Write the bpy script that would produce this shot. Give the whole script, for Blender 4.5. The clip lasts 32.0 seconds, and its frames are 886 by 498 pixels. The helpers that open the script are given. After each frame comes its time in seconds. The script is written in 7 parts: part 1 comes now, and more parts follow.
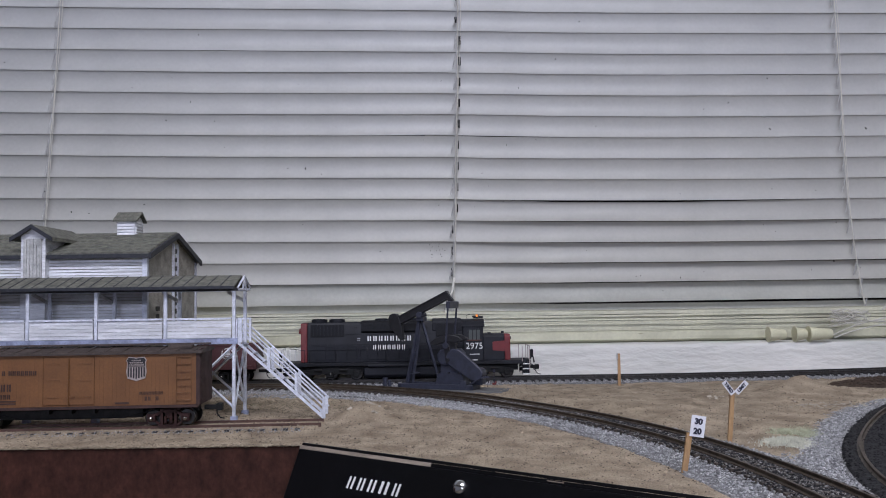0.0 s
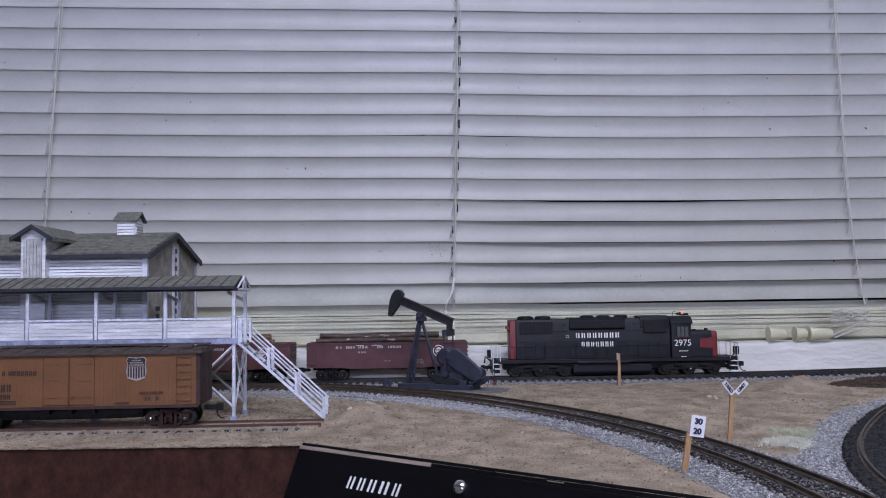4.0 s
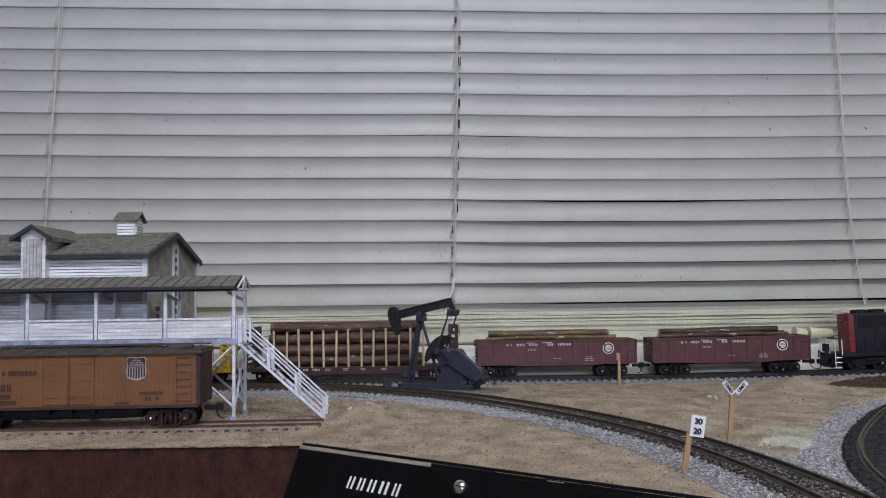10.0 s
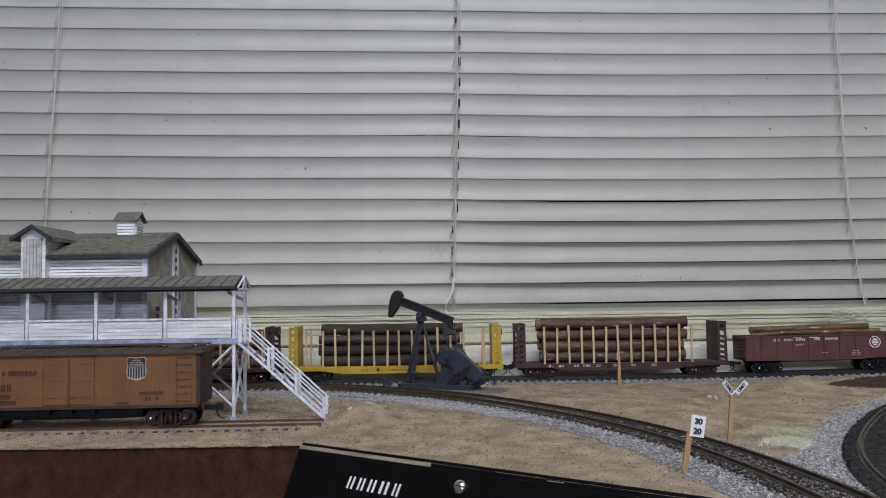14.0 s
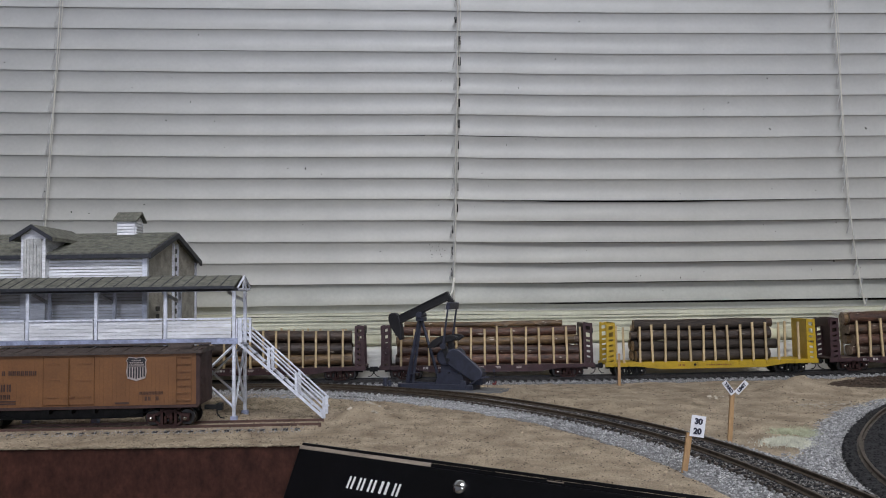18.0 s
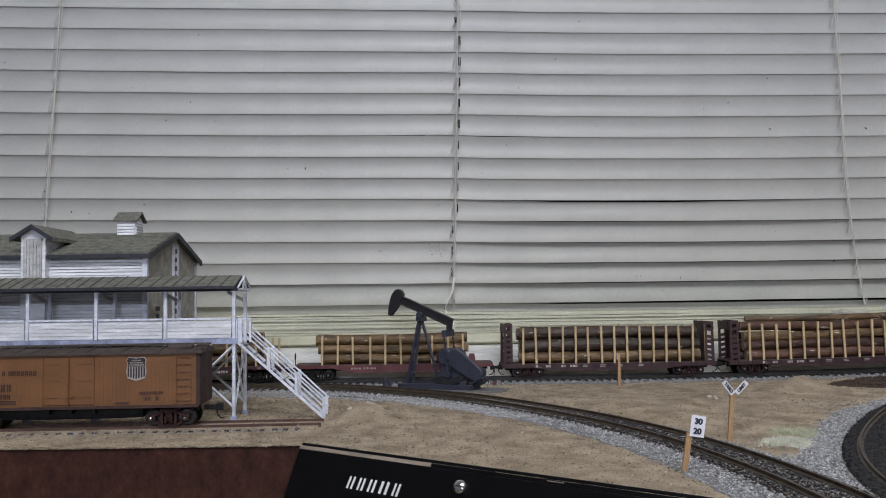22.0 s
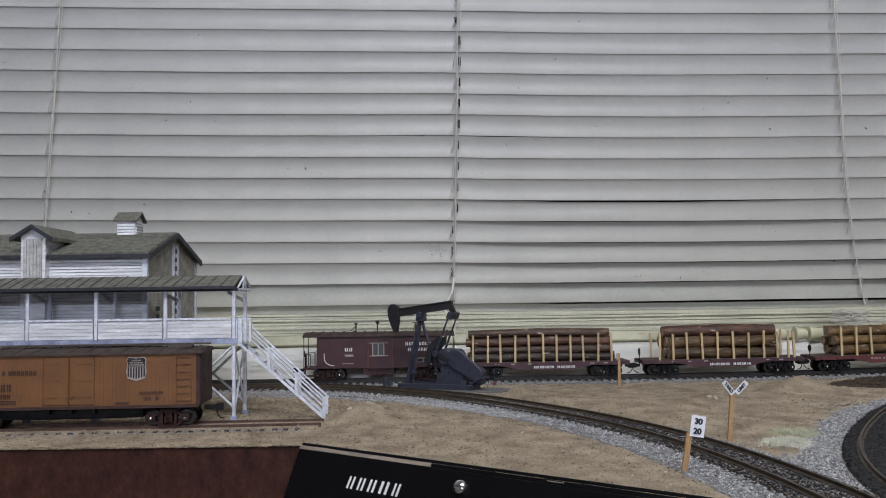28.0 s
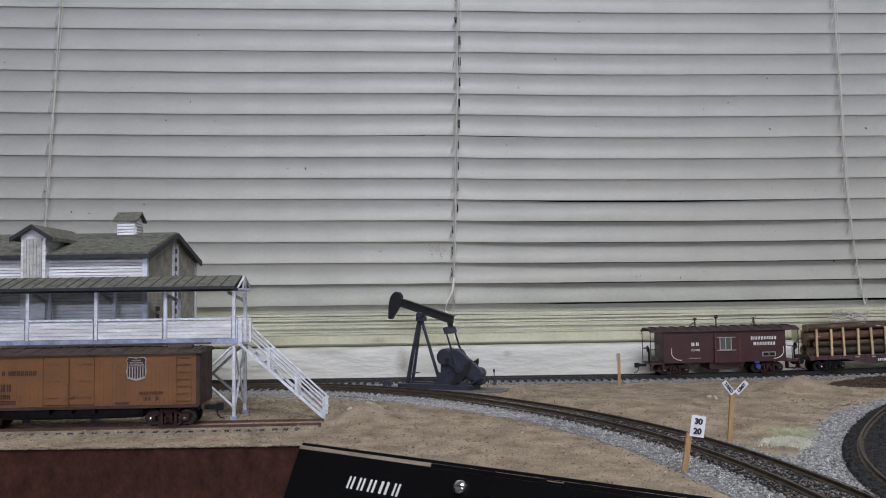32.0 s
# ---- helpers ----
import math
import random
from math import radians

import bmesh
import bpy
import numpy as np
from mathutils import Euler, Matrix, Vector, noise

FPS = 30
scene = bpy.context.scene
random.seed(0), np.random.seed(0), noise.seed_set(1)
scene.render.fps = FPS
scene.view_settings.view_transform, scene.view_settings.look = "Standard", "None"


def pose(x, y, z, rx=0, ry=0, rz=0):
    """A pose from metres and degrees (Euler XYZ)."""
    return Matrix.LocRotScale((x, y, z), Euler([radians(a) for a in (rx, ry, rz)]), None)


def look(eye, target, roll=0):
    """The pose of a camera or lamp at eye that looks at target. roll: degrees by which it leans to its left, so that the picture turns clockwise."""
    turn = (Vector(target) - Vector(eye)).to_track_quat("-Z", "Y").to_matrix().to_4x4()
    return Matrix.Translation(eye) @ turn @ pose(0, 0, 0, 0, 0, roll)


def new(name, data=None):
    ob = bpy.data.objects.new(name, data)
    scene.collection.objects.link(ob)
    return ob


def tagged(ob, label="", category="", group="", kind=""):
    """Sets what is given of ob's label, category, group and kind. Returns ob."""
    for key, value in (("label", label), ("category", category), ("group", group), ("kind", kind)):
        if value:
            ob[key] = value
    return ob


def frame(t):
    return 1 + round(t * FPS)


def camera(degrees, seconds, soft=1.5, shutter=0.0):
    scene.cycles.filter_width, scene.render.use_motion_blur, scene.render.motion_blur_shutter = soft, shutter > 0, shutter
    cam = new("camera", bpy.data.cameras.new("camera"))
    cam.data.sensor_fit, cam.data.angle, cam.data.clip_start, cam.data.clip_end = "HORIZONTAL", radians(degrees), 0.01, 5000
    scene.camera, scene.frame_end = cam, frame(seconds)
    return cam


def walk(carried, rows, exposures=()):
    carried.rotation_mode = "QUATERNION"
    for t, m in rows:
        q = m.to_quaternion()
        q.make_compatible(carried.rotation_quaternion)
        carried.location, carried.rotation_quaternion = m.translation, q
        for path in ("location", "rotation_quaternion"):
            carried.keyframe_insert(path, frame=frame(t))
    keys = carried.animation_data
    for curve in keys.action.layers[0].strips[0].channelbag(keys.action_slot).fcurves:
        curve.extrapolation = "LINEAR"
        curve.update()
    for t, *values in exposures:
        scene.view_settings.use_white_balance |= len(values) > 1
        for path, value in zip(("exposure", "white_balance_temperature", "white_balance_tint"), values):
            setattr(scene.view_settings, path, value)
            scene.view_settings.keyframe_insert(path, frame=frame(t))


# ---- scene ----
cam = camera(55.19, 32.0, soft=1.0)
EYE = (0.0, 0.0, 0.0721)
VIEW = look(EYE, (0.0, 1.0, 0.0721 + math.tan(0.0576)), -0.78)
walk(cam, [(0.0, VIEW), (32.0, VIEW)],
     exposures=[(0.0, 0.0, 6170, 16), (1.5, 0.0, 6000, 19), (3.0, 0.0, 5780, 22), (5.5, 0.0, 5770, 21), (6.0, 0.0, 5790, 20), (7.0, 0.0, 5880, 19),
                (8.0, 0.0, 6035, 16), (9.0, 0.0, 6190, 14), (11.0, 0.0, 6440, 11), (13.0, 0.0, 6500, 10), (32.0, 0.0, 6500, 10)])

# ---- world and lights: a lit room at dusk ----
world = bpy.data.worlds.new("world")
scene.world = world
world.use_nodes = True
sky = world.node_tree.nodes.new("ShaderNodeTexSky")
sky.sky_type, sky.sun_disc, sky.sun_elevation, sky.sun_rotation = "NISHITA", False, radians(3), radians(20)
world.node_tree.links.new(sky.outputs[0], world.node_tree.nodes["Background"].inputs[0])
world.node_tree.nodes["Background"].inputs[1].default_value = 0.05


def area_lamp(name, place, target, sx, sy, watts, colour):
    d = bpy.data.lights.new(name, "AREA")
    d.shape, d.size, d.size_y, d.energy, d.color = "RECTANGLE", sx, sy, watts, colour
    ob = new(name, d)
    ob.matrix_world = look(place, target)
    return ob


area_lamp("ceiling_lamp_light", (-0.05, -5.2, 1.20), (-0.05, 0.8, 0.2), 1.5, 0.3, 70, (0.735, 0.80, 1.0))
area_lamp("ceiling_lamp_light", (0.15, -0.5, 1.20), (0.15, 0.65, 0.0), 1.2, 0.4, 17.2, (0.845, 0.865, 0.94))


# ---- materials ----
def mat(name, col, rough=0.6, metal=0.0, var=0.25, scale=120.0, fine=900.0, bump=0.15, stretch=(1, 1, 1), tint=None,
        rand=0.0, emit=None, coat=0.0, dist=0.0006):
    m = bpy.data.materials.new(name)
    m.use_nodes = True
    nt = m.node_tree
    n, l = nt.nodes, nt.links
    bs = n["Principled BSDF"]
    bs.inputs["Roughness"].default_value, bs.inputs["Metallic"].default_value = rough, metal
    bs.inputs["Coat Weight"].default_value = coat
    co, mp = n.new("ShaderNodeTexCoord"), n.new("ShaderNodeMapping")
    mp.inputs["Scale"].default_value = stretch
    l.new(co.outputs["Object"], mp.inputs["Vector"])
    a, b = n.new("ShaderNodeTexNoise"), n.new("ShaderNodeTexNoise")
    a.inputs["Scale"].default_value, b.inputs["Scale"].default_value = scale, fine
    a.inputs["Detail"].default_value, b.inputs["Detail"].default_value = 5, 3
    for q in (a, b):
        l.new(mp.outputs[0], q.inputs["Vector"])
    c2 = tint or tuple(x * (1 - var) for x in col)
    c1 = tuple(min(1, x * (1 + var * 0.6)) for x in col)
    mix = n.new("ShaderNodeMix")
    mix.data_type = "RGBA"
    mix.inputs[6].default_value, mix.inputs[7].default_value = (*c1, 1), (*c2, 1)
    ramp = n.new("ShaderNodeMapRange")
    ramp.inputs[1].default_value, ramp.inputs[2].default_value = 0.32, 0.68
    l.new(a.outputs[0], ramp.inputs[0])
    l.new(ramp.outputs[0], mix.inputs[0])
    mul = n.new("ShaderNodeMix")
    mul.data_type, mul.blend_type = "RGBA", "MULTIPLY"
    mul.inputs[0].default_value = 1.0
    gr = n.new("ShaderNodeMapRange")
    gr.inputs[1].default_value, gr.inputs[2].default_value = 0.25, 0.75
    gr.inputs[3].default_value, gr.inputs[4].default_value = 1 - var * 0.9, 1 + var * 0.3
    l.new(b.outputs[0], gr.inputs[0])
    l.new(mix.outputs[2], mul.inputs[6])
    l.new(gr.outputs[0], mul.inputs[7])
    last = mul.outputs[2]
    if rand:
        oi, hs, rr = n.new("ShaderNodeObjectInfo"), n.new("ShaderNodeHueSaturation"), n.new("ShaderNodeMapRange")
        rr.inputs[3].default_value, rr.inputs[4].default_value = 1 - rand, 1 + rand
        l.new(oi.outputs["Random"], rr.inputs[0])
        l.new(rr.outputs[0], hs.inputs["Value"])
        l.new(last, hs.inputs["Color"])
        last = hs.outputs[0]
    l.new(last, bs.inputs["Base Color"])
    rg = n.new("ShaderNodeMapRange")
    rg.inputs[3].default_value, rg.inputs[4].default_value = max(0.02, rough - 0.12), min(1, rough + 0.12)
    l.new(a.outputs[0], rg.inputs[0])
    l.new(rg.outputs[0], bs.inputs["Roughness"])
    if bump:
        bp = n.new("ShaderNodeBump")
        bp.inputs["Strength"].default_value, bp.inputs["Distance"].default_value = bump, dist
        l.new(b.outputs[0], bp.inputs["Height"])
        l.new(bp.outputs[0], bs.inputs["Normal"])
    if emit:
        bs.inputs["Emission Color"].default_value, bs.inputs["Emission Strength"].default_value = (*emit[0], 1), emit[1]
    return m


M_SAND = mat("sand", (0.49, 0.400, 0.285), 0.95, var=0.45, scale=60, fine=1300, bump=1.0, tint=(0.325, 0.252, 0.172), dist=0.002)
M_SOIL = mat("dark_soil", (0.075, 0.050, 0.034), 0.95, var=0.4, scale=300, fine=1400, bump=0.6)
M_STONE = mat("ballast_stone", (0.41, 0.41, 0.412), 0.9, var=0.45, scale=400, fine=1500, bump=0.2)
M_INFILL = mat("tie_gravel", (0.27, 0.26, 0.25), 0.9, var=0.45, scale=400, fine=1500, bump=0.2)
M_PEBBLE = mat("pebble", (0.36, 0.29, 0.21), 0.9, var=0.5, scale=90, fine=900, bump=0.2)
M_PALE = mat("pale_plaster", (0.52, 0.46, 0.37), 0.9, var=0.2, scale=300)
# weathered tan, darkened for the weaker light on the side-facing gable
M_GABLE = mat("weathered_shaded_gable_wood", (0.46, 0.445, 0.39), 0.85, var=0.3, scale=150, fine=900, bump=0.3)
M_GRASSP = mat("pale_grass", (0.74, 0.74, 0.62), 0.9, var=0.25, scale=200, bump=0)
M_CLOD = mat("sand_clod", (0.42, 0.34, 0.24), 0.95, var=0.4, scale=200, fine=1300, bump=0.5)
M_GRITD = mat("dark_grit", (0.15, 0.11, 0.08), 0.9, var=0.5, scale=90, fine=900, bump=0.2)
M_BED = mat("ballast_bed", (0.28, 0.28, 0.28), 0.95, var=0.5, scale=500, fine=1600, bump=0.8, dist=0.001)
M_CINDER = mat("dark_cinder", (0.036, 0.036, 0.038), 0.9, var=0.5, scale=400, fine=1500, bump=0.3)
for m in (M_CINDER, M_BED):
    m.node_tree.nodes["Principled BSDF"].inputs["Specular IOR Level"].default_value = 0.15
M_GRASS = mat("static_grass", (0.56, 0.58, 0.40), 0.9, var=0.3, scale=200, bump=0)
M_MOSS = mat("moss", (0.16, 0.14, 0.06), 0.95, var=0.4, scale=200, bump=0)
M_RAIL = mat("rusty_rail", (0.095, 0.072, 0.052), 0.5, 0.4, var=0.3, scale=200)
M_RAILD = mat("dark_rail", (0.05, 0.045, 0.042), 0.45, 0.5, var=0.3, scale=200)
M_RAILR = mat("red_rust_rail", (0.115, 0.062, 0.048), 0.7, 0.2, var=0.3, scale=200)
M_TIE = mat("tie", (0.075, 0.06, 0.05), 0.85, var=0.4, scale=300, rand=0.35)
M_TIED = mat("dark_tie", (0.035, 0.032, 0.032), 0.8, var=0.4, scale=300, rand=0.3)
M_SLAT = mat("slat_vinyl", (0.424, 0.427, 0.418), 0.42, var=0.05, scale=25, fine=300, bump=0.02, rand=0.015)
# cool light from above is put into these slat tones: yellower towards the sill
M_GRADED = [mat("slat_light_grade", (0.436 - 0.001 * k, 0.427, 0.384 + 0.0028 * k), 0.42, var=0.06, scale=22, fine=300, bump=0.02, rand=0.015) for k in range(13)]
M_SLATLOW = mat("slat_yellowish", (0.42, 0.42, 0.37), 0.45, var=0.10, scale=18, fine=300, bump=0.02, rand=0.02)
M_BUNCH = mat("cream_slat", (0.60, 0.59, 0.45), 0.42, var=0.14, scale=22, fine=300, bump=0.02, rand=0.06)
M_RAILBAR = mat("bottom_rail_vinyl", (0.56, 0.55, 0.41), 0.4, var=0.12, scale=30, fine=300, bump=0.02)
M_CORD = mat("blind_cord", (0.62, 0.60, 0.53), 0.8, var=0.15, scale=900)
M_LEDGE = mat("painted_ledge", (0.74, 0.725, 0.675), 0.6, var=0.08, scale=16, fine=95, bump=0.75, dist=0.003, stretch=(0.5, 1, 1.6), tint=(0.63, 0.63, 0.58))
M_WALL = mat("room_wall", (0.56, 0.55, 0.53), 0.8, var=0.06, scale=8, fine=150, bump=0.1)
M_CEIL = mat("room_ceiling", (0.60, 0.59, 0.57), 0.9, var=0.05, scale=8, fine=120, bump=0.2)
M_FLOOR = mat("room_floor", (0.32, 0.27, 0.21), 0.5, var=0.3, scale=9, fine=90)
M_MAHOG = mat("fascia_wood", (0.052, 0.0185, 0.0118), 0.65, var=0.45, scale=170, fine=800, bump=0.2, stretch=(0.7, 1, 0.5))
M_BLACK = mat("black_panel", (0.004, 0.004, 0.005), 0.4, var=0.3, scale=60, fine=500, bump=0.02)
M_BLACK.node_tree.nodes["Principled BSDF"].inputs["Specular IOR Level"].default_value = 0.16
M_MAHOG.node_tree.nodes["Principled BSDF"].inputs["Specular IOR Level"].default_value = 0.2
M_LAYER = mat("plywood_edge", (0.34, 0.28, 0.22), 0.8, var=0.35, scale=120, stretch=(0.3, 0.3, 2))
M_CHROME = mat("chrome", (0.75, 0.76, 0.78), 0.12, 1.0, var=0.05, bump=0)
M_WHITE = mat("white_letter", (0.82, 0.82, 0.80), 0.6, var=0.05, bump=0)
M_WORN = mat("faded_white_letter", (0.62, 0.58, 0.56), 0.7, var=0.2, scale=600, bump=0)
M_GREYL = mat("worn_letter", (0.42, 0.36, 0.34), 0.7, var=0.2, scale=600, bump=0)
M_WPAINT = mat("weathered_white_wood", (0.80, 0.81, 0.84), 0.75, var=0.24, scale=150, fine=900, bump=0.3, stretch=(0.35, 1, 3))
M_WPOST = mat("white_post_paint", (0.74, 0.77, 0.86), 0.6, var=0.22, scale=250, fine=1200, bump=0.15, rand=0.08)
M_PGREY = mat("shadow_board_paint", (0.50, 0.50, 0.49), 0.8, var=0.3, scale=150, fine=900, bump=0.3)
M_ROOF = mat("tarpaper_roof", (0.17, 0.17, 0.135), 0.85, var=0.3, scale=260, fine=1300, bump=0.4, rand=0.09, tint=(0.10, 0.10, 0.085))
M_FASC = mat("dark_blue_trim", (0.028, 0.030, 0.040), 0.6, var=0.3, scale=300)
M_DWIN = mat("dark_window", (0.02, 0.022, 0.024), 0.2, var=0.2, bump=0)
M_REEF = mat("reefer_orange", (0.172, 0.072, 0.021), 0.6, var=0.22, scale=60, fine=900, bump=0.08, tint=(0.148, 0.062, 0.0195))
M_BOXBR = mat("boxcar_brown", (0.052, 0.024, 0.020), 0.7, var=0.3, scale=120)
M_RROOF = mat("reefer_roof", (0.075, 0.056, 0.048), 0.75, var=0.35, scale=120)
M_TRUCKR = mat("red_brown_truck", (0.043, 0.020, 0.018), 0.7, var=0.35, scale=300)
M_TRUCK = mat("black_truck", (0.012, 0.012, 0.012), 0.6, var=0.35, scale=300)
for m in (M_TRUCK, M_TRUCKR):
    m.node_tree.nodes["Principled BSDF"].inputs["Specular IOR Level"].default_value = 0.2
M_WHEEL = mat("wheel_steel", (0.05, 0.045, 0.042), 0.45, 0.4, var=0.3, scale=300)
M_TREAD = mat("polished_tread", (0.55, 0.54, 0.52), 0.2, 1.0, var=0.1, bump=0)
M_LOCO = mat("locomotive_grey", (0.0105, 0.0115, 0.0165), 0.55, var=0.22, scale=90, fine=900, bump=0.05)
M_LOCOD = mat("grille_dark", (0.0075, 0.0080, 0.0110), 0.6, var=0.3, scale=400)
M_LRED = mat("scarlet", (0.155, 0.013, 0.015), 0.5, var=0.2, scale=100)
for m in (M_LOCO, M_LOCOD):
    m.node_tree.nodes["Principled BSDF"].inputs["Specular IOR Level"].default_value = 0.3
M_GLASS = mat("cab_glass", (0.10, 0.11, 0.11), 0.08, var=0.1, bump=0)
M_AMBER = mat("amber_beacon", (0.9, 0.25, 0.03), 0.3, emit=((1.0, 0.30, 0.06), 1.0), bump=0)
M_GON = mat("gondola_red", (0.100, 0.034, 0.036), 0.55, var=0.2, scale=80, fine=900, bump=0.06)
M_BHD = mat("dark_maroon", (0.042, 0.015, 0.018), 0.6, var=0.28, scale=120)
M_YEL = mat("yellow_paint", (0.46, 0.30, 0.010), 0.5, var=0.18, scale=90)
M_RFLAT = mat("red_flat", (0.115, 0.030, 0.030), 0.55, var=0.25, scale=100)
M_PFLAT = mat("maroon_flat", (0.070, 0.030, 0.038), 0.6, var=0.25, scale=100)
M_CAB = mat("caboose_maroon", (0.050, 0.0145, 0.017), 0.55, var=0.18, scale=80, bump=0.05)
M_CABROOF = mat("caboose_roof", (0.060, 0.036, 0.032), 0.75, var=0.3, scale=150)
M_ORANGE = mat("orange_stripe", (0.105, 0.030, 0.016), 0.6, var=0.2)
M_BLUE = mat("blue_cap", (0.045, 0.07, 0.26), 0.5, var=0.2)
M_DECK = mat("wood_deck", (0.085, 0.055, 0.046), 0.8, var=0.3, scale=200)
M_CORDW = mat("white_pull_cord", (0.80, 0.78, 0.70), 0.7, var=0.1, scale=900)
M_STAKE = mat("strip_wood_stake", (0.54, 0.41, 0.23), 0.75, var=0.2, scale=200, stretch=(3, 3, 0.4), rand=0.12)
M_BARKS = [mat("bark", c, 0.5, var=0.65, scale=160, fine=700, bump=0.9, stretch=(0.3, 1, 1), rand=0.35, dist=0.001)
           for c in ((0.085, 0.049, 0.030), (0.150, 0.090, 0.040), (0.062, 0.038, 0.026), (0.215, 0.128, 0.050), (0.098, 0.074, 0.038), (0.108, 0.050, 0.031))]
def flecks(m, amount, colour=(0.62, 0.54, 0.44)):
    """Pale flakes where the bark has come off."""
    nt = m.node_tree
    bs = nt.nodes["Principled BSDF"]
    src = bs.inputs["Base Color"].links[0].from_socket
    co, mp, ns = nt.nodes.new("ShaderNodeTexCoord"), nt.nodes.new("ShaderNodeMapping"), nt.nodes.new("ShaderNodeTexNoise")
    mp.inputs["Scale"].default_value = (0.35, 1, 1.2)
    ns.inputs["Scale"].default_value, ns.inputs["Detail"].default_value = 330, 4
    mr, mx = nt.nodes.new("ShaderNodeMapRange"), nt.nodes.new("ShaderNodeMix")
    mx.data_type = "RGBA"
    mr.inputs[1].default_value, mr.inputs[2].default_value, mr.inputs[4].default_value = 0.66, 0.72, amount
    nt.links.new(co.outputs["Object"], mp.inputs["Vector"])
    nt.links.new(mp.outputs[0], ns.inputs["Vector"])
    nt.links.new(ns.outputs[0], mr.inputs[0])
    nt.links.new(mr.outputs[0], mx.inputs[0])
    nt.links.new(src, mx.inputs[6])
    mx.inputs[7].default_value = (*colour, 1)
    nt.links.new(mx.outputs[2], bs.inputs["Base Color"])


for m in M_BARKS:
    flecks(m, 0.75)
M_BARKD = mat("dark_bark", (0.046, 0.033, 0.024), 0.75, var=0.5, scale=140, fine=700, bump=0.8, stretch=(0.3, 1, 1), rand=0.35, dist=0.001)
M_LOGEND = mat("log_end", (0.36, 0.27, 0.19), 0.85, var=0.35, scale=400, rand=0.2)
M_PUMP = mat("pumpjack_blue_black", (0.038, 0.042, 0.064), 0.42, var=0.3, scale=200, fine=1200, bump=0.06)
M_PUMPB = mat("pumpjack_black", (0.015, 0.015, 0.018), 0.5, var=0.3, scale=200)
M_PAD = mat("concrete_pad", (0.17, 0.17, 0.17), 0.85, var=0.3, scale=150)
M_PSTAKE = mat("pine_stick", (0.44, 0.27, 0.13), 0.75, var=0.25, scale=200, stretch=(3, 3, 0.4))
M_BEAM = mat("blue_white_beam", (0.36, 0.40, 0.56), 0.7, var=0.35, scale=150, fine=900, bump=0.2)
M_SIGN = mat("sign_card", (0.80, 0.80, 0.83), 0.6, var=0.05, bump=0)
M_INK = mat("ink", (0.02, 0.02, 0.04), 0.6, var=0.1, bump=0)
M_REDP = mat("red_plastic", (0.16, 0.02, 0.015), 0.5)
M_CREAM = mat("cream_plastic", (0.68, 0.66, 0.46), 0.4, var=0.1, scale=60, bump=0.02)
M_SHIELD = mat("shield_black", (0.014, 0.014, 0.018), 0.6, var=0.2)
M_GRIME = mat("grime", (0.05, 0.048, 0.04), 0.9)
M_NIGHT = mat("night_outside", (0.012, 0.013, 0.014), 0.9, bump=0)
M_LAMP = mat("lamp_diffuser", (0.9, 0.9, 0.88), 0.5, bump=0, emit=((1, 0.98, 0.95), 3.0))
g = bpy.data.materials.new("window_glass")
g.use_nodes = True
g.node_tree.nodes["Principled BSDF"].inputs["Transmission Weight"].default_value = 1.0
g.node_tree.nodes["Principled BSDF"].inputs["Roughness"].default_value = 0.02
M_PANE = g


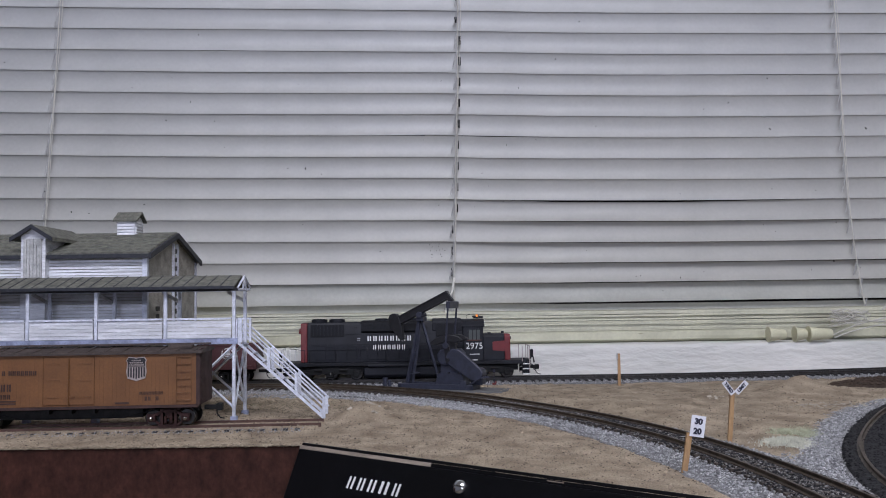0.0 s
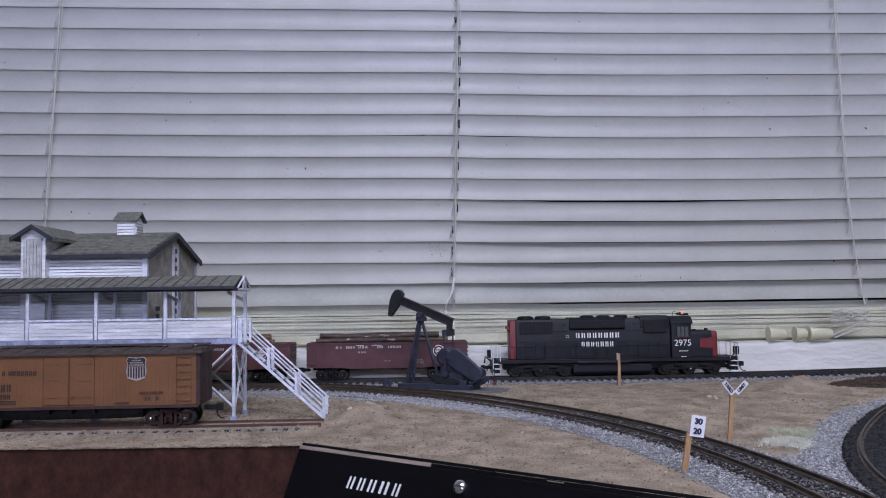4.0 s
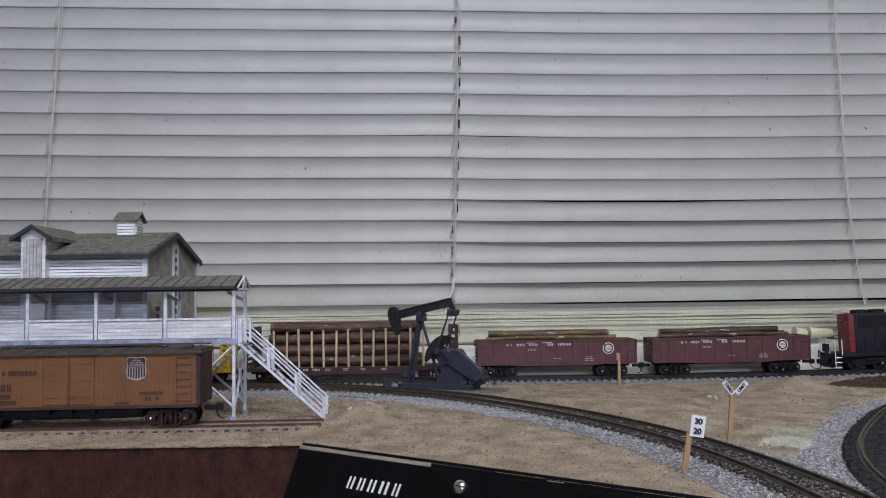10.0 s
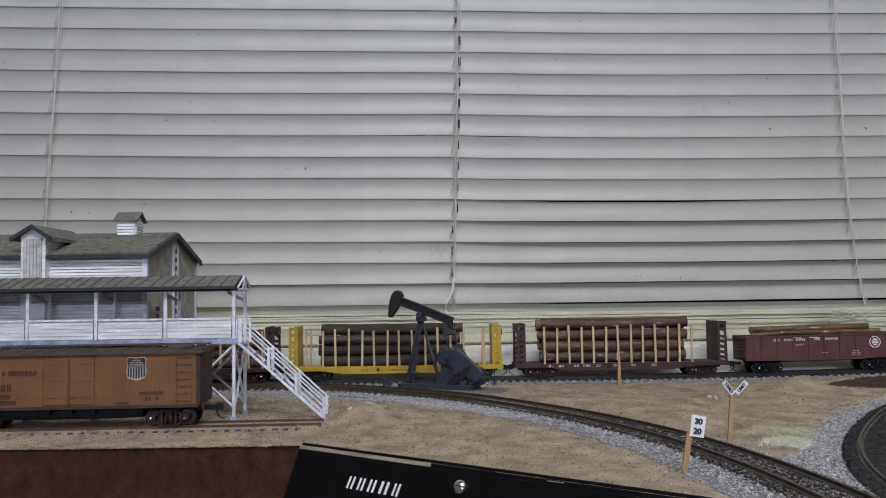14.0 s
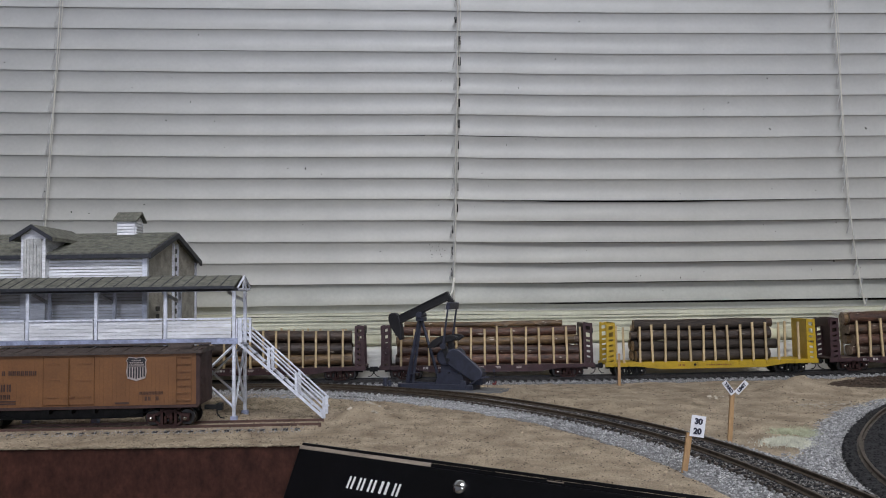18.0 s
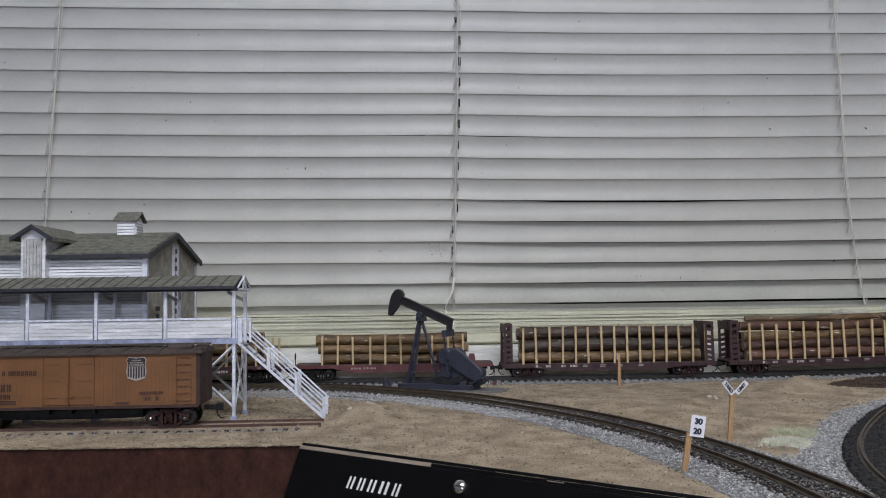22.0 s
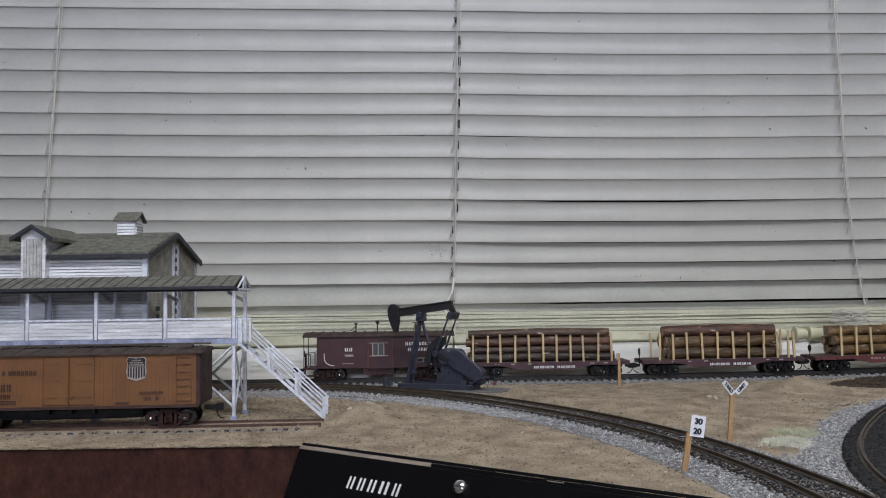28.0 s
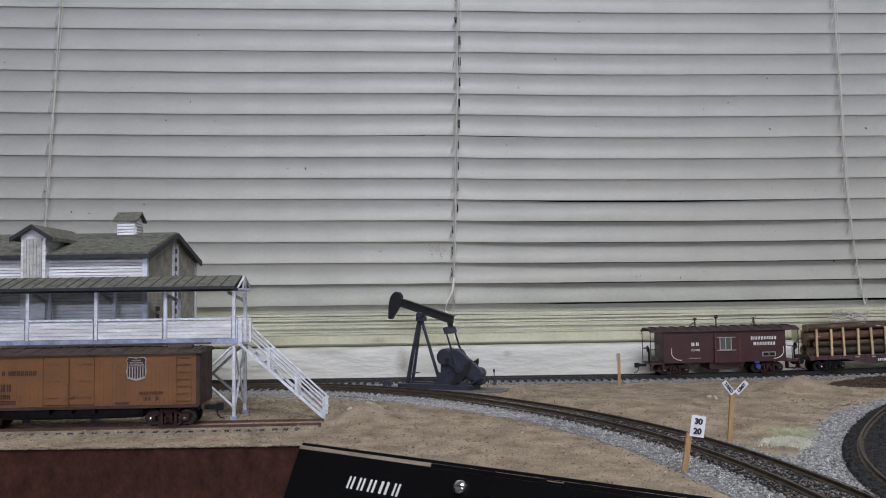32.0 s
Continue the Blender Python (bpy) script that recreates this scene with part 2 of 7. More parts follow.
# ---- mesh helpers ----
class Build:
    """Collects plain solids into one mesh."""

    def __init__(self):
        self.v, self.f = [], []

    def add(self, verts, faces):
        o = len(self.v)
        self.v += [tuple(p) for p in verts]
        self.f += [tuple(o + i for i in q) for q in faces]
        return self

    def box(self, cx, cy, cz, sx, sy, sz, m=None):
        x, y, z = sx / 2, sy / 2, sz / 2
        vs = [Vector((i * x, j * y, k * z)) for i in (-1, 1) for j in (-1, 1) for k in (-1, 1)]
        if m:
            vs = [m @ p for p in vs]
        vs = [(p[0] + cx, p[1] + cy, p[2] + cz) for p in vs]
        return self.add(vs, [(0, 1, 3, 2), (4, 6, 7, 5), (0, 4, 5, 1), (2, 3, 7, 6), (0, 2, 6, 4), (1, 5, 7, 3)])

    def span(self, x0, x1, y0, y1, z0, z1):
        return self.box((x0 + x1) / 2, (y0 + y1) / 2, (z0 + z1) / 2, abs(x1 - x0), abs(y1 - y0), abs(z1 - z0))

    def prism(self, poly, y0, y1):
        """poly: (x, z) corners, pulled from y0 to y1."""
        n = len(poly)
        vs = [(x, y0, z) for x, z in poly] + [(x, y1, z) for x, z in poly]
        return self.add(vs, [tuple(range(n)), tuple(range(2 * n - 1, n - 1, -1))] +
                        [(i, i + n, (i + 1) % n + n, (i + 1) % n) for i in range(n)])

    def prism_x(self, poly, x0, x1):
        """poly: (y, z) corners, pulled from x0 to x1."""
        n = len(poly)
        vs = [(x0, y, z) for y, z in poly] + [(x1, y, z) for y, z in poly]
        return self.add(vs, [tuple(range(n)), tuple(range(2 * n - 1, n - 1, -1))] +
                        [(i, i + n, (i + 1) % n + n, (i + 1) % n) for i in range(n)])

    def tube(self, pts, r, n=6, radii=None, cap=True):
        pts = [Vector(p) for p in pts]
        rings = []
        for i, p in enumerate(pts):
            d = (pts[min(i + 1, len(pts) - 1)] - pts[max(i - 1, 0)]).normalized()
            s = d.cross(Vector((0, 0, 1)))
            s = s.normalized() if s.length > 1e-6 else Vector((1, 0, 0))
            u = s.cross(d)
            q = radii[i] if radii else r
            rings.append([p + s * q * math.cos(2 * math.pi * k / n) + u * q * math.sin(2 * math.pi * k / n) for k in range(n)])
        fs = [(i * n + k, i * n + (k + 1) % n, (i + 1) * n + (k + 1) % n, (i + 1) * n + k)
              for i in range(len(pts) - 1) for k in range(n)]
        if cap:
            fs += [tuple(range(n - 1, -1, -1)), tuple((len(pts) - 1) * n + k for k in range(n))]
        return self.add([v for ring in rings for v in ring], fs)

    def mesh(self, name, material, smooth=False):
        me = bpy.data.meshes.new(name)
        me.from_pydata(self.v, [], self.f)
        bm = bmesh.new()
        bm.from_mesh(me)
        bmesh.ops.recalc_face_normals(bm, faces=bm.faces)
        bm.to_mesh(me)
        bm.free()
        me.materials.append(material)
        if smooth:
            me.polygons.foreach_set("use_smooth", [True] * len(me.polygons))
            me.set_sharp_from_angle(angle=radians(40))
        return me


def part(name, build, material, parent, label="", bevel=0.0, smooth=False, at=None):
    ob = new(name, build.mesh(name, material, smooth or bevel > 0))
    ob.parent = parent
    if at is not None:
        ob.matrix_basis = at
    if bevel:
        mod = ob.modifiers.new("edge", "BEVEL")
        mod.width, mod.segments, mod.limit_method = bevel, 2, "ANGLE"
    if label:
        ob["label"] = label
    return ob


def thing(name, m, label, category, group="", kind=""):
    ob = new(name)
    ob.empty_display_size = 0.01
    ob.matrix_basis = m
    return tagged(ob, label, category, group, kind)


def solid(name, build, material, label, category, kind="", m=None, bevel=0.0, smooth=False, group=""):
    ob = part(name, build, material, None, "", bevel, smooth, m)
    return tagged(ob, label, category, group, kind)


def letters(text, size, material, parent, m, name="lettering", depth=0.00012, label="", bold=0.0):
    cu = bpy.data.curves.new(name, "FONT")
    cu.body, cu.size, cu.extrude, cu.align_x, cu.align_y, cu.offset = text, size, depth, "CENTER", "CENTER", bold
    tmp = bpy.data.objects.new(name, cu)
    me = bpy.data.meshes.new_from_object(tmp)
    bpy.data.objects.remove(tmp)
    me.materials.append(material)
    ob = new(name, me)
    ob.parent, ob.matrix_basis = parent, m
    if label:
        ob["label"] = label
    return ob


def marks(widths, h, gap, material, parent, x, y, z, name="lettering", label="", lean=0.0):
    """A row of plain bars, as wide as the letters of a word, on a side that faces -y; x, z: its middle."""
    b = Build()
    total = sum(widths) + gap * (len(widths) - 1)
    c = x - total / 2
    for w in widths:
        if w > 0.003 and h < 0.001 or w > 0.0045:
            b.span(c, c + w, y - 0.00015, y + 0.0003, z - h / 2, z + h / 2)
        elif w > 0:
            for q in (0.08, 0.62):
                b.span(c + w * q, c + w * (q + 0.3), y - 0.00015, y + 0.0003, z - h / 2, z + h / 2)
        c += abs(w) + gap
    return part(name, b, material, parent, label)


FRONT = pose(0, 0, 0, 90, 0, 0)


def stain(m, place, size, colour, amount, speed):
    """A blotch of dirt with a ragged outline on a surface."""
    nt = m.node_tree
    bs = nt.nodes["Principled BSDF"]
    src = bs.inputs["Base Color"].links[0].from_socket
    co, mp, ns = nt.nodes.new("ShaderNodeTexCoord"), nt.nodes.new("ShaderNodeMapping"), nt.nodes.new("ShaderNodeTexNoise")
    mp.inputs["Location"].default_value = [-p / s for p, s in zip(place, size)]
    mp.inputs["Scale"].default_value = [1 / s for s in size]
    ns.inputs["Scale"].default_value, ns.inputs["Detail"].default_value = speed, 6
    ln, add, mr, mx = nt.nodes.new("ShaderNodeVectorMath"), nt.nodes.new("ShaderNodeMath"), nt.nodes.new("ShaderNodeMapRange"), nt.nodes.new("ShaderNodeMix")
    ln.operation, add.operation, mx.data_type = "LENGTH", "ADD", "RGBA"
    nt.links.new(co.outputs["Object"], mp.inputs["Vector"])
    nt.links.new(co.outputs["Object"], ns.inputs["Vector"])
    nt.links.new(mp.outputs[0], ln.inputs[0])
    nt.links.new(ln.outputs["Value"], add.inputs[0])
    nt.links.new(ns.outputs[0], add.inputs[1])
    mr.inputs[1].default_value, mr.inputs[2].default_value, mr.inputs[3].default_value, mr.inputs[4].default_value = 0.6, 1.5, amount, 0.0
    nt.links.new(add.outputs[0], mr.inputs[0])
    nt.links.new(mr.outputs[0], mx.inputs[0])
    nt.links.new(src, mx.inputs[6])
    mx.inputs[7].default_value = (*colour, 1)
    nt.links.new(mx.outputs[2], bs.inputs["Base Color"])


for sx, sz, wx, wz, am in ((-0.0385, 0.010, 0.010, 0.018, 0.75), (-0.1160, 0.022, 0.030, 0.003, 0.5), (0.06, 0.018, 0.006, 0.004, 0.5), (-0.17, 0.008, 0.02, 0.006, 0.3), (0.005, 0.022, 0.03, 0.002, 0.4)):
    stain(M_LEDGE, (sx, 0.813, sz), (wx, 0.2, wz), (0.27, 0.25, 0.19), am, 160)
for sx, sz, wx, wz, am in ((-0.065, 0.031, 0.009, 0.004, 0.6), (0.195, 0.034, 0.004, 0.001, 0.8), (0.28, 0.030, 0.05, 0.002, 0.4)):
    stain(M_RAILBAR, (sx, 0.0, sz), (wx, 0.2, wz), (0.22, 0.21, 0.12), am, 160)


# ---- the plan ----
def blind_y(x):
    return 0.850 + 0.045 * x


def ledge_y(x):
    return 0.814 + 0.03 * x


def main_y(x):
    return 0.7753 + 0.019 * x if x > -0.2 else 0.7715 + 0.012 * (x + 0.2)


def main_z(x):
    return 0.045 * max(0.0, x - 0.17) ** 2 if x < 0.6 else 0.0083 + 0.0387 * 0.0 * x


def edge_y(x):
    """The layout's front edge."""
    if x < -0.076:
        return 0.4522
    if x < 0.105:
        return 0.4525 - (x + 0.076) * 0.77
    return max(0.1, 0.315 - (x - 0.105) * 9)


SIDING = [(-2.6, 0.7335), (-0.9, 0.7335), (-0.3, 0.7335), (-0.19, 0.733), (-0.115, 0.7275), (-0.069, 0.707), (-0.021, 0.6715),
          (0.0138, 0.639), (0.0445, 0.598), (0.0767, 0.547), (0.1018, 0.496), (0.1205, 0.4447), (0.1325, 0.392),
          (0.1393, 0.345), (0.1422, 0.307), (0.1425, 0.25), (0.139, 0.15)]
CURVE = [(0.6226, 0.66), (0.5026, 0.655), (0.4026, 0.628), (0.3276, 0.58), (0.2856, 0.5336), (0.2526, 0.487), (0.2251, 0.4426), (0.2091, 0.4129),
         (0.1951, 0.3816), (0.1836, 0.3489), (0.1776, 0.3251), (0.1726, 0.29), (0.1686, 0.2), (0.1676, 0.12)]
SPUR = [(-1.2, 0.4535 + 0.002), (-0.6, 0.4846), (-0.2567, 0.5017), (-0.1435, 0.5075), (-0.0700, 0.5112)]


def curve_points(ctrl, step):
    """A smooth line through the corners, in even steps."""
    c = [Vector((*p, 0)) for p in ctrl]
    dense = []
    for i in range(len(c) - 1):
        p0, p1, p2, p3 = c[max(i - 1, 0)], c[i], c[i + 1], c[min(i + 2, len(c) - 1)]
        k = max(2, int((p2 - p1).length / 0.004))
        for j in range(k):
            t = j / k
            d1, d2 = (p2 - p0) * 0.5, (p3 - p1) * 0.5
            ln = (p2 - p1).length
            d1 = d1.normalized() * ln
            d2 = d2.normalized() * ln
            dense.append(p1 * (2 * t ** 3 - 3 * t * t + 1) + d1 * (t ** 3 - 2 * t * t + t) + p2 * (3 * t * t - 2 * t ** 3) + d2 * (t ** 3 - t * t))
    dense.append(c[-1])
    out, left = [], 0.0
    for a, b in zip(dense, dense[1:]):
        ln = (b - a).length
        while left <= ln and ln > 0:
            out.append((a + (b - a) * (left / ln), (b - a).normalized()))
            left += step
        left -= ln
    return out


def track_dist(ctrl):
    return np.array([(p.x, p.y) for p, d in curve_points(ctrl, 0.006)])


LINES = {"siding": track_dist(SIDING), "curve": track_dist(CURVE), "spur": track_dist(SPUR)}


def bumpy(x, y, s, seed=0.0):
    return noise.noise(Vector((x * s + seed, y * s - seed, seed)))


def ground_z(x, y):
    z = -0.0042 + 0.0012 * bumpy(x, y, 28) + 0.0011 * bumpy(x, y, 75, 3.0) + 0.0009 * bumpy(x, y, 190, 9.0) + 0.0007 * bumpy(x, y, 420, 6.0)
    z += 0.0100 * math.exp(-((x + 0.053) / 0.017) ** 2 - ((y - 0.552) / 0.020) ** 2)
    z += 0.0165 * math.exp(-math.sqrt(0.03 + ((x - 0.274) / 0.024) ** 2 + ((y - 0.658) / 0.020) ** 2) * 1.3)
    z += 0.0025 * math.exp(-((x - 0.20) / 0.05) ** 2 - ((y - 0.62) / 0.03) ** 2)
    if x > 0.17:
        z += 0.045 * min(0.45, x - 0.17) ** 2 * max(0, min(1, (y - 0.55) / 0.2))
    q = abs(y - main_y(x)) - 0.024
    if q < 0.012:
        z = z * max(0, q / 0.012) + (main_z(x) - 0.0056) * (1 - max(0, q / 0.012))
    k = (y - edge_y(x)) / 0.008
    if k < 1:
        z = z * max(0, k) - 0.0046 * (1 - max(0, k))
    return z


def smooth_near(z, x, y):
    for line, ctrl in LINES.items():
        if line == "spur" and x > -0.074:
            continue
        d = math.sqrt(((ctrl - (x, y)) ** 2).sum(1).min())
        wide = 0.0100 if line == "spur" else 0.030
        if d < wide + 0.010:
            k = max(0.0, (d - wide) / 0.010)
            z = z * k + (-0.0015 if line == "spur" else -0.0056) * (1 - k)
    return z


# ---- room ----
def room():
    solid("floor", Build().span(-3.2, 3.2, -6.4, 1.3, -1.15, -1.05), M_FLOOR, "brown floor of the room", "floor", "structure")
    solid("ceiling", Build().span(-3.2, 3.2, -6.4, 1.3, 1.4, 1.5), M_CEIL, "white plaster ceiling", "ceiling", "structure")
    solid("wall_west", Build().span(-3.3, -3.2, -6.4, 1.3, -1.15, 1.5), M_WALL, "plain painted wall", "wall", "structure")
    solid("wall_east", Build().span(3.2, 3.3, -6.4, 1.3, -1.15, 1.5), M_WALL, "plain painted wall", "wall", "structure")
    solid("wall_south", Build().span(-3.3, 3.3, -6.5, -6.4, -1.15, 1.5), M_WALL, "plain painted wall", "wall", "structure")
    b = Build()
    b.span(-3.2, -1.15, 1.0, 1.12, -1.05, 1.4).span(1.15, 3.2, 1.0, 1.12, -1.05, 1.4)
    b.span(-1.15, 1.15, 1.0, 1.12, -1.05, -0.012).span(-1.15, 1.15, 1.0, 1.12, 1.15, 1.4)
    solid("wall_north", b, M_WALL, "painted wall round the window opening", "wall", "structure")
    w = thing("window_1", pose(0, 1.06, 0), "wide window behind the closed blind, dark outside", "window", kind="structure")
    f = Build().span(-1.15, -1.11, -0.03, 0.03, -0.012, 1.15).span(1.11, 1.15, -0.03, 0.03, -0.012, 1.15)
    f.span(-1.11, 1.11, -0.03, 0.03, -0.012, 0.03).span(-1.11, 1.11, -0.03, 0.03, 1.11, 1.15).span(-0.02, 0.02, -0.03, 0.03, 0.03, 1.11)
    part("window_frame", f, M_WALL, w)
    for s in (-1, 1):
        p = part("pane", Build().span(min(s * 0.02, s * 1.11), max(s * 0.02, s * 1.11), -0.003, 0.003, 0.03, 1.11), M_PANE, w)
        p.visible_shadow = False
    solid("backdrop", Build().span(-3.2, 3.2, 1.29, 1.3, -1.05, 1.4), M_NIGHT, "darkness outside the window", "backdrop", "structure")
    for x, y, hx, hy in ((-0.05, -5.2, 0.9, 0.5), (0.15, -0.5, 0.64, 0.28)):
        lamp = thing("ceiling_lamp", pose(x, y, 1.4), "wide white ceiling light panel", "ceiling lamp", "ceiling lamps")
        part("housing", Build().span(-hx, hx, -hy, hy, -0.022, 0.0), M_CEIL, lamp, bevel=0.004)
        part("diffuser", Build().span(-hx + 0.03, hx - 0.03, -hy + 0.03, hy - 0.03, -0.028, -0.022), M_LAMP, lamp)


def ledge():
    w = thing("window_ledge", pose(0, 0, 0), "rough white-painted ledge under the window blind", "ledge", kind="structure")
    xs = np.linspace(-2.9, 2.9, 581)
    v, f = [], []
    prof = [(0.0, -0.012), (0.0, 0.0), (0.0, 0.008), (0.0, 0.016), (0.0, 0.0225), (0.001, 0.0245), (0.004, 0.0252), (0.06, 0.0252), (0.188, 0.0252), (0.188, -0.012)]
    for x in xs:
        for j, (dy, z) in enumerate(prof):
            n = 0.0017 * bumpy(x, z * 4 + dy, 35, 5.0) + 0.0011 * bumpy(x, z * 3, 120, 2.0) if j < 7 else 0
            v.append((x, ledge_y(x) + dy + n if dy < 0.18 else ledge_y(x) + 0.186 - 0.03 * x, z + (0.0007 * bumpy(x, 0, 30, 8.0) if 2 < j < 7 else 0)))
    m = len(prof)
    for i in range(len(xs) - 1):
        for j in range(m):
            f.append((i * m + j, (i + 1) * m + j, (i + 1) * m + (j + 1) % m, i * m + (j + 1) % m))
    f += [tuple(range(m)), tuple((len(xs) - 1) * m + j for j in range(m))]
    part("sill", Build().add(v, f), M_LEDGE, w, smooth=True)


OPEN = {-1: 0.0054, 0: 0.0058, 1: 0.0054, 2: 0.0046, 3: 0.0036, 4: 0.0050}


# the slats hang a little low between and beyond the ladders
HANG = ((-0.95, -0.444, -0.33, -0.22, -0.1, 0.0, 0.12, 0.24, 0.33, 0.444, 0.95), (0.0055, 0.0028, 0.0014, 0.0, -0.0006, -0.0009, -0.0019, -0.0024, -0.0024, -0.0020, 0.0))


def slat_mesh(k):
    """One crowned slat, 1.9 m long; the lowest hang a little open towards one end."""
    b = Build()
    xs = [-0.95, -0.6, -0.44, -0.33, -0.22, -0.1, 0.0, 0.05, 0.12, 0.18, 0.24, 0.33, 0.44, 0.6, 0.95]
    prof = [(q / 8, q / 2 * (1 - q / 8)) for q in range(9)]
    v, f = [], []
    for x in xs:
        op = 0.0
        if k in OPEN:
            op = OPEN[k] * max(0.0, min(1.0, (x + 0.02) / 0.14))
            if k == 4:
                op *= max(0.0, min(1.0, (0.42 - x) / 0.12))
            if k == 0:
                op = max(op, 0.0040)
        sag = 0.0004 * bumpy(x, k * 0.37, 4.0, 1.0)
        sag += min(1.0, max(0.0, k / 3)) * float(np.interp(x, HANG[0], HANG[1])) * (max(1.0, 1.6 - 0.12 * max(0, k - 7)) if x > 0 else 1.0)
        if 0 < k <= 7:
            sag -= 0.0010 * max(0.0, min(1.0, (x + 0.15) / 0.2)) * min(1.0, k / 2)
        elif k > 7:
            sag -= 0.0009 * max(0.0, min(1.0, (x - 0.05) / 0.1))
        if k > 11:
            sag += 0.0008 * max(0.0, 1 - abs(x + 0.2) / 0.2)
        for side in (0, 1):
            for s, bow in (prof if side == 0 else prof[::-1]):
                h = min(0.0218, 0.0248 - op)
                out = 0.00042 + op * 0.5
                v.append((x, -out + 2 * out * s + 0.0029 * bow + side * 0.0004, h * s + sag))
    n = 18
    for i in range(len(xs) - 1):
        f += [(i * n + j, (i + 1) * n + j, (i + 1) * n + (j + 1) % n, i * n + (j + 1) % n) for j in range(n)]
    f += [tuple(range(n)), tuple((len(xs) - 1) * n + j for j in range(n))]
    return b.add(v, f)


def blind():
    w = thing("window_blind", pose(0, 0.85, 0, 0, 0, math.degrees(math.atan(0.045))),
              "closed cream-white vinyl mini blind, slats bunched at the sill", "window blind")
    part('slat', slat_mesh(-1), M_SLATLOW, w, smooth=True, at=pose(0, 0.001, 0.0447))
    top = None
    for k in range(50):
        name = "slat"
        if k < 13:
            ob = part(name, slat_mesh(k), M_GRADED[k] if k > 0 else M_SLATLOW, w, smooth=True)
            ob.matrix_basis = pose(0, 0, 0.0661 + 0.02142 * k)
        else:
            if top is None:
                top = slat_mesh(20).mesh("slat", M_SLAT, True)
            ob = new(name, top)
            ob.parent = w
            ob.matrix_basis = pose(random.uniform(-.002, .002), 0, 0.0661 + 0.02142 * k + random.uniform(-.0003, .0003), 0, random.uniform(-0.02, 0.02), 0)
    # the slats that lie bunched on the bottom rail
    for k in range(10):
        b = Build()
        z = 0.0392 + k * 0.0020
        v, f = [], []
        xs = np.linspace(-0.95, 0.95, 39)
        prof = [(-0.0125, 0.0), (-0.006, 0.0008), (0.0, 0.0011), (0.006, 0.0008), (0.0125, 0.0)]
        for x in xs:
            dz = 0.0012 * bumpy(x, k * 0.21, 5.0, 4.0) * (k / 10)
            for dy, hh in prof:
                v.append((x, dy, z + hh + dz - 0.0005 * (dy > 0)))
            for dy, hh in prof[::-1]:
                v.append((x, dy, z + hh + dz - (0.0018 if dy < -0.01 else 0.0005) - 0.0005 * (dy > 0)))
        n = 10
        for i in range(len(xs) - 1):
            f += [(i * n + j, (i + 1) * n + j, (i + 1) * n + (j + 1) % n, i * n + (j + 1) % n) for j in range(n)]
        f += [tuple(range(n)), tuple((len(xs) - 1) * n + j for j in range(n))]
        part("bunched_slat", b.add(v, f), M_BUNCH, w, smooth=True, at=pose(0, random.uniform(-.0018, .0018), 0, 0, random.uniform(-0.05, 0.05), 0))
    part("bottom_rail", Build().prism_x([(-0.0125, 0.0285), (-0.0125, 0.0355), (-0.010, 0.0378), (0.010, 0.0378), (0.0125, 0.0355), (0.0125, 0.0290), (0.006, 0.0253), (-0.006, 0.0253)], -0.95, 0.95),
         M_RAILBAR, w, smooth=True)
    part("headrail", Build().span(-0.96, 0.96, -0.02, 0.02, 1.135, 1.165), M_SLATLOW, w, bevel=0.002)
    # ladder cords: (x at the height of 0.38, lean per metre of fall)
    for x0, lean in ((-0.3775, -0.056), (0.019, -0.028), (0.4095, 0.027)):
        for dx, ln, r in ((0.0, 0.0, 0.00045), (0.0022, -0.006, 0.0003)):
            pts = []
            for k in range(22):
                z = 1.12 - k * 0.0525
                if z < 0.06:
                    z = 0.06
                fall = 0.3816 - z
                pts.append((x0 + dx + (lean + ln) * max(fall, -0.2) + (0.6 * max(0.0, fall - 0.19) ** 2 if x0 > 0.3 else 0.0) + 0.0006 * math.sin(k * 2.1 + dx * 900), -0.0050, z))
            part("ladder_cord", Build().tube(pts, r, 5), M_CORD, w, smooth=True)
        for k in range(-1, 17):
            z = 0.0661 + 0.02142 * k + 0.002
            fall = 0.3816 - z
            x = x0 + lean * max(fall, -0.2) + (0.6 * max(0.0, fall - 0.19) ** 2 if x0 > 0.3 else 0.0)
            b = Build().tube([(x, -0.0046, z + 0.019), (x - 0.0035 - 0.0015 * (k % 2), -0.0040, z)], 0.0006, 4)
            # grey instead of cord colour: the rungs' shadow side is painted in
            part("ladder_rung", b, M_PGREY, w)
    # dark cord slots beside the middle ladder
    for k in range(1, 16):
        z = 0.0661 + 0.02142 * k + 0.010
        x = 0.0186 - 0.028 * (0.3816 - z) + (0.0025 if 4 <= k < 13 else -0.0022)
        b = Build().box(x, -0.0029, z, 0.0024 if 7 < k < 14 else 0.0011, 0.0035, 0.0078 if k < 13 else 0.0052)
        part("cord_slot", b, M_NIGHT, w)
    # loops of knotted cord at the middle of the lowest slats
    for s in (-1, 1):
        for j in range(5):
            z = 0.041 + j * 0.0036
            pts = [(0.0095 + s * (0.002 + 0.011 * q / 7), -0.0135 - 0.0012 * math.sin(q), z + 0.0011 * math.sin(q * 1.7 + j * 2)) for q in range(8)]
            part("cord_fray", Build().tube(pts, 0.00022, 4), M_CORD, w)
    part("cord_loop", Build().tube([(0.0105, -0.008, 0.092), (0.008, -0.011, 0.078), (0.003, -0.012, 0.068), (0.0002, -0.012, 0.060), (0.004, -0.012, 0.056), (0.0085, -0.012, 0.05), (0.0095, -0.0135, 0.03)], 0.0010, 6), M_CORDW, w, smooth=True)


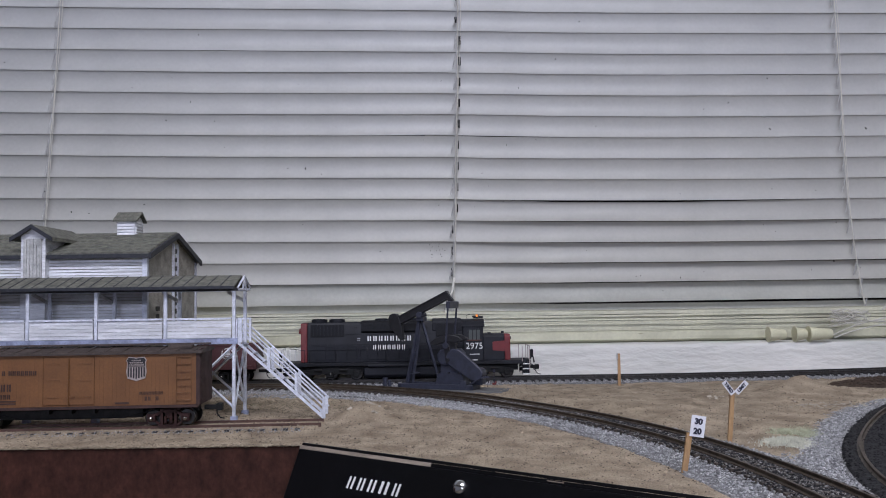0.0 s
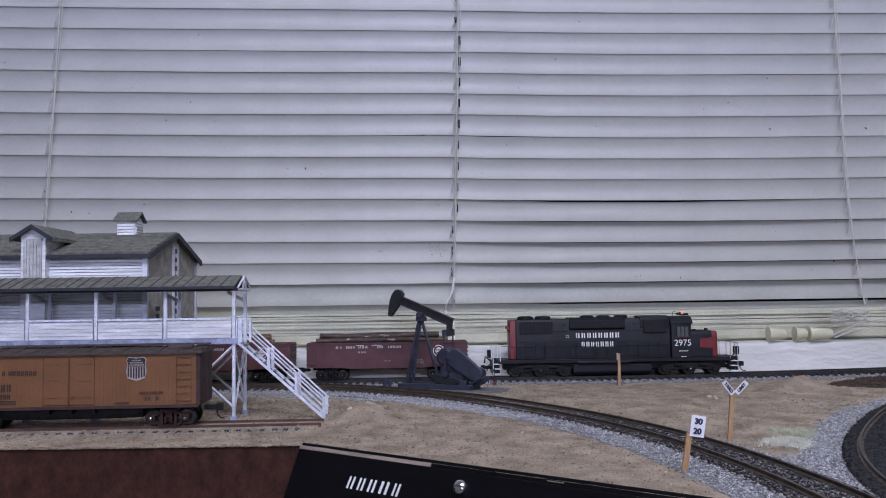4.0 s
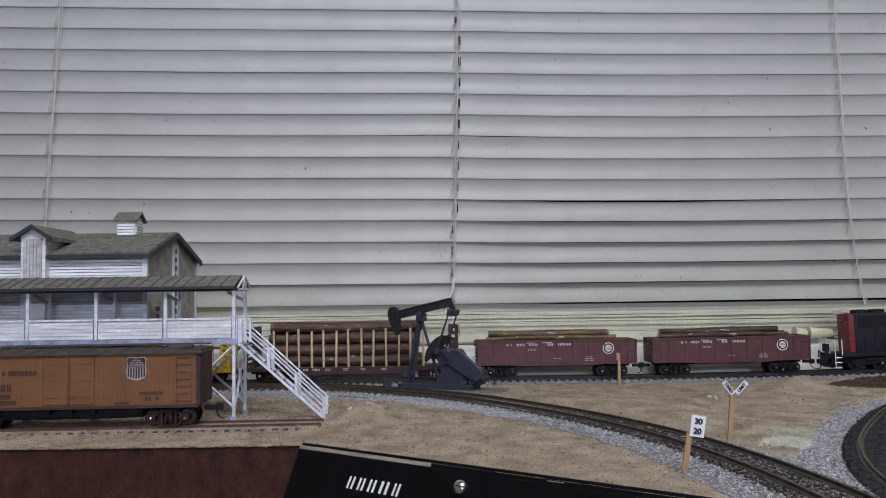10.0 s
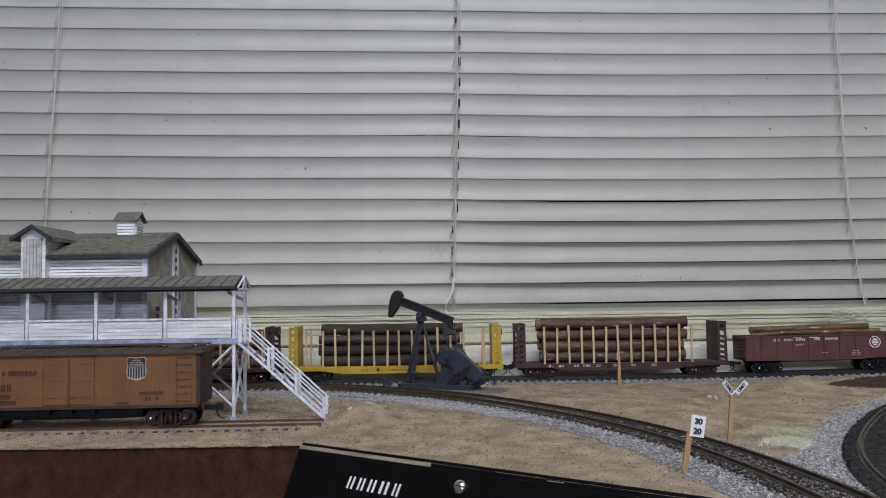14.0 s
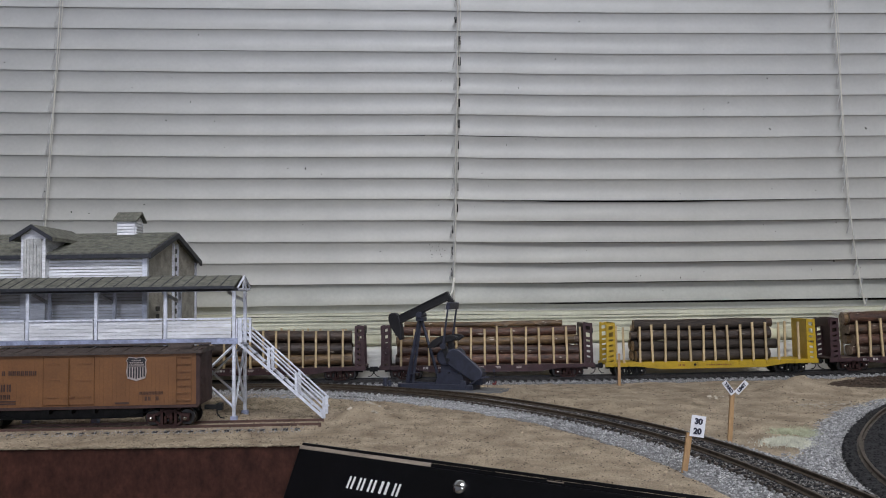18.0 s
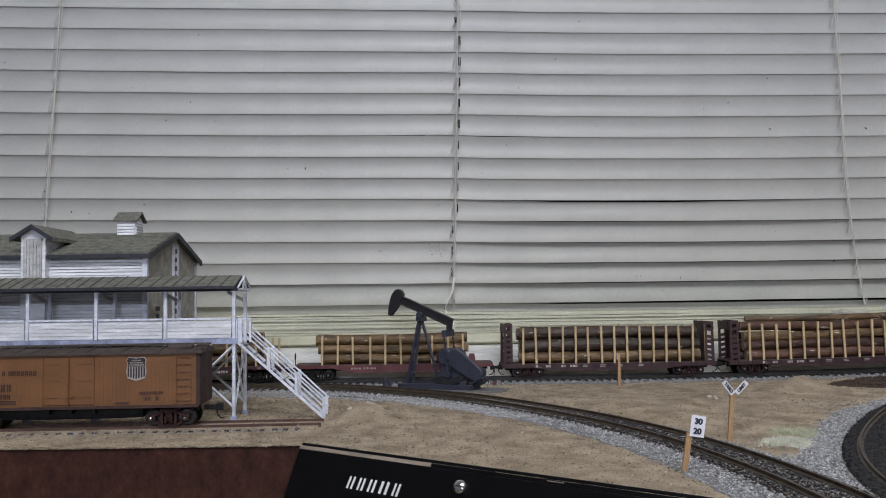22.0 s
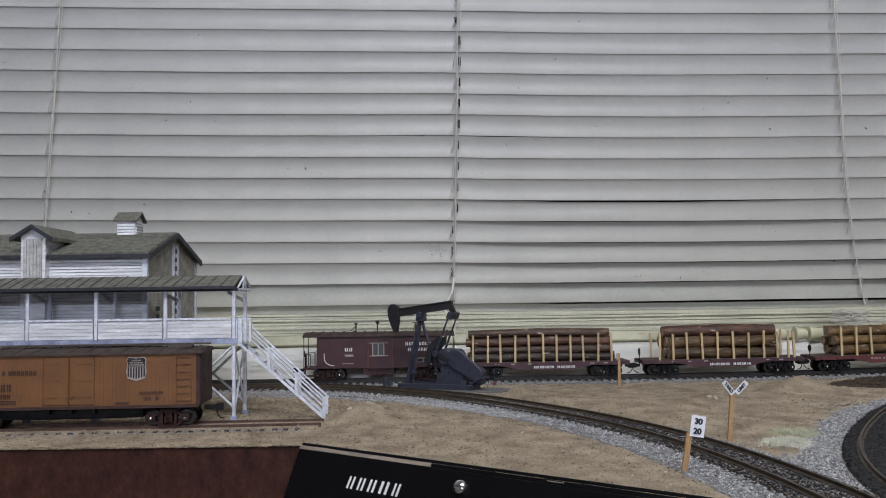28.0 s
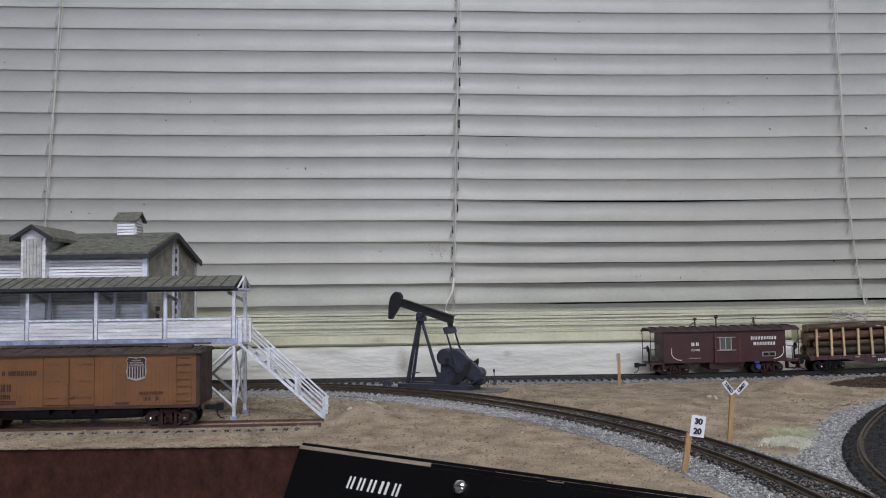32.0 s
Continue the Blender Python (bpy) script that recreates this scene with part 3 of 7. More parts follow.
def specks():
    """Dust specks that cling to the slats."""
    rng = random.Random(5)
    b = Build()
    for i in range(84):
        x, z = rng.uniform(-0.48, 0.48), rng.uniform(0.07, 0.3) if i % 2 else rng.uniform(0.07, 0.4)
        r = rng.choice((0.0003, 0.0004, 0.0005, 0.0007, 0.0010))
        k = (z - 0.0661) % 0.02142 / 0.0248
        y = blind_y(x) - 0.0046 + 0.0092 * k + 0.0005
        b.box(x, y, z, r * rng.uniform(1, 2.4), 0.0008, r * rng.uniform(0.8, 1.4), Euler((0, rng.uniform(0, 3), 0)).to_matrix())
    for i in range(14):
        b.box(-0.006 + rng.uniform(-0.008, 0.008), blind_y(0) - 0.002, 0.12 + rng.uniform(-0.008, 0.008), 0.0011, 0.0012, 0.0004, Euler((0, rng.uniform(0, 3), 0)).to_matrix())
    solid("dust_specks", b, M_GRIME, "dark specks of dust and dead insects on the blind", "dust", "stuff")


def cord_tangle():
    w = thing("cord_tangle", pose(0.385, 0.836, 0.0268), "tangled cream lift cords lying on the ledge", "cord")
    rng = random.Random(3)
    for j in range(7):
        pts = []
        for q in range(26):
            a = q * 0.55 + j
            pts.append((0.002 + 0.017 * math.cos(a) * rng.uniform(0.5, 1) + q * 0.0006, -0.006 + 0.006 * math.sin(a * 1.3), 0.022 + 0.008 * math.sin(a * 0.9 + j) * rng.uniform(0.4, 1)))
        part("cord", Build().tube(pts, 0.0004, 5), M_CORD, w, smooth=True)
    for a, c in (((-0.008, -0.008, 0.0035), (0.085, -0.008, 0.0345)), ((-0.006, -0.009, 0.0015), (0.095, -0.009, 0.0265)), ((-0.01, -0.007, 0.012), (0.1, -0.009, 0.022))):
        pts = [Vector(a).lerp(Vector(c), q / 8) + Vector((0, 0, 0.002 * math.sin(q * 0.8))) for q in range(9)]
        part("cord", Build().tube(pts, 0.0007, 6), M_CORD, w, smooth=True)
    part("cord", Build().tube([(0.056, -0.011, 0.085), (0.06, -0.012, 0.06), (0.067, -0.012, 0.046), (0.078, -0.012, 0.040), (0.080, -0.012, 0.034)], 0.0009, 6), M_CORD, w, smooth=True)
    part("cord", Build().tube([(0.064, -0.011, 0.046), (0.05, -0.012, 0.038), (0.04, -0.012, 0.028)], 0.0009, 6), M_CORD, w, smooth=True)
    for x, ln in ((0.322, 0.016), (0.345, 0.011), (0.364, 0.022)):
        t = thing("cord_tassel", pose(x, 0.824, 0.0325), "cream plastic cord tassel lying on the ledge", "cord tassel", "cord tassels")
        part("cup", Build().tube([(-ln / 2, 0, 0), (-ln / 2 + 0.002, 0, 0.0), (ln / 2 - 0.002, 0, 0), (ln / 2, 0, 0)], 0.006, 14, radii=[0.0072, 0.0066, 0.005, 0.0042]), M_CREAM, t, smooth=True)
        part("rim", Build().tube([(-ln / 2 - 0.0006, 0, 0), (-ln / 2 + 0.0006, 0, 0)], 0.0076, 14), M_CREAM, t, smooth=True)


# ---- layout: ground, edge, tracks ----
def layout():
    xs = np.concatenate([np.linspace(-2.75, -0.6, 40)[:-1], np.linspace(-0.6, -0.3, 31)[:-1], np.linspace(-0.3, 0.52, 274)[:-1], np.linspace(0.52, 2.75, 40)])
    vs = np.concatenate([np.linspace(0, 0.9, 150)[:-1], np.linspace(0.9, 1, 8)])
    v, f = [], []
    for x in xs:
        y0, y1 = edge_y(x), ledge_y(x) + 0.004
        for s in vs:
            y = y0 + (y1 - y0) * s
            v.append((x, y, smooth_near(ground_z(x, y), x, y) if abs(x) < 0.6 else -0.0042))
    n = len(vs)
    for i in range(len(xs) - 1):
        f += [(i * n + j, (i + 1) * n + j, (i + 1) * n + j + 1, i * n + j + 1) for j in range(n - 1)]
    me = bpy.data.meshes.new("ground")
    me.from_pydata(v, [], f)
    me.materials.append(M_SAND)
    me.polygons.foreach_set("use_smooth", [True] * len(me.polygons))
    tagged(new("ground", me), "tan sand scenery of a model railway layout", "ground", kind="structure")
    # table under the scenery
    b = Build()
    b.span(-2.75, -0.09, 0.47, 0.81, -0.06, -0.012).span(-0.09, 2.75, 0.47, 0.81, -0.06, -0.012).span(0.13, 2.75, 0.12, 0.47, -0.06, -0.012)
    solid("layout_table", b, M_LAYER, "plywood table that carries the layout", "table", "structure")
    for x in (-2.6, -0.9, 0.9, 2.6):
        solid("table_leg", Build().box(x, 0.7, -0.555, 0.06, 0.06, 0.99), M_LAYER, "square wooden leg under the layout", "table leg", bevel=0.003, group="table legs")
    solid("fascia_board", Build().span(-2.75, -0.0620, 0.4532, 0.4620, -0.16, -0.0052), M_MAHOG,
          "dark red-brown stained plywood edge board of the layout", "fascia", bevel=0.0008)


def control_panel():
    """A sloping black panel along the cut corner of the layout."""
    ang = math.atan(-0.77)
    w = thing("control_panel", pose(-0.0765, 0.4520, -0.0040, 0, 0, math.degrees(ang)), "glossy black sloping control panel on the layout edge", "control panel")
    L = 0.235
    tilt = math.atan2(0.0165, 0.034)
    d = Vector((0, -math.sin(tilt), -math.cos(tilt)))
    t = Vector((0, math.cos(tilt), -math.sin(tilt)))
    def slab(x0, x1, a0, a1, t0, t1):
        ps = [Vector((x, 0, 0)) + d * a + t * q for x in (x0, x1) for a in (a0, a1) for q in (t0, t1)]
        return Build().add(ps, [(0, 1, 3, 2), (4, 6, 7, 5), (0, 4, 5, 1), (2, 3, 7, 6), (0, 2, 6, 4), (1, 5, 7, 3)])
    part("face", slab(0, L, 0.0022, 0.13, 0, 0.004), M_BLACK, w, bevel=0.0004)
    part("rim", slab(-0.0005, L, -0.0016, 0.0002, 0.0012, 0.006), M_BLACK, w, "black tape along the top edge", bevel=0.0004)
    part("worn_edge", slab(0.0, 0.088, 0.0003, 0.0021, 0.0, 0.004), M_LAYER, w, "bare wood where the paint is worn off")
    part("worn_edge", slab(0.088, L, 0.0003, 0.0021, 0.0004, 0.004), M_BLACK, w)
    part("worn_edge", slab(0.150, 0.158, 0.0008, 0.0012, 0.0001, 0.0006), M_LAYER, w, "bare wood where the paint is worn off")
    m = Matrix((( 1, -d.x, -t.x, 0), (0, -d.y, -t.y, 0), (0, -d.z, -t.z, 0), (0, 0, 0, 1)))
    # plain bars for the name on the panel
    b = Build()
    c = 0.0405
    for wd in (0.0056, 0.0056, 0.0060, 0.0072, 0.0054):
        for q in (0.2, 0.68):
            b.box(c + wd * q, 0, 0, wd * 0.2, 0.0060, 0.0006, Euler((0, 0, -0.12)).to_matrix())
        c += wd + 0.0012
    lab = part("name_bars", b, M_WHITE, w, "white bars where a name is lettered")
    lab.matrix_basis = Matrix.Translation(d * 0.0150) @ m
    s = part("screw", Build().tube([(0, 0, 0), (0, 0, 0.001), (0, 0, 0.002), (0, 0, 0.0026)], 0.004, 24, radii=[0.0034, 0.0034, 0.0026, 0.0011]), M_CHROME, w, "chrome dome screw", smooth=True)
    s.matrix_basis = Matrix.Translation(Vector((0.1076, 0, 0)) + d * 0.0092) @ m
    part("slot", Build().box(0, 0, 0.0025, 0.0044, 0.0005, 0.0006), M_GRIME, s)
    s2 = part("screw", Build().tube([(0, 0, 0), (0, 0, 0.0012), (0, 0, 0.0024)], 0.004, 20, radii=[0.0044, 0.0044, 0.0025]), M_CHROME, w, smooth=True)
    s2.matrix_basis = Matrix.Translation(Vector((0.1145, 0, 0)) + d * 0.0245) @ m


def track(name, ctrl, rail_m, tie_m, label, zf=None, near=(-0.4, 0.5), sink=0.0, thick=0.0019):
    w = thing(name, pose(0, 0, 0), label, "track", "tracks", "structure")
    zf = zf or (lambda x: 0.0)
    pts = curve_points(ctrl, 0.006)
    for s in (-1, 1):
        b = Build()
        v, f = [], []
        prof = [(-0.0016, -0.0022), (0.0016, -0.0022), (0.0016, -0.0018), (0.0004, -0.0015), (0.0004, -0.0006), (0.0006, -0.0005), (0.0006, 0.0),
                (-0.0006, 0.0), (-0.0006, -0.0005), (-0.0004, -0.0006), (-0.0004, -0.0015), (-0.0016, -0.0018)]
        for p, d in pts:
            sd = Vector((-d.y, d.x, 0))
            for o, z in prof:
                q = p + sd * (s * 0.00858 + o)
                v.append((q.x, q.y, z + zf(q.x)))
        n = len(prof)
        for i in range(len(pts) - 1):
            f += [(i * n + j, (i + 1) * n + j, (i + 1) * n + (j + 1) % n, i * n + (j + 1) % n) for j in range(n)]
        part("rail", b.add(v, f), rail_m, w)
    tie = Build().box(0, 0, 0, 0.0027, 0.0312, thick).mesh("tie", tie_m)
    rest = Build()
    rng = random.Random(len(name))
    count = 0
    for p, d in curve_points(ctrl, 0.0068):
        a = math.atan2(d.y, d.x) + rng.uniform(-0.02, 0.02)
        if sink and p.x > -0.086:
            continue
        z = -0.00215 - thick / 2 - sink + zf(p.x) + rng.uniform(-0.0001, 0.0001)
        if near[0] < p.x < near[1] and p.y > 0.24 and count < 150:
            ob = new("tie", tie)
            ob.parent = w
            ob.matrix_basis = pose(p.x, p.y, z, 0, 0, math.degrees(a))
            count += 1
        else:
            rest.box(p.x, p.y, z, 0.0027, 0.0312, thick, Euler((0, 0, a)).to_matrix())
    if rest.v:
        o = part("far_ties", rest, tie_m, w)
        o["kind"] = "stuff"


def scatter(name, count, spot, size, material, label, category, squash=0.7, seed=1):
    """Many small rough stones as one object; spot(rng) gives x, y and a height or None."""
    rng = random.Random(seed)
    base = [(1, 0, 0), (-1, 0, 0), (0, 1, 0), (0, -1, 0), (0, 0, 1), (0, 0, -1)]
    tri = [(0, 2, 4), (2, 1, 4), (1, 3, 4), (3, 0, 4), (2, 0, 5), (1, 2, 5), (3, 1, 5), (0, 3, 5)]
    v, f = [], []
    for i in range(count):
        q = spot(rng)
        if q is None:
            continue
        r = size * rng.uniform(0.45, 1.25)
        a = rng.uniform(0, 6.3)
        c, s = math.cos(a), math.sin(a)
        o = len(v)
        for x, y, z in base:
            k = r * rng.uniform(0.65, 1.2)
            v.append((q[0] + (x * c - y * s) * k, q[1] + (x * s + y * c) * k, q[2] + z * k * squash + y * k * 0.3))
        f += [(o + p[0], o + p[1], o + p[2]) for p in tri]
    me = bpy.data.meshes.new(name)
    me.from_pydata(v, [], f)
    me.materials.append(material)
    return tagged(new(name, me), label, category, kind="stuff")


def island_material(m, amount=0.5):
    """Lets each loose stone of a joined mesh differ in brightness."""
    nt = m.node_tree
    bs = nt.nodes["Principled BSDF"]
    src = bs.inputs["Base Color"].links[0].from_socket
    geo, hs, mr = nt.nodes.new("ShaderNodeNewGeometry"), nt.nodes.new("ShaderNodeHueSaturation"), nt.nodes.new("ShaderNodeMapRange")
    mr.inputs[3].default_value, mr.inputs[4].default_value = 1 - amount, 1 + amount
    nt.links.new(geo.outputs["Random Per Island"], mr.inputs[0])
    nt.links.new(mr.outputs[0], hs.inputs["Value"])
    nt.links.new(src, hs.inputs["Color"])
    nt.links.new(hs.outputs[0], bs.inputs["Base Color"])


def bed(name, ctrl, a, ymin, lo, hi, zf, prof=None, material=None):
    """The raised gravel bed under a track, as a ribbon with sloping shoulders."""
    v, f = [], []
    prof = prof or [(lo, -0.0052), (lo * 0.8, -0.0042), (-0.0185, -0.0046), (-0.0150, -0.0040), (0.0, -0.0037), (0.0150, -0.0040), (0.0185, -0.0046), (hi * 0.8, -0.0042), (hi, -0.0052)]
    n = len(prof)
    pts = [(p, d) for p, d in curve_points(ctrl, 0.004) if a[0] < p.x < a[1] and p.y > ymin]
    for p, d in pts:
        for o, z in prof:
            q = p + Vector((-d.y, d.x, 0)) * (o + (0.0018 * bumpy(p.x, p.y, 90, o * 50) if abs(o) > 0.018 else 0))
            v.append((q.x, q.y, z + zf(q.x)))
    for i in range(len(pts) - 1):
        f += [(i * n + j, i * n + j + 1, (i + 1) * n + j + 1, (i + 1) * n + j) for j in range(n - 1)]
    me = bpy.data.meshes.new(name)
    me.from_pydata(v, [], f)
    me.materials.append(material or M_BED)
    me.polygons.foreach_set("use_smooth", [True] * len(me.polygons))
    tagged(new(name, me), "grey gravel bed under the track", "ballast", kind="structure")


def ballast():
    island_material(M_STONE, 0.5)
    island_material(M_PEBBLE, 0.5)
    island_material(M_INFILL, 0.5)
    def along(ctrl, a, b, zf, lo=-0.026, hi=0.026, keep=None):
        pts = [(p, d) for p, d in curve_points(ctrl, 0.003) if a[0] < p.x < a[1] and p.y > b]
        def spot(rng):
            p, d = rng.choice(pts)
            o = rng.uniform(lo, hi) if rng.random() < 0.7 else rng.triangular(lo, hi, (lo + hi) / 2)
            q = p + Vector((-d.y, d.x, 0)) * o + d * rng.uniform(-0.002, 0.002)
            if keep and not keep(q):
                return None
            inside = abs(o) < 0.0165
            h = -0.0045 + 0.0010 * rng.random() - 0.0008 * max(0, abs(o) - 0.022) / 0.012 if not inside else -0.0034 + rng.uniform(-0.0006, 0.0003)
            return q.x, q.y, h + zf(q.x)
        return spot
    island_material(M_GRITD, 0.5)
    island_material(M_CINDER, 0.5)
    bed("siding_bed", SIDING, (-0.6, 0.2), 0.2, -0.034, 0.027, lambda x: 0)
    bed("main_bed", [(-0.65, main_y(-0.65)), (-0.2, main_y(-0.2)), (0.62, main_y(0.62))], (-0.65, 0.62), 0, -0.034, 0.026, main_z)
    bed("curve_bed", CURVE, (0.1, 0.6), 0.2, -0.036, 0.019, lambda x: 0)
    scatter("curve_cinders", 22000, along(CURVE, (0.15, 0.6), 0.25, lambda x: 0.0013, -0.0165, 0.0165), 0.0006, M_CINDER, "dark cinders between the rails of the curve", "cinders", seed=15)
    bed("cinder_bed", CURVE, (0.1, 0.6), 0.2, -0.0163, 0.0163, lambda x: 0, [(-0.0168, -0.0034), (-0.0155, -0.0020), (0.0, -0.0019), (0.0155, -0.0020), (0.0168, -0.0034)], M_CINDER)
    scatter("siding_infill", 18000, along(SIDING, (-0.3, 0.2), 0.25, lambda x: 0.0001 + 0.0009 * max(0, min(1, (x + 0.02) / 0.05)), -0.0150, 0.0150), 0.0006, M_INFILL, "grey gravel between the ties of the siding", "ballast", seed=25)
    scatter("siding_cinders", 12000, along(SIDING, (0.085, 0.2), 0.25, lambda x: 0.0010, -0.0150, 0.0150), 0.0007, M_CINDER, "dark cinders between the rails of the siding", "cinders", seed=26)
    scatter("siding_ballast", 70000, along(SIDING, (-0.42, 0.2), 0.25, lambda x: 0, -0.033, 0.024), 0.0006, M_STONE, "light grey gravel ballast beside the curved siding", "ballast", seed=2)
    near = [(p, d) for p, d in curve_points(SIDING, 0.003) if -0.3 < p.x < 0.07]
    def shoulder(rng):
        p, d = rng.choice(near)
        wide = 0.066 - 0.024 * max(0, min(1, (p.x + 0.07) / 0.10))
        o = -0.0165 - (wide - 0.0165) * rng.random() * (0.9 + 0.1 * bumpy(p.x, p.y, 60, 2.0))
        q = p + Vector((-d.y, d.x, 0)) * o
        return q.x, q.y, max(-0.0047, smooth_near(ground_z(q.x, q.y), q.x, q.y)) + 0.0006 * rng.random()
    scatter("siding_shoulder", 46000, shoulder, 0.0006, M_STONE, "spread grey gravel shoulder of the siding", "ballast", seed=31)
    def dusky(rng):
        x, y = rng.gauss(-0.050, 0.016), rng.gauss(0.668, 0.007)
        return x, y, smooth_near(ground_z(x, y), x, y) + 0.0006
    scatter("dark_gravel", 1500, dusky, 0.0007, M_CINDER, "dark gravel patch beside the siding", "ballast", seed=32)
    scatter("main_ballast", 56000, along([(-0.55, main_y(-0.55)), (-0.2, main_y(-0.2)), (0.6, main_y(0.6))], (-0.5, 0.56), 0, main_z, -0.034, 0.026), 0.00062, M_STONE, "grey gravel ballast along the back track", "ballast", seed=3)
    scatter("main_infill", 15000, along([(-0.55, main_y(-0.55)), (-0.2, main_y(-0.2)), (0.6, main_y(0.6))], (-0.45, 0.54), 0, main_z, -0.0150, 0.0150), 0.0007, M_INFILL, "grey gravel between the ties of the back track", "ballast", seed=33)
    def rim(rng):
        x = rng.uniform(-0.31, -0.079)
        return x, edge_y(x) + rng.uniform(-0.0004, 0.003), -0.0045 + rng.uniform(-0.0004, 0.0004)
    scatter("edge_crumbs", 3000, rim, 0.0007, M_CLOD, "sandy crumbs along the edge of the layout", "crumbs", 0.6, seed=34)
    scatter("spur_ballast", 9000, along(SPUR, (-0.4, -0.085), 0, lambda x: 0.0012, -0.021, 0.017), 0.00042, M_STONE, "thin grey gravel along the spur track", "ballast", seed=4)
    scatter("curve_ballast", 38000, along(CURVE, (0.15, 0.45), 0.25, lambda x: 0, -0.043, 0.014), 0.00068, M_STONE, "light grey gravel round the curved track", "ballast", seed=5)
    def sandy(rng):
        x = rng.uniform(-0.3, 0.5)
        y = rng.uniform(edge_y(x) + 0.002, 0.765)
        return x, y, smooth_near(ground_z(x, y), x, y) + 0.0001
    scatter("dark_grit", 9000, sandy, 0.0005, M_GRITD, "dark grit strewn on the sand", "grit", seed=16)
    island_material(M_CLOD, 0.35)
    scatter("sand_clods", 5500, sandy, 0.0010, M_CLOD, "small clods of sandy soil", "clods", 0.6, seed=17)
    scatter("sand_grit", 30000, sandy, 0.0005, M_PEBBLE, "coarse grit and small pebbles on the sand", "grit", seed=6)
    def spots(cx, cy, sx, sy):
        def spot(rng):
            x, y = rng.gauss(cx, sx), rng.gauss(cy, sy)
            return x, y, ground_z(x, y) + 0.0003
        return spot
    for cx, cy, sx, n, k in ((-0.0475, 0.551, 0.0035, 9, 7), (-0.0435, 0.536, 0.0012, 5, 11), (-0.0590, 0.541, 0.0014, 4, 12)):
        scatter("plaster_crumbs", n, spots(cx, cy, sx, 0.0015), 0.0018, M_PALE, "pale plaster crumbs on the sand mound", "crumbs", 0.5, seed=k)
    scatter("plaster_crumbs", 110, spots(0.265, 0.579, 0.018, 0.006), 0.0014, M_PALE, "pale plaster crumbs on the sand", "crumbs", 0.3, seed=8)
    scatter("plaster_crumbs", 22, spots(0.1934, 0.617, 0.003, 0.007), 0.0012, M_PALE, "pale plaster crumbs on the sand", "crumbs", seed=9)
    def pile(rng):
        a, r = rng.uniform(0, 6.3), rng.random() ** 0.7
        x, y = 0.350 + 0.042 * r * math.cos(a), 0.686 + 0.018 * r * math.sin(a)
        return x, y, ground_z(x, y) + 0.0085 * (1 - r) ** 0.7 * rng.random()
    scatter("soil_heap", 9000, pile, 0.0013, M_SOIL, "small heap of dark crumbly soil", "soil heap", seed=10)


def grass():
    rng = random.Random(12)
    for cx, cy, sx, sy, count, m, label in ((0.1775, 0.4365, 0.0062, 0.0055, 9000, M_GRASSP, "whitish static grass patch on the sand"),
                                            (0.1935, 0.4680, 0.0062, 0.0068, 4200, M_GRASS, "thin pale green grass tuft on the sand"),
                                            (-0.11, 0.625, 0.035, 0.03, 2600, M_MOSS, "thin olive moss on the sand")):
        v, f = [], []
        for i in range(count):
            x, y = rng.gauss(cx, sx), rng.gauss(cy, sy)
            z = smooth_near(ground_z(x, y), x, y)
            h, a = rng.uniform(0.0006, 0.0022) * (0.5 if m is M_MOSS else 1), rng.uniform(0, 6.3)
            dx, dy = 0.0002 * math.cos(a), 0.0002 * math.sin(a)
            lx, ly = rng.gauss(0, 0.0009), rng.gauss(0, 0.0009)
            o = len(v)
            v += [(x - dx, y - dy, z), (x + dx, y + dy, z), (x + lx, y + ly, z + h)]
            f.append((o, o + 1, o + 2))
        me = bpy.data.meshes.new("grass")
        me.from_pydata(v, [], f)
        me.materials.append(m)
        tagged(new("grass", me), label, "grass", kind="stuff")


# ---- building and loading platform ----
def boards(parent, x0, x1, y, z0, z1, material, step=0.0022, thick=0.0009):
    """Lapped boards one by one on a wall that faces -y."""
    z = z0
    while z < z1 - 0.0004:
        t = min(z + step, z1)
        part("board", Build().prism_x([(y, z + 0.00035), (y - thick, z + 0.00035), (y - 0.0002, t), (y, t)], x0, x1), material, parent)
        z = t


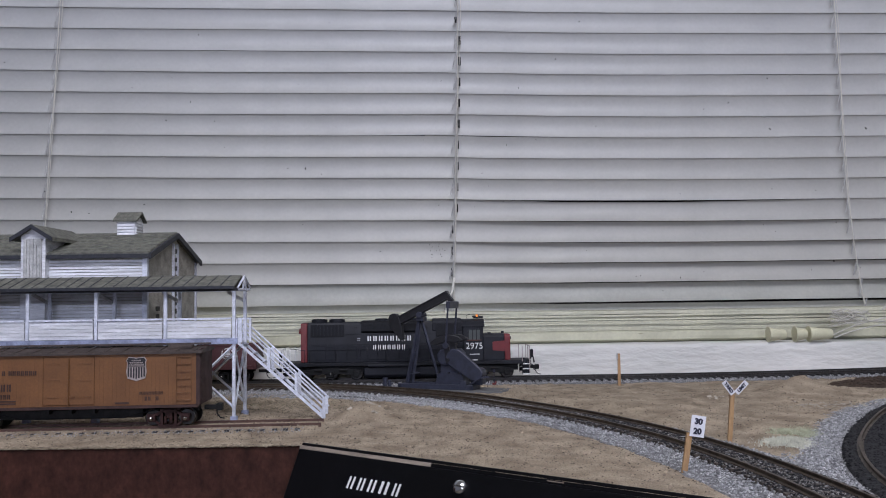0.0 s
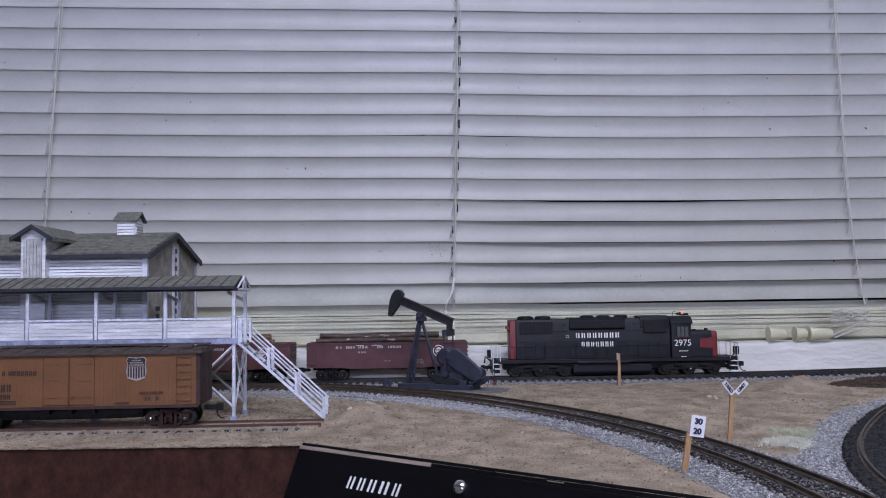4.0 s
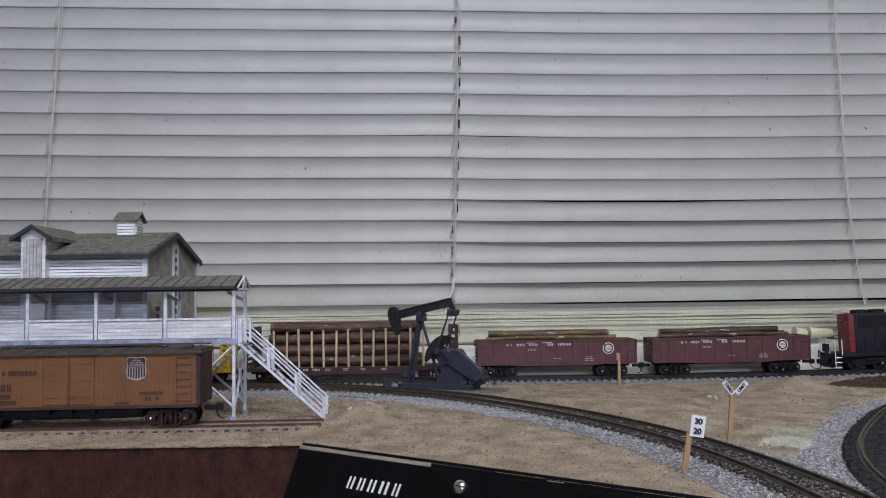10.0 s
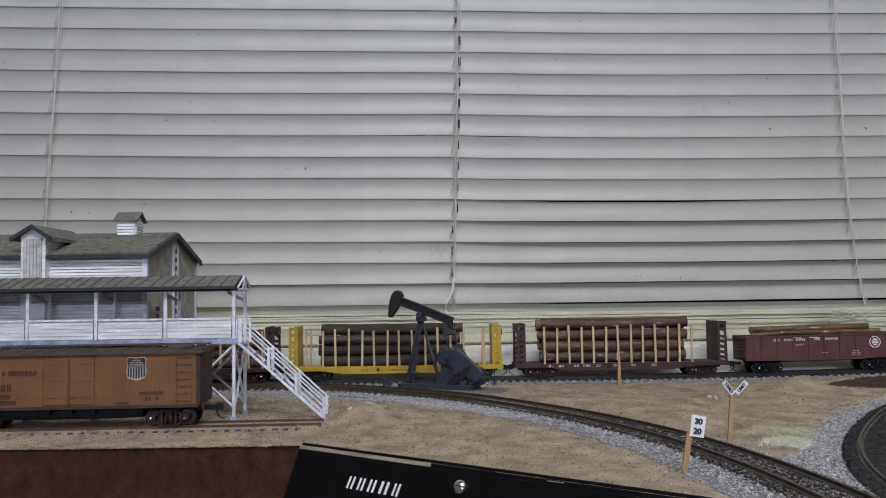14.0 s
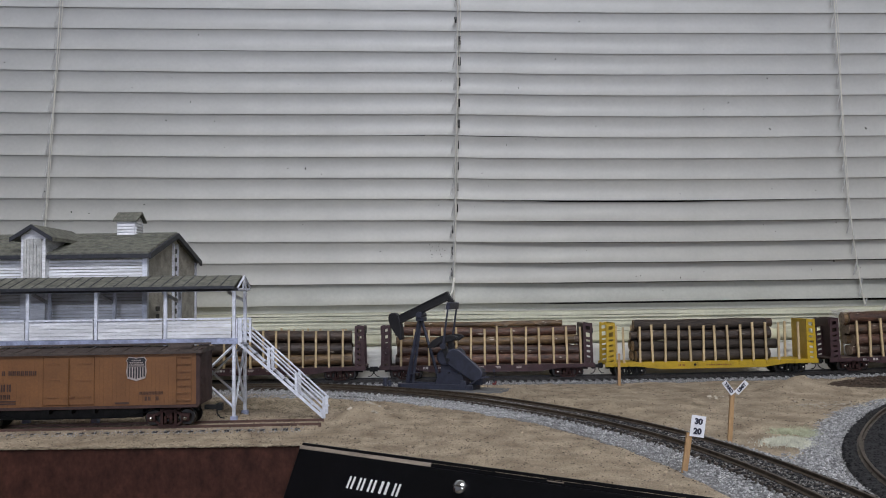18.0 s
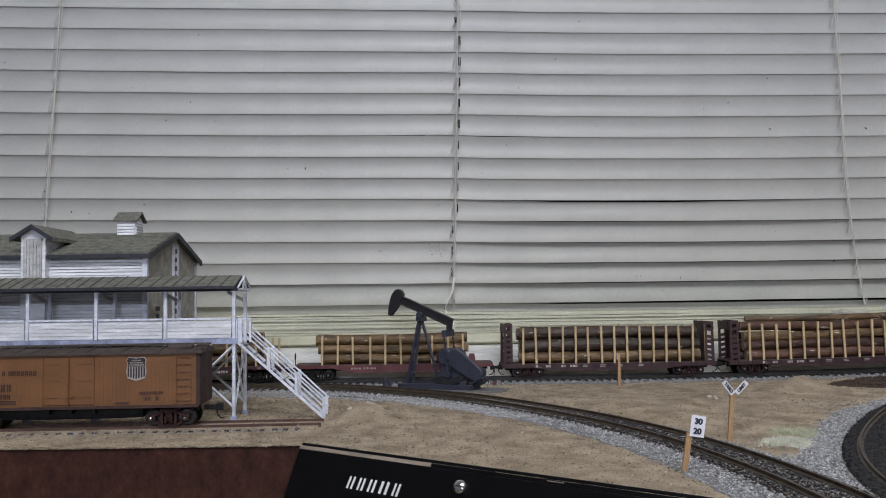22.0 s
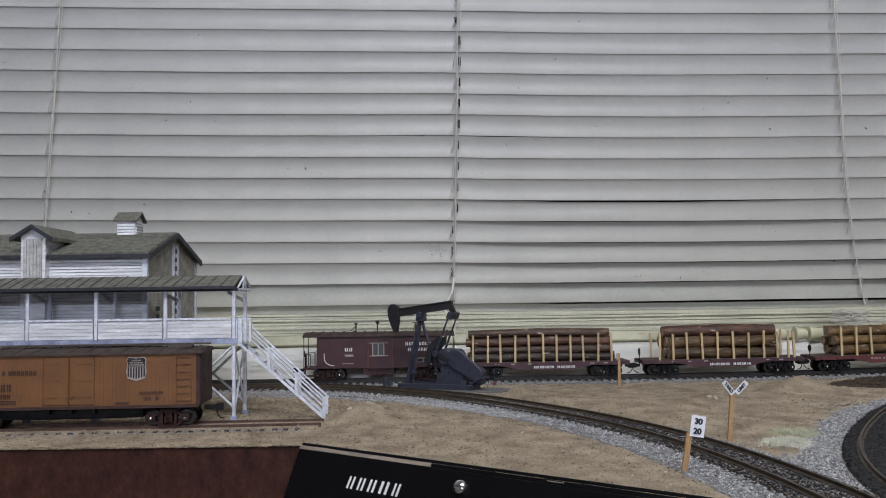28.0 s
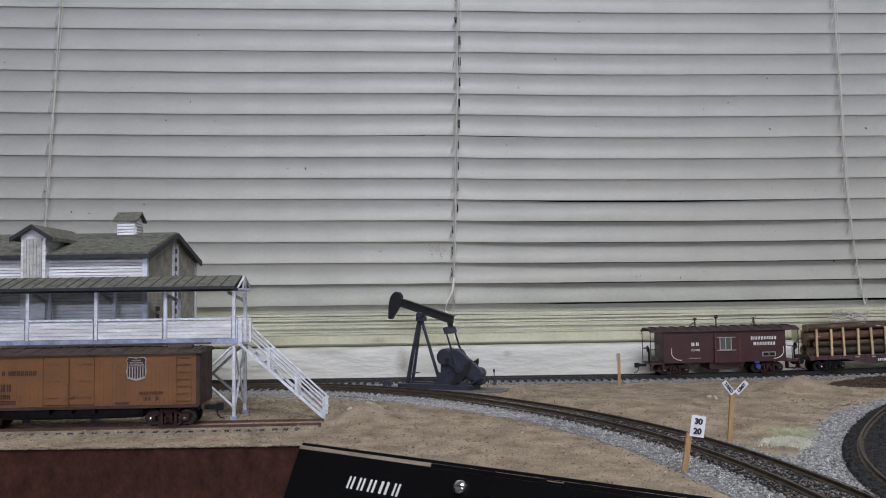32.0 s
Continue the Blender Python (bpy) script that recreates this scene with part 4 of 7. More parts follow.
def building():
    X0, X1, Y0, Y1, ZE, ZR = -0.62, -0.2055, 0.585, 0.700, 0.1048, 0.1222
    ym = (Y0 + Y1) / 2
    w = thing("freight_house", pose(0, 0, 0), "weathered white clapboard freight house with green-grey roof", "building")
    # the darker core paints shade into the laps between the front boards
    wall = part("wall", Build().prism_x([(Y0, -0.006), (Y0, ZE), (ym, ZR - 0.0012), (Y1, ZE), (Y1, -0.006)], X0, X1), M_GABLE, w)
    boards(wall, X0, X1, Y0, -0.004, ZE, M_WPAINT)
    # gable boards, which face +x
    z = -0.004
    while z < ZR - 0.004:
        t = z + 0.0022
        half = (Y1 - Y0) / 2 if t <= ZE else max(0.002, (Y1 - Y0) / 2 * (ZR - t) / (ZR - ZE))
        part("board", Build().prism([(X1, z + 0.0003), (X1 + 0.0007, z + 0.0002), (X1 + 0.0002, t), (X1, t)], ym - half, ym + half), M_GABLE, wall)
        z = t
    part("corner_trim", Build().span(X1 - 0.0018, X1 + 0.0016, Y0 - 0.0016, Y0 + 0.0016, -0.004, ZE - 0.001), M_WPOST, w)
    part("corner_trim", Build().span(X1 - 0.0018, X1 + 0.0016, Y1 - 0.0016, Y1 + 0.0016, -0.004, ZE - 0.001), M_WPOST, w)
    # roof slabs with overhang
    ov, th = 0.0045, 0.0022
    k = (ZR - ZE) / (ym - Y0)
    roof = part("roof", Build().prism_x([(Y0 - ov, ZE - ov * k), (ym, ZR), (Y1 + ov, ZE - ov * k), (Y1 + ov, ZE - ov * k + th), (ym, ZR + th), (Y0 - ov, ZE - ov * k + th)], X0 - 0.004, X1 + 0.0035), M_ROOF, w)
    for i in range(7):
        s = i / 7
        y, z = Y0 - ov + (ym - Y0 + ov) * s, ZE - ov * k + th + (ZR - ZE + ov * k) * s
        part("roofing_strip", Build().prism_x([(y - 0.0002, z), (y + 0.0093, z + 0.0093 * k), (y + 0.0093, z + 0.0093 * k + 0.0002), (y - 0.0002, z + 0.0009)], X0 - 0.0035, X1 + 0.003), M_ROOF, roof)
    for e0, e1 in ((X0 - 0.004, -0.2890), (-0.2718, X1 + 0.004)):
        part("eave_trim", Build().span(e0, e1, Y0 - ov - 0.0012, Y0 - ov + 0.0008, ZE - ov * k - 0.0010, ZE - ov * k + th - 0.0005), M_FASC, w, "dark blue-black eave board")
    for s in (-1, 1):
        ye = ym + s * (ym - Y0 + ov)
        part("barge_board", Build().prism_x([(ye, ZE - ov * k - 0.002), (ye, ZE - ov * k + th - 0.0003), (ym, ZR + th - 0.0003), (ym, ZR - 0.002)], X1 + 0.0035, X1 + 0.005), M_FASC, w, "dark blue-black barge board")
    # ladder trim on the gable
    for dy in (-0.0045, 0.0045):
        part("gable_trim", Build().span(X1 + 0.0002, X1 + 0.0018, ym + 0.004 + dy - 0.0016, ym + 0.004 + dy + 0.0016, 0.03, 0.116), M_WPOST, w)
    for z in np.arange(0.05, 0.113, 0.0065):
        part("gable_pane", Build().span(X1 + 0.0004, X1 + 0.0014, ym + 0.0010, ym + 0.0070, z, z + 0.0036), M_DWIN, w)
    # meter boxes on the gable
    for zm, wd in ((0.0672, 0.0050), (0.0618, 0.0034)):
        part("meter_box", Build().span(X1 + 0.0006, X1 + 0.0022, 0.606 - wd / 2, 0.606 + wd / 2, zm - 0.0016, zm + 0.0016), M_GRIME, w, "small dark meter box", bevel=0.0003)
    # dormer over the loading door
    dx0, dx1, dz = -0.2888, -0.272, 0.1183
    d = part("dormer", Build().span(dx0, dx1, Y0 - 0.0062, ym - 0.006, 0.05, dz).prism([(dx0, dz), (dx1, dz), ((dx0 + dx1) / 2, dz + 0.0055)], Y0 - 0.0062, ym - 0.004), M_WPAINT, w)
    part("dormer_door", Build().span(dx0 + 0.0022, dx1 - 0.0022, Y0 - 0.0073, Y0 - 0.0057, 0.086, dz - 0.002), M_PGREY, d)
    for i in range(5):
        x = dx0 + 0.0025 + i * 0.0023
        part("door_board", Build().span(x, x + 0.002, Y0 - 0.0079, Y0 - 0.0071, 0.0865, dz - 0.0025 - 0.004 * (i > 2)), M_PGREY, d)
    xm = (dx0 + dx1) / 2
    part("dormer_roof", Build().prism([(dx0 - 0.0055, dz - 0.0035), (xm, dz + 0.0053), (dx1 + 0.0055, dz - 0.0035), (dx1 + 0.0055, dz - 0.001), (xm, dz + 0.0078), (dx0 - 0.0055, dz - 0.001)], Y0 - 0.0092, ym - 0.003), M_ROOF, w)
    part("dormer_trim", Build().prism([(dx0 - 0.006, dz - 0.0042), (xm, dz + 0.0048), (dx1 + 0.006, dz - 0.0042), (dx1 + 0.006, dz - 0.0012), (xm, dz + 0.0076), (dx0 - 0.006, dz - 0.0012)], Y0 - 0.0104, Y0 - 0.0092), M_FASC, w)
    # cupola on the ridge
    c = part("cupola", Build().span(-0.2445, -0.231, ym - 0.008, ym + 0.008, 0.116, 0.1335).prism_x([(ym - 0.008, 0.1335), (ym, 0.1385), (ym + 0.008, 0.1335)], -0.2445, -0.231), M_WPAINT, w)
    for z in np.arange(0.1225, 0.132, 0.0022):
        part("louvre", Build().prism_x([(ym - 0.008, z), (ym - 0.0092, z), (ym - 0.0082, z + 0.002), (ym - 0.008, z + 0.002)], -0.2443, -0.2312), M_WPAINT, c)
        part("louvre", Build().prism([(-0.231, z), (-0.2298, z), (-0.2308, z + 0.002), (-0.231, z + 0.002)], ym - 0.007, ym + 0.007), M_WPAINT, c)
    part("cupola_roof", Build().prism_x([(ym - 0.0105, 0.1325), (ym, 0.139), (ym + 0.0105, 0.1325), (ym + 0.0105, 0.1337), (ym, 0.1405), (ym - 0.0105, 0.1337)], -0.247, -0.2285), M_ROOF, w)
    # openings under the platform roof
    part("freight_door", Build().span(-0.2885, -0.272, Y0 - 0.0022, Y0 - 0.0006, 0.045, 0.082), M_PGREY, w, "grey plank sliding door")


def platform():
    w = thing("loading_platform", pose(0, 0, 0), "white roofed icing platform on posts with stairs", "loading platform")
    YF, YB = 0.545, 0.575
    deck = part("deck", Build().span(-0.62, -0.132, YF - 0.001, YB + 0.001, 0.0455, 0.0478), M_WPOST, w, bevel=0.0003)
    part("deck_beam", Build().span(-0.62, -0.132, YF - 0.0022, YF - 0.001, 0.0446, 0.0482), M_BEAM, w, "blue-white painted edge beam")
    x = -0.62
    posts = [-0.5770, -0.5330, -0.4880, -0.4440, -0.4000, -0.3560, -0.3110, -0.2668, -0.2229, -0.1785, -0.1345]
    for xp in posts:
        for y in (YF, YB):
            foot = -0.003
            part("post", Build().span(xp - 0.0010, xp + 0.0010, y - 0.0010, y + 0.0010, foot, 0.0805), M_WPOST, w)
            part("footing", Build().box(xp, y, -0.0034, 0.0040, 0.0040, 0.0042), M_BEAM, w, "grey concrete footing")
    for a, c in zip(posts, posts[1:]):
        for z in np.arange(0.0486, 0.0598, 0.00225):
            part("parapet_board", Build().span(a + 0.0016, c - 0.0016, YF - 0.0014 + random.uniform(-.0002, .0002), YF - 0.0003, z, z + 0.00205), M_WPAINT, w)
        part("parapet_rail", Build().span(a + 0.0016, c - 0.0016, YF - 0.0022, YF + 0.0006, 0.0602, 0.0614), M_WPOST, w)
        part("post_brace", Build().prism([(c - 0.0016, 0.0712), (c - 0.0016, 0.0735), (c - 0.012, 0.0795), (c - 0.012, 0.0772)], YB - 0.001, YB + 0.001), M_PGREY, w)
    part("roof_beam", Build().span(-0.62, -0.132, YF - 0.0015, YF + 0.0015, 0.0785, 0.0803), M_FASC, w)
    part("roof_beam", Build().span(-0.62, -0.132, YB - 0.0015, YB + 0.0015, 0.0785, 0.0803), M_WPOST, w)
    ym = (YF + YB) / 2
    roof = part("roof", Build().prism_x([(YF - 0.005, 0.0805), (ym, 0.0875), (YB + 0.0085, 0.0805), (YB + 0.0085, 0.0817), (ym, 0.0889), (YF - 0.005, 0.0817)], -0.62, -0.1335), M_ROOF, w)
    part("eave_trim", Build().span(-0.62, -0.1332, YF - 0.0062, YF - 0.005, 0.0797, 0.0816), M_FASC, w)
    # roof seams, which run slantwise to the eaves
    x = -0.60
    while x < -0.142:
        a, c = Vector((x, YF - 0.005, 0.0818)), Vector((x + 0.002, ym, 0.0890))
        part("seam", Build().tube([a, c], 0.00035, 4), M_FASC, roof)
        x += 0.0075 + random.uniform(-0.001, 0.001)
    # end truss
    for y0, z0, y1, z1 in ((YF - 0.003, 0.0805, ym, 0.0882), (YB + 0.003, 0.0805, ym, 0.0882), (ym - 0.004, 0.0802, ym, 0.087), (ym + 0.004, 0.0802, ym, 0.087), (YF, 0.0795, YB, 0.0795)):
        part("truss_member", Build().tube([(-0.1315, y0, z0), (-0.1315, y1, z1)], 0.00075, 4), M_WPOST, w)
    for y in (YF, YB):
        part("cross_brace", Build().tube([(-0.1785, y, 0.002), (-0.1345, y, 0.044)], 0.0009, 4), M_WPOST, w)
        part("cross_brace", Build().tube([(-0.1785, y, 0.044), (-0.1345, y, 0.004)], 0.0009, 4), M_WPOST, w)
    part("cross_brace", Build().tube([(-0.1345, YF, 0.002), (-0.1345, YB, 0.044)], 0.0008, 4), M_WPOST, w)
    part("cross_brace", Build().tube([(-0.1345, YB, 0.002), (-0.1345, YF, 0.044)], 0.0008, 4), M_WPOST, w)
    # stairs down to the ground
    top, bot = Vector((-0.1320, 0, 0.0470)), Vector((-0.0772, 0, -0.0035))
    for y in (YF - 0.0005, YF + 0.0125):
        part("stringer", Build().prism([(top.x, top.z - 0.0026), (top.x, top.z - 0.0006), (bot.x, bot.z + 0.0016), (bot.x, bot.z), (bot.x - 0.0006, bot.z)], y - 0.0008, y + 0.0008), M_WPOST, w)
        for dz in (0.0062, 0.0118):
            part("handrail", Build().tube([(top.x + 0.003, y, top.z + dz - 0.0015), (bot.x + 0.0015, y, bot.z + dz)], 0.0006, 5), M_WPOST, w)
        for s in (0.02, 0.36, 0.68, 1.0):
            p = top.lerp(bot, s)
            part("baluster", Build().span(p.x - 0.0009, p.x + 0.0009, y - 0.0009, y + 0.0009, p.z - 0.001, p.z + 0.0128), M_WPOST, w)
    for i in range(9):
        p = top.lerp(bot, (i + 0.5) / 9)
        part("tread", Build().span(p.x - 0.0010, p.x + 0.0010, YF, YF + 0.0125, p.z - 0.0004, p.z), M_WPOST, w)
    for y in (YF, YF + 0.006):
        part("gate_rail", Build().span(-0.1332, -0.1322, y - 0.0008, y + 0.0008, 0.047, 0.061), M_WPOST, w)
    for z in (0.047, 0.0535, 0.060):
        part("gate_rail", Build().span(-0.1318, -0.1235, YF - 0.0016, YF - 0.0006, z, z + 0.0012), M_WPOST, w)
    for x in (-0.1305, -0.1275, -0.1245):
        part("gate_rail", Build().span(x, x + 0.0014, YF - 0.0022, YF - 0.001, 0.0455, 0.0612), M_WPOST, w)


# ---- rolling stock ----
def wheelset(parent, x, z, r, name="wheelset", shiny=True):
    b = Build()
    for s in (-1, 1):
        y = s * 0.0078
        b.tube([(0, y - s * 0.0012, 0), (0, y - s * 0.0002, 0), (0, y + s * 0.0012, 0)], r, 20, radii=[r * 1.12, r, r])
        b.tube([(0, y + s * 0.0012, 0), (0, y + s * 0.0016, 0)], r * 0.45, 8)
    b.tube([(0, -0.0078, 0), (0, 0.0078, 0)], 0.0011, 8)
    ws = part(name, b, M_WHEEL, parent, smooth=True, at=pose(x, 0, z))
    ring = Build()
    for s in (-1, 1):
        k = [(r * 0.97 * math.cos(a * math.pi / 12), s * 0.0091, r * 0.97 * math.sin(a * math.pi / 12)) for a in range(25)]
        ring.tube(k, 0.00022, 4)
    part("tread", ring, M_TREAD, ws, "worn bright wheel rim")
    if shiny:
        for s in (-1, 1):
            t = Build().tube([(0, s * (0.0145 + q), 0) for q in (0.0, 0.0005, 0.0010, 0.0013)], 0.0012, 10, radii=[0.0013, 0.00123, 0.0009, 0.0004])
            part("axle_end", t, M_TREAD, ws, "bright steel axle end", smooth=True)
    return ws


def truck(parent, x, material, base=0.0193, r=0.0046):
    """A two-axle freight truck."""
    t = part("truck", Build().span(x - 0.002, x + 0.002, -0.0125, 0.0125, 0.0045, 0.0095).span(x - 0.006, x + 0.006, -0.009, 0.009, 0.0085, 0.0102), material, parent, bevel=0.0003)
    for s in (-1, 1):
        y = s * 0.0118
        b = Build()
        h = base / 2
        b.prism([(x - h - 0.0026, 0.0058), (x - h - 0.0026, 0.0072), (x - h + 0.002, 0.0074), (x - 0.0045, 0.0092), (x + 0.0045, 0.0092), (x + h - 0.002, 0.0074), (x + h + 0.0026, 0.0072),
                 (x + h + 0.0026, 0.0058), (x + h - 0.003, 0.0060), (x + 0.0042, 0.0078), (x - 0.0042, 0.0078), (x - h + 0.003, 0.0060)], y - 0.0010, y + 0.0010)
        b.prism([(x - h + 0.0015, 0.0040), (x - 0.0046, 0.0010), (x + 0.0046, 0.0010), (x + h - 0.0015, 0.0040), (x + h - 0.0015, 0.0028), (x + 0.0050, 0.0000), (x - 0.0050, 0.0000), (x - h + 0.0015, 0.0028)][::-1], y - 0.0010, y + 0.0010)
        for k in (-1, 1):
            b.span(x + k * 0.0040 - 0.0007, x + k * 0.0040 + 0.0007, y - 0.0010, y + 0.0010, 0.0006, 0.0082)
        f = part("side_frame", b, material, t)
        for k in (-1, 1):
            part("journal_box", Build().box(x + k * h, y + s * 0.0006, 0.0048, 0.0046, 0.0030, 0.0040), material, t, bevel=0.0005)
        part("spring_pack", Build().tube([(x - 0.0016, y - s * -0.0014, 0.002), (x - 0.0016, y + s * 0.0014, 0.0058)], 0.0009, 8).tube([(x + 0.0016, y + s * 0.0014, 0.002), (x + 0.0016, y + s * 0.0014, 0.0058)], 0.0009, 8), material, t)
    sets = [wheelset(parent, x + s * base / 2, r, r) for s in (-1, 1)]
    return sets


def coupler(parent, x, s, z=0.0085):
    b = Build().box(x + s * 0.003, 0, z, 0.008, 0.0024, 0.0026).box(x + s * 0.0078, 0.0005 * s, z, 0.0036, 0.0046, 0.0042)
    c = part("coupler", b, M_TRUCK, parent, bevel=0.0003)
    part("glad_hand", Build().tube([(x + s * 0.006, 0, z - 0.001), (x + s * 0.0065, -0.0008, z - 0.004), (x + s * 0.0085, -0.0016, z - 0.0062), (x + s * 0.011, -0.002, z - 0.0066)], 0.0004, 5), M_TRUCK, c)


def ladder(parent, x, y, z0, z1, wd, material, n=6):
    for i in range(n):
        z = z0 + (z1 - z0) * i / (n - 1)
        part("grab_iron", Build().span(x - wd / 2, x + wd / 2, y - 0.0007, y, z - 0.0003, z + 0.0003), material, parent)
    b = Build()
    for s in (-1, 1):
        b.span(x + s * wd / 2 - 0.0003, x + s * wd / 2 + 0.0003, y - 0.0006, y, z0 - 0.001, z1 + 0.001)
    part("ladder_rail", b, material, parent)


def log(parent, x0, x1, y, z, r, rng, material):
    n = 13
    ph = rng.uniform(0, 6)
    taper = rng.uniform(0.74, 1.0)
    wave = rng.uniform(0.0002, 0.0008)
    tilt = rng.uniform(-0.0008, 0.0008)
    if rng.random() < 0.5:
        rr = [r * (taper + (1 - taper) * i / (n - 1)) for i in range(n)]
    else:
        rr = [r * (1 - (1 - taper) * i / (n - 1)) for i in range(n)]
    rr = [q * rng.uniform(0.93, 1.07) for q in rr]
    pts = [(x0 + (x1 - x0) * i / (n - 1), y + wave * math.sin(i * 0.6 + ph), z + wave * math.sin(i * 0.5 + ph * 2) + tilt * (i / (n - 1) - 0.5)) for i in range(n)]
    ob = part("log", Build().tube(pts, r, 10, radii=rr, cap=False), material, parent, smooth=True)
    for i in (0, n - 1):
        d = -0.0001 if i == 0 else 0.0001
        e = Build().tube([(pts[i][0] - d * 3, pts[i][1], pts[i][2]), (pts[i][0] + d, pts[i][1], pts[i][2])], rr[i] * 0.985, 10)
        part("log_end", e, M_LOGEND, ob)
    return ob


def log_load(parent, x0, x1, z0, z1, rows, rng, dark=False, half=0.0128, top_single=True, barks=None):
    """Rows of logs from the deck up; the load narrows at its top."""
    h = (z1 - z0) / rows
    for k in range(rows):
        r = h * 0.55
        width = half if not (top_single and k == rows - 1) else half * 0.55
        n = max(2, int(round(2 * width / (2 * r * 0.94))))
        for i in range(n):
            y = -width + r + (2 * width - 2 * r) * i / max(1, n - 1)
            m = M_BARKD if dark and rng.random() < 0.75 else rng.choice(barks or M_BARKS)
            log(parent, x0 + rng.uniform(-0.003, 0.004), x1 + rng.uniform(-0.006, 0.003), y, z0 + h * (k + 0.5) + rng.uniform(-0.0003, 0.0003), r * rng.uniform(0.92, 1.08), rng, m)


def stakes(parent, xs, z0, z1, rng, y=0.0148, both=True):
    for s in ((-1, 1) if both else (-1,)):
        for x in xs:
            lean = rng.uniform(-0.0007, 0.0007)
            t = z1 + rng.uniform(-0.0014, 0.0012)
            b = Build()
            wd = 0.0009
            b.add([(x - wd, s * y - 0.0008, z0), (x + wd, s * y - 0.0008, z0), (x + wd, s * y + 0.0008, z0), (x - wd, s * y + 0.0008, z0),
                   (x - wd + lean, s * y - 0.0008, t), (x + wd + lean, s * y - 0.0008, t), (x + wd + lean, s * y + 0.0008, t), (x - wd + lean, s * y + 0.0008, t)],
                  [(0, 1, 2, 3), (4, 7, 6, 5), (0, 4, 5, 1), (1, 5, 6, 2), (2, 6, 7, 3), (3, 7, 4, 0)])
            part("stake", b, M_STAKE, parent)


WHEELSETS = []
TRAIN = []


def rolling(name, label, category, offset, group="train cars"):
    w = thing(name, pose(offset, main_y(offset), 0), label, category, group)
    TRAIN.append((w, offset))
    return w


def gondola(offset, seed):
    rng = random.Random(seed)
    w = rolling("gondola_car", "dark red gondola car with logs heaped above its sides", "gondola car", offset)
    H, zt, zb = 0.0714, 0.0330, 0.0113
    b = Build().span(-H, H, -0.0155, 0.0155, zb, zb + 0.0014)
    part("floor", b, M_GON, w)
    for s in (-1, 1):
        side = part("side", Build().span(-H, H, min(s * 0.0148, s * 0.0155), max(s * 0.0148, s * 0.0155), zb + 0.0006, zt), M_GON, w, bevel=0.0002)
        part("top_chord", Build().span(-H, H, s * 0.0155 - 0.0008, s * 0.0155 + 0.0008, zt - 0.0012, zt + 0.0002), M_GON, side)
        part("side_sill", Build().prism([(-H, zb), (-H, zb + 0.0012), (H, zb + 0.0012), (H, zb), (H - 0.03, zb - 0.0002), (H - 0.04, zb - 0.001), (-H + 0.04, zb - 0.001), (-H + 0.03, zb - 0.0002)], s * 0.0155 - 0.0005, s * 0.0155 + 0.0007), M_GON, side)
        for i in range(11):
            x = -H + 0.0006 + i * (2 * H - 0.0012) / 10
            part("rib", Build().prism_x([(s * 0.0155, zb + 0.0012), (s * 0.0155, zt - 0.001), (s * 0.0166, zt - 0.001), (s * 0.0162, zb + 0.0012)], x - 0.0005, x + 0.0005), M_GON, side)
    for s in (-1, 1):
        e = part("end", Build().span(min(s * (H - 0.0008), s * H), max(s * (H - 0.0008), s * H), -0.0148, 0.0148, zb + 0.0006, zt), M_GON, w)
        for z in np.arange(zb + 0.003, zt - 0.001, 0.0034):
            part("end_corrugation", Build().tube([(s * H, -0.0142, z), (s * H, 0.0142, z)], 0.0009, 6), M_GON, e, smooth=True)
        ladder(w, s * (H - 0.005), -0.0157, zb + 0.003, zt - 0.005, 0.0065, M_GON, 4)
    for s in (-1, 1):
        part("brake_wheel", Build().tube([(-H - 0.0012, 0.006, zt - 0.003), (-H - 0.0018, 0.006, zt - 0.003)], 0.003, 14), M_TRUCK, w) if s < 0 else None
    # logs heaped in it
    for k, (z, cnt, wd) in enumerate(((0.0300, 4, 0.0105), (0.0345, 3, 0.0085), (0.0388, 2, 0.0045))):
        for i in range(cnt):
            y = -wd + 2 * wd * i / (cnt - 1)
            x0 = -H + (0.006 if k < 2 else 0.009) + rng.uniform(0, 0.004) + (0.012 if k == 1 and i else 0)
            x1 = H - (0.008 if k < 1 else 0.017 + 0.004 * k) + rng.uniform(-0.004, 0.004)
            log(w, x0, x1, y, z + rng.uniform(-0.0004, 0.0004), 0.0026 + 0.0003 * (k == 2), rng, rng.choice(M_BARKS[:2]))
    y = -0.01665
    marks([0.0024, 0.0024, -0.003, 0.0024, 0.0024, 0.0024, -0.0016, 0.0024, 0.0024, 0.0024, -0.0075, 0.0024, 0.0024, -0.0022, 0.0024, 0.0018, 0.0024, 0.0018, 0.0024], 0.0021, 0.0005, M_WORN, w, -0.031, y + 0.0006, 0.0292, label="white bars where a company name stands")
    marks([0.0022] * 3, 0.0016, 0.0004, M_GREYL, w, -0.0225, y + 0.0006, 0.0247)
    marks([0.0066], 0.0004, 0.0, M_WHITE, w, -0.0255, y + 0.0006, 0.0308)
    marks([0.007, -0.004, 0.010], 0.0005, 0.001, M_WHITE, w, -0.02, y + 0.0006, 0.0308)
    for z in (0.0178, 0.0162, 0.0146):
        marks([0.0078 if z < 0.017 else 0.005], 0.0007, 0, M_GREYL, w, 0.0285, y + 0.0006, z)
    marks([0.0062], 0.0006, 0, M_GREYL, w, 0.0, y + 0.0006, 0.0168)
    disc = part("emblem", Build().tube([(0.0458, y + 0.0007, 0.0252), (0.0458, y + 0.0002, 0.0252)], 0.0051, 28), M_WHITE, w, "round white company emblem")
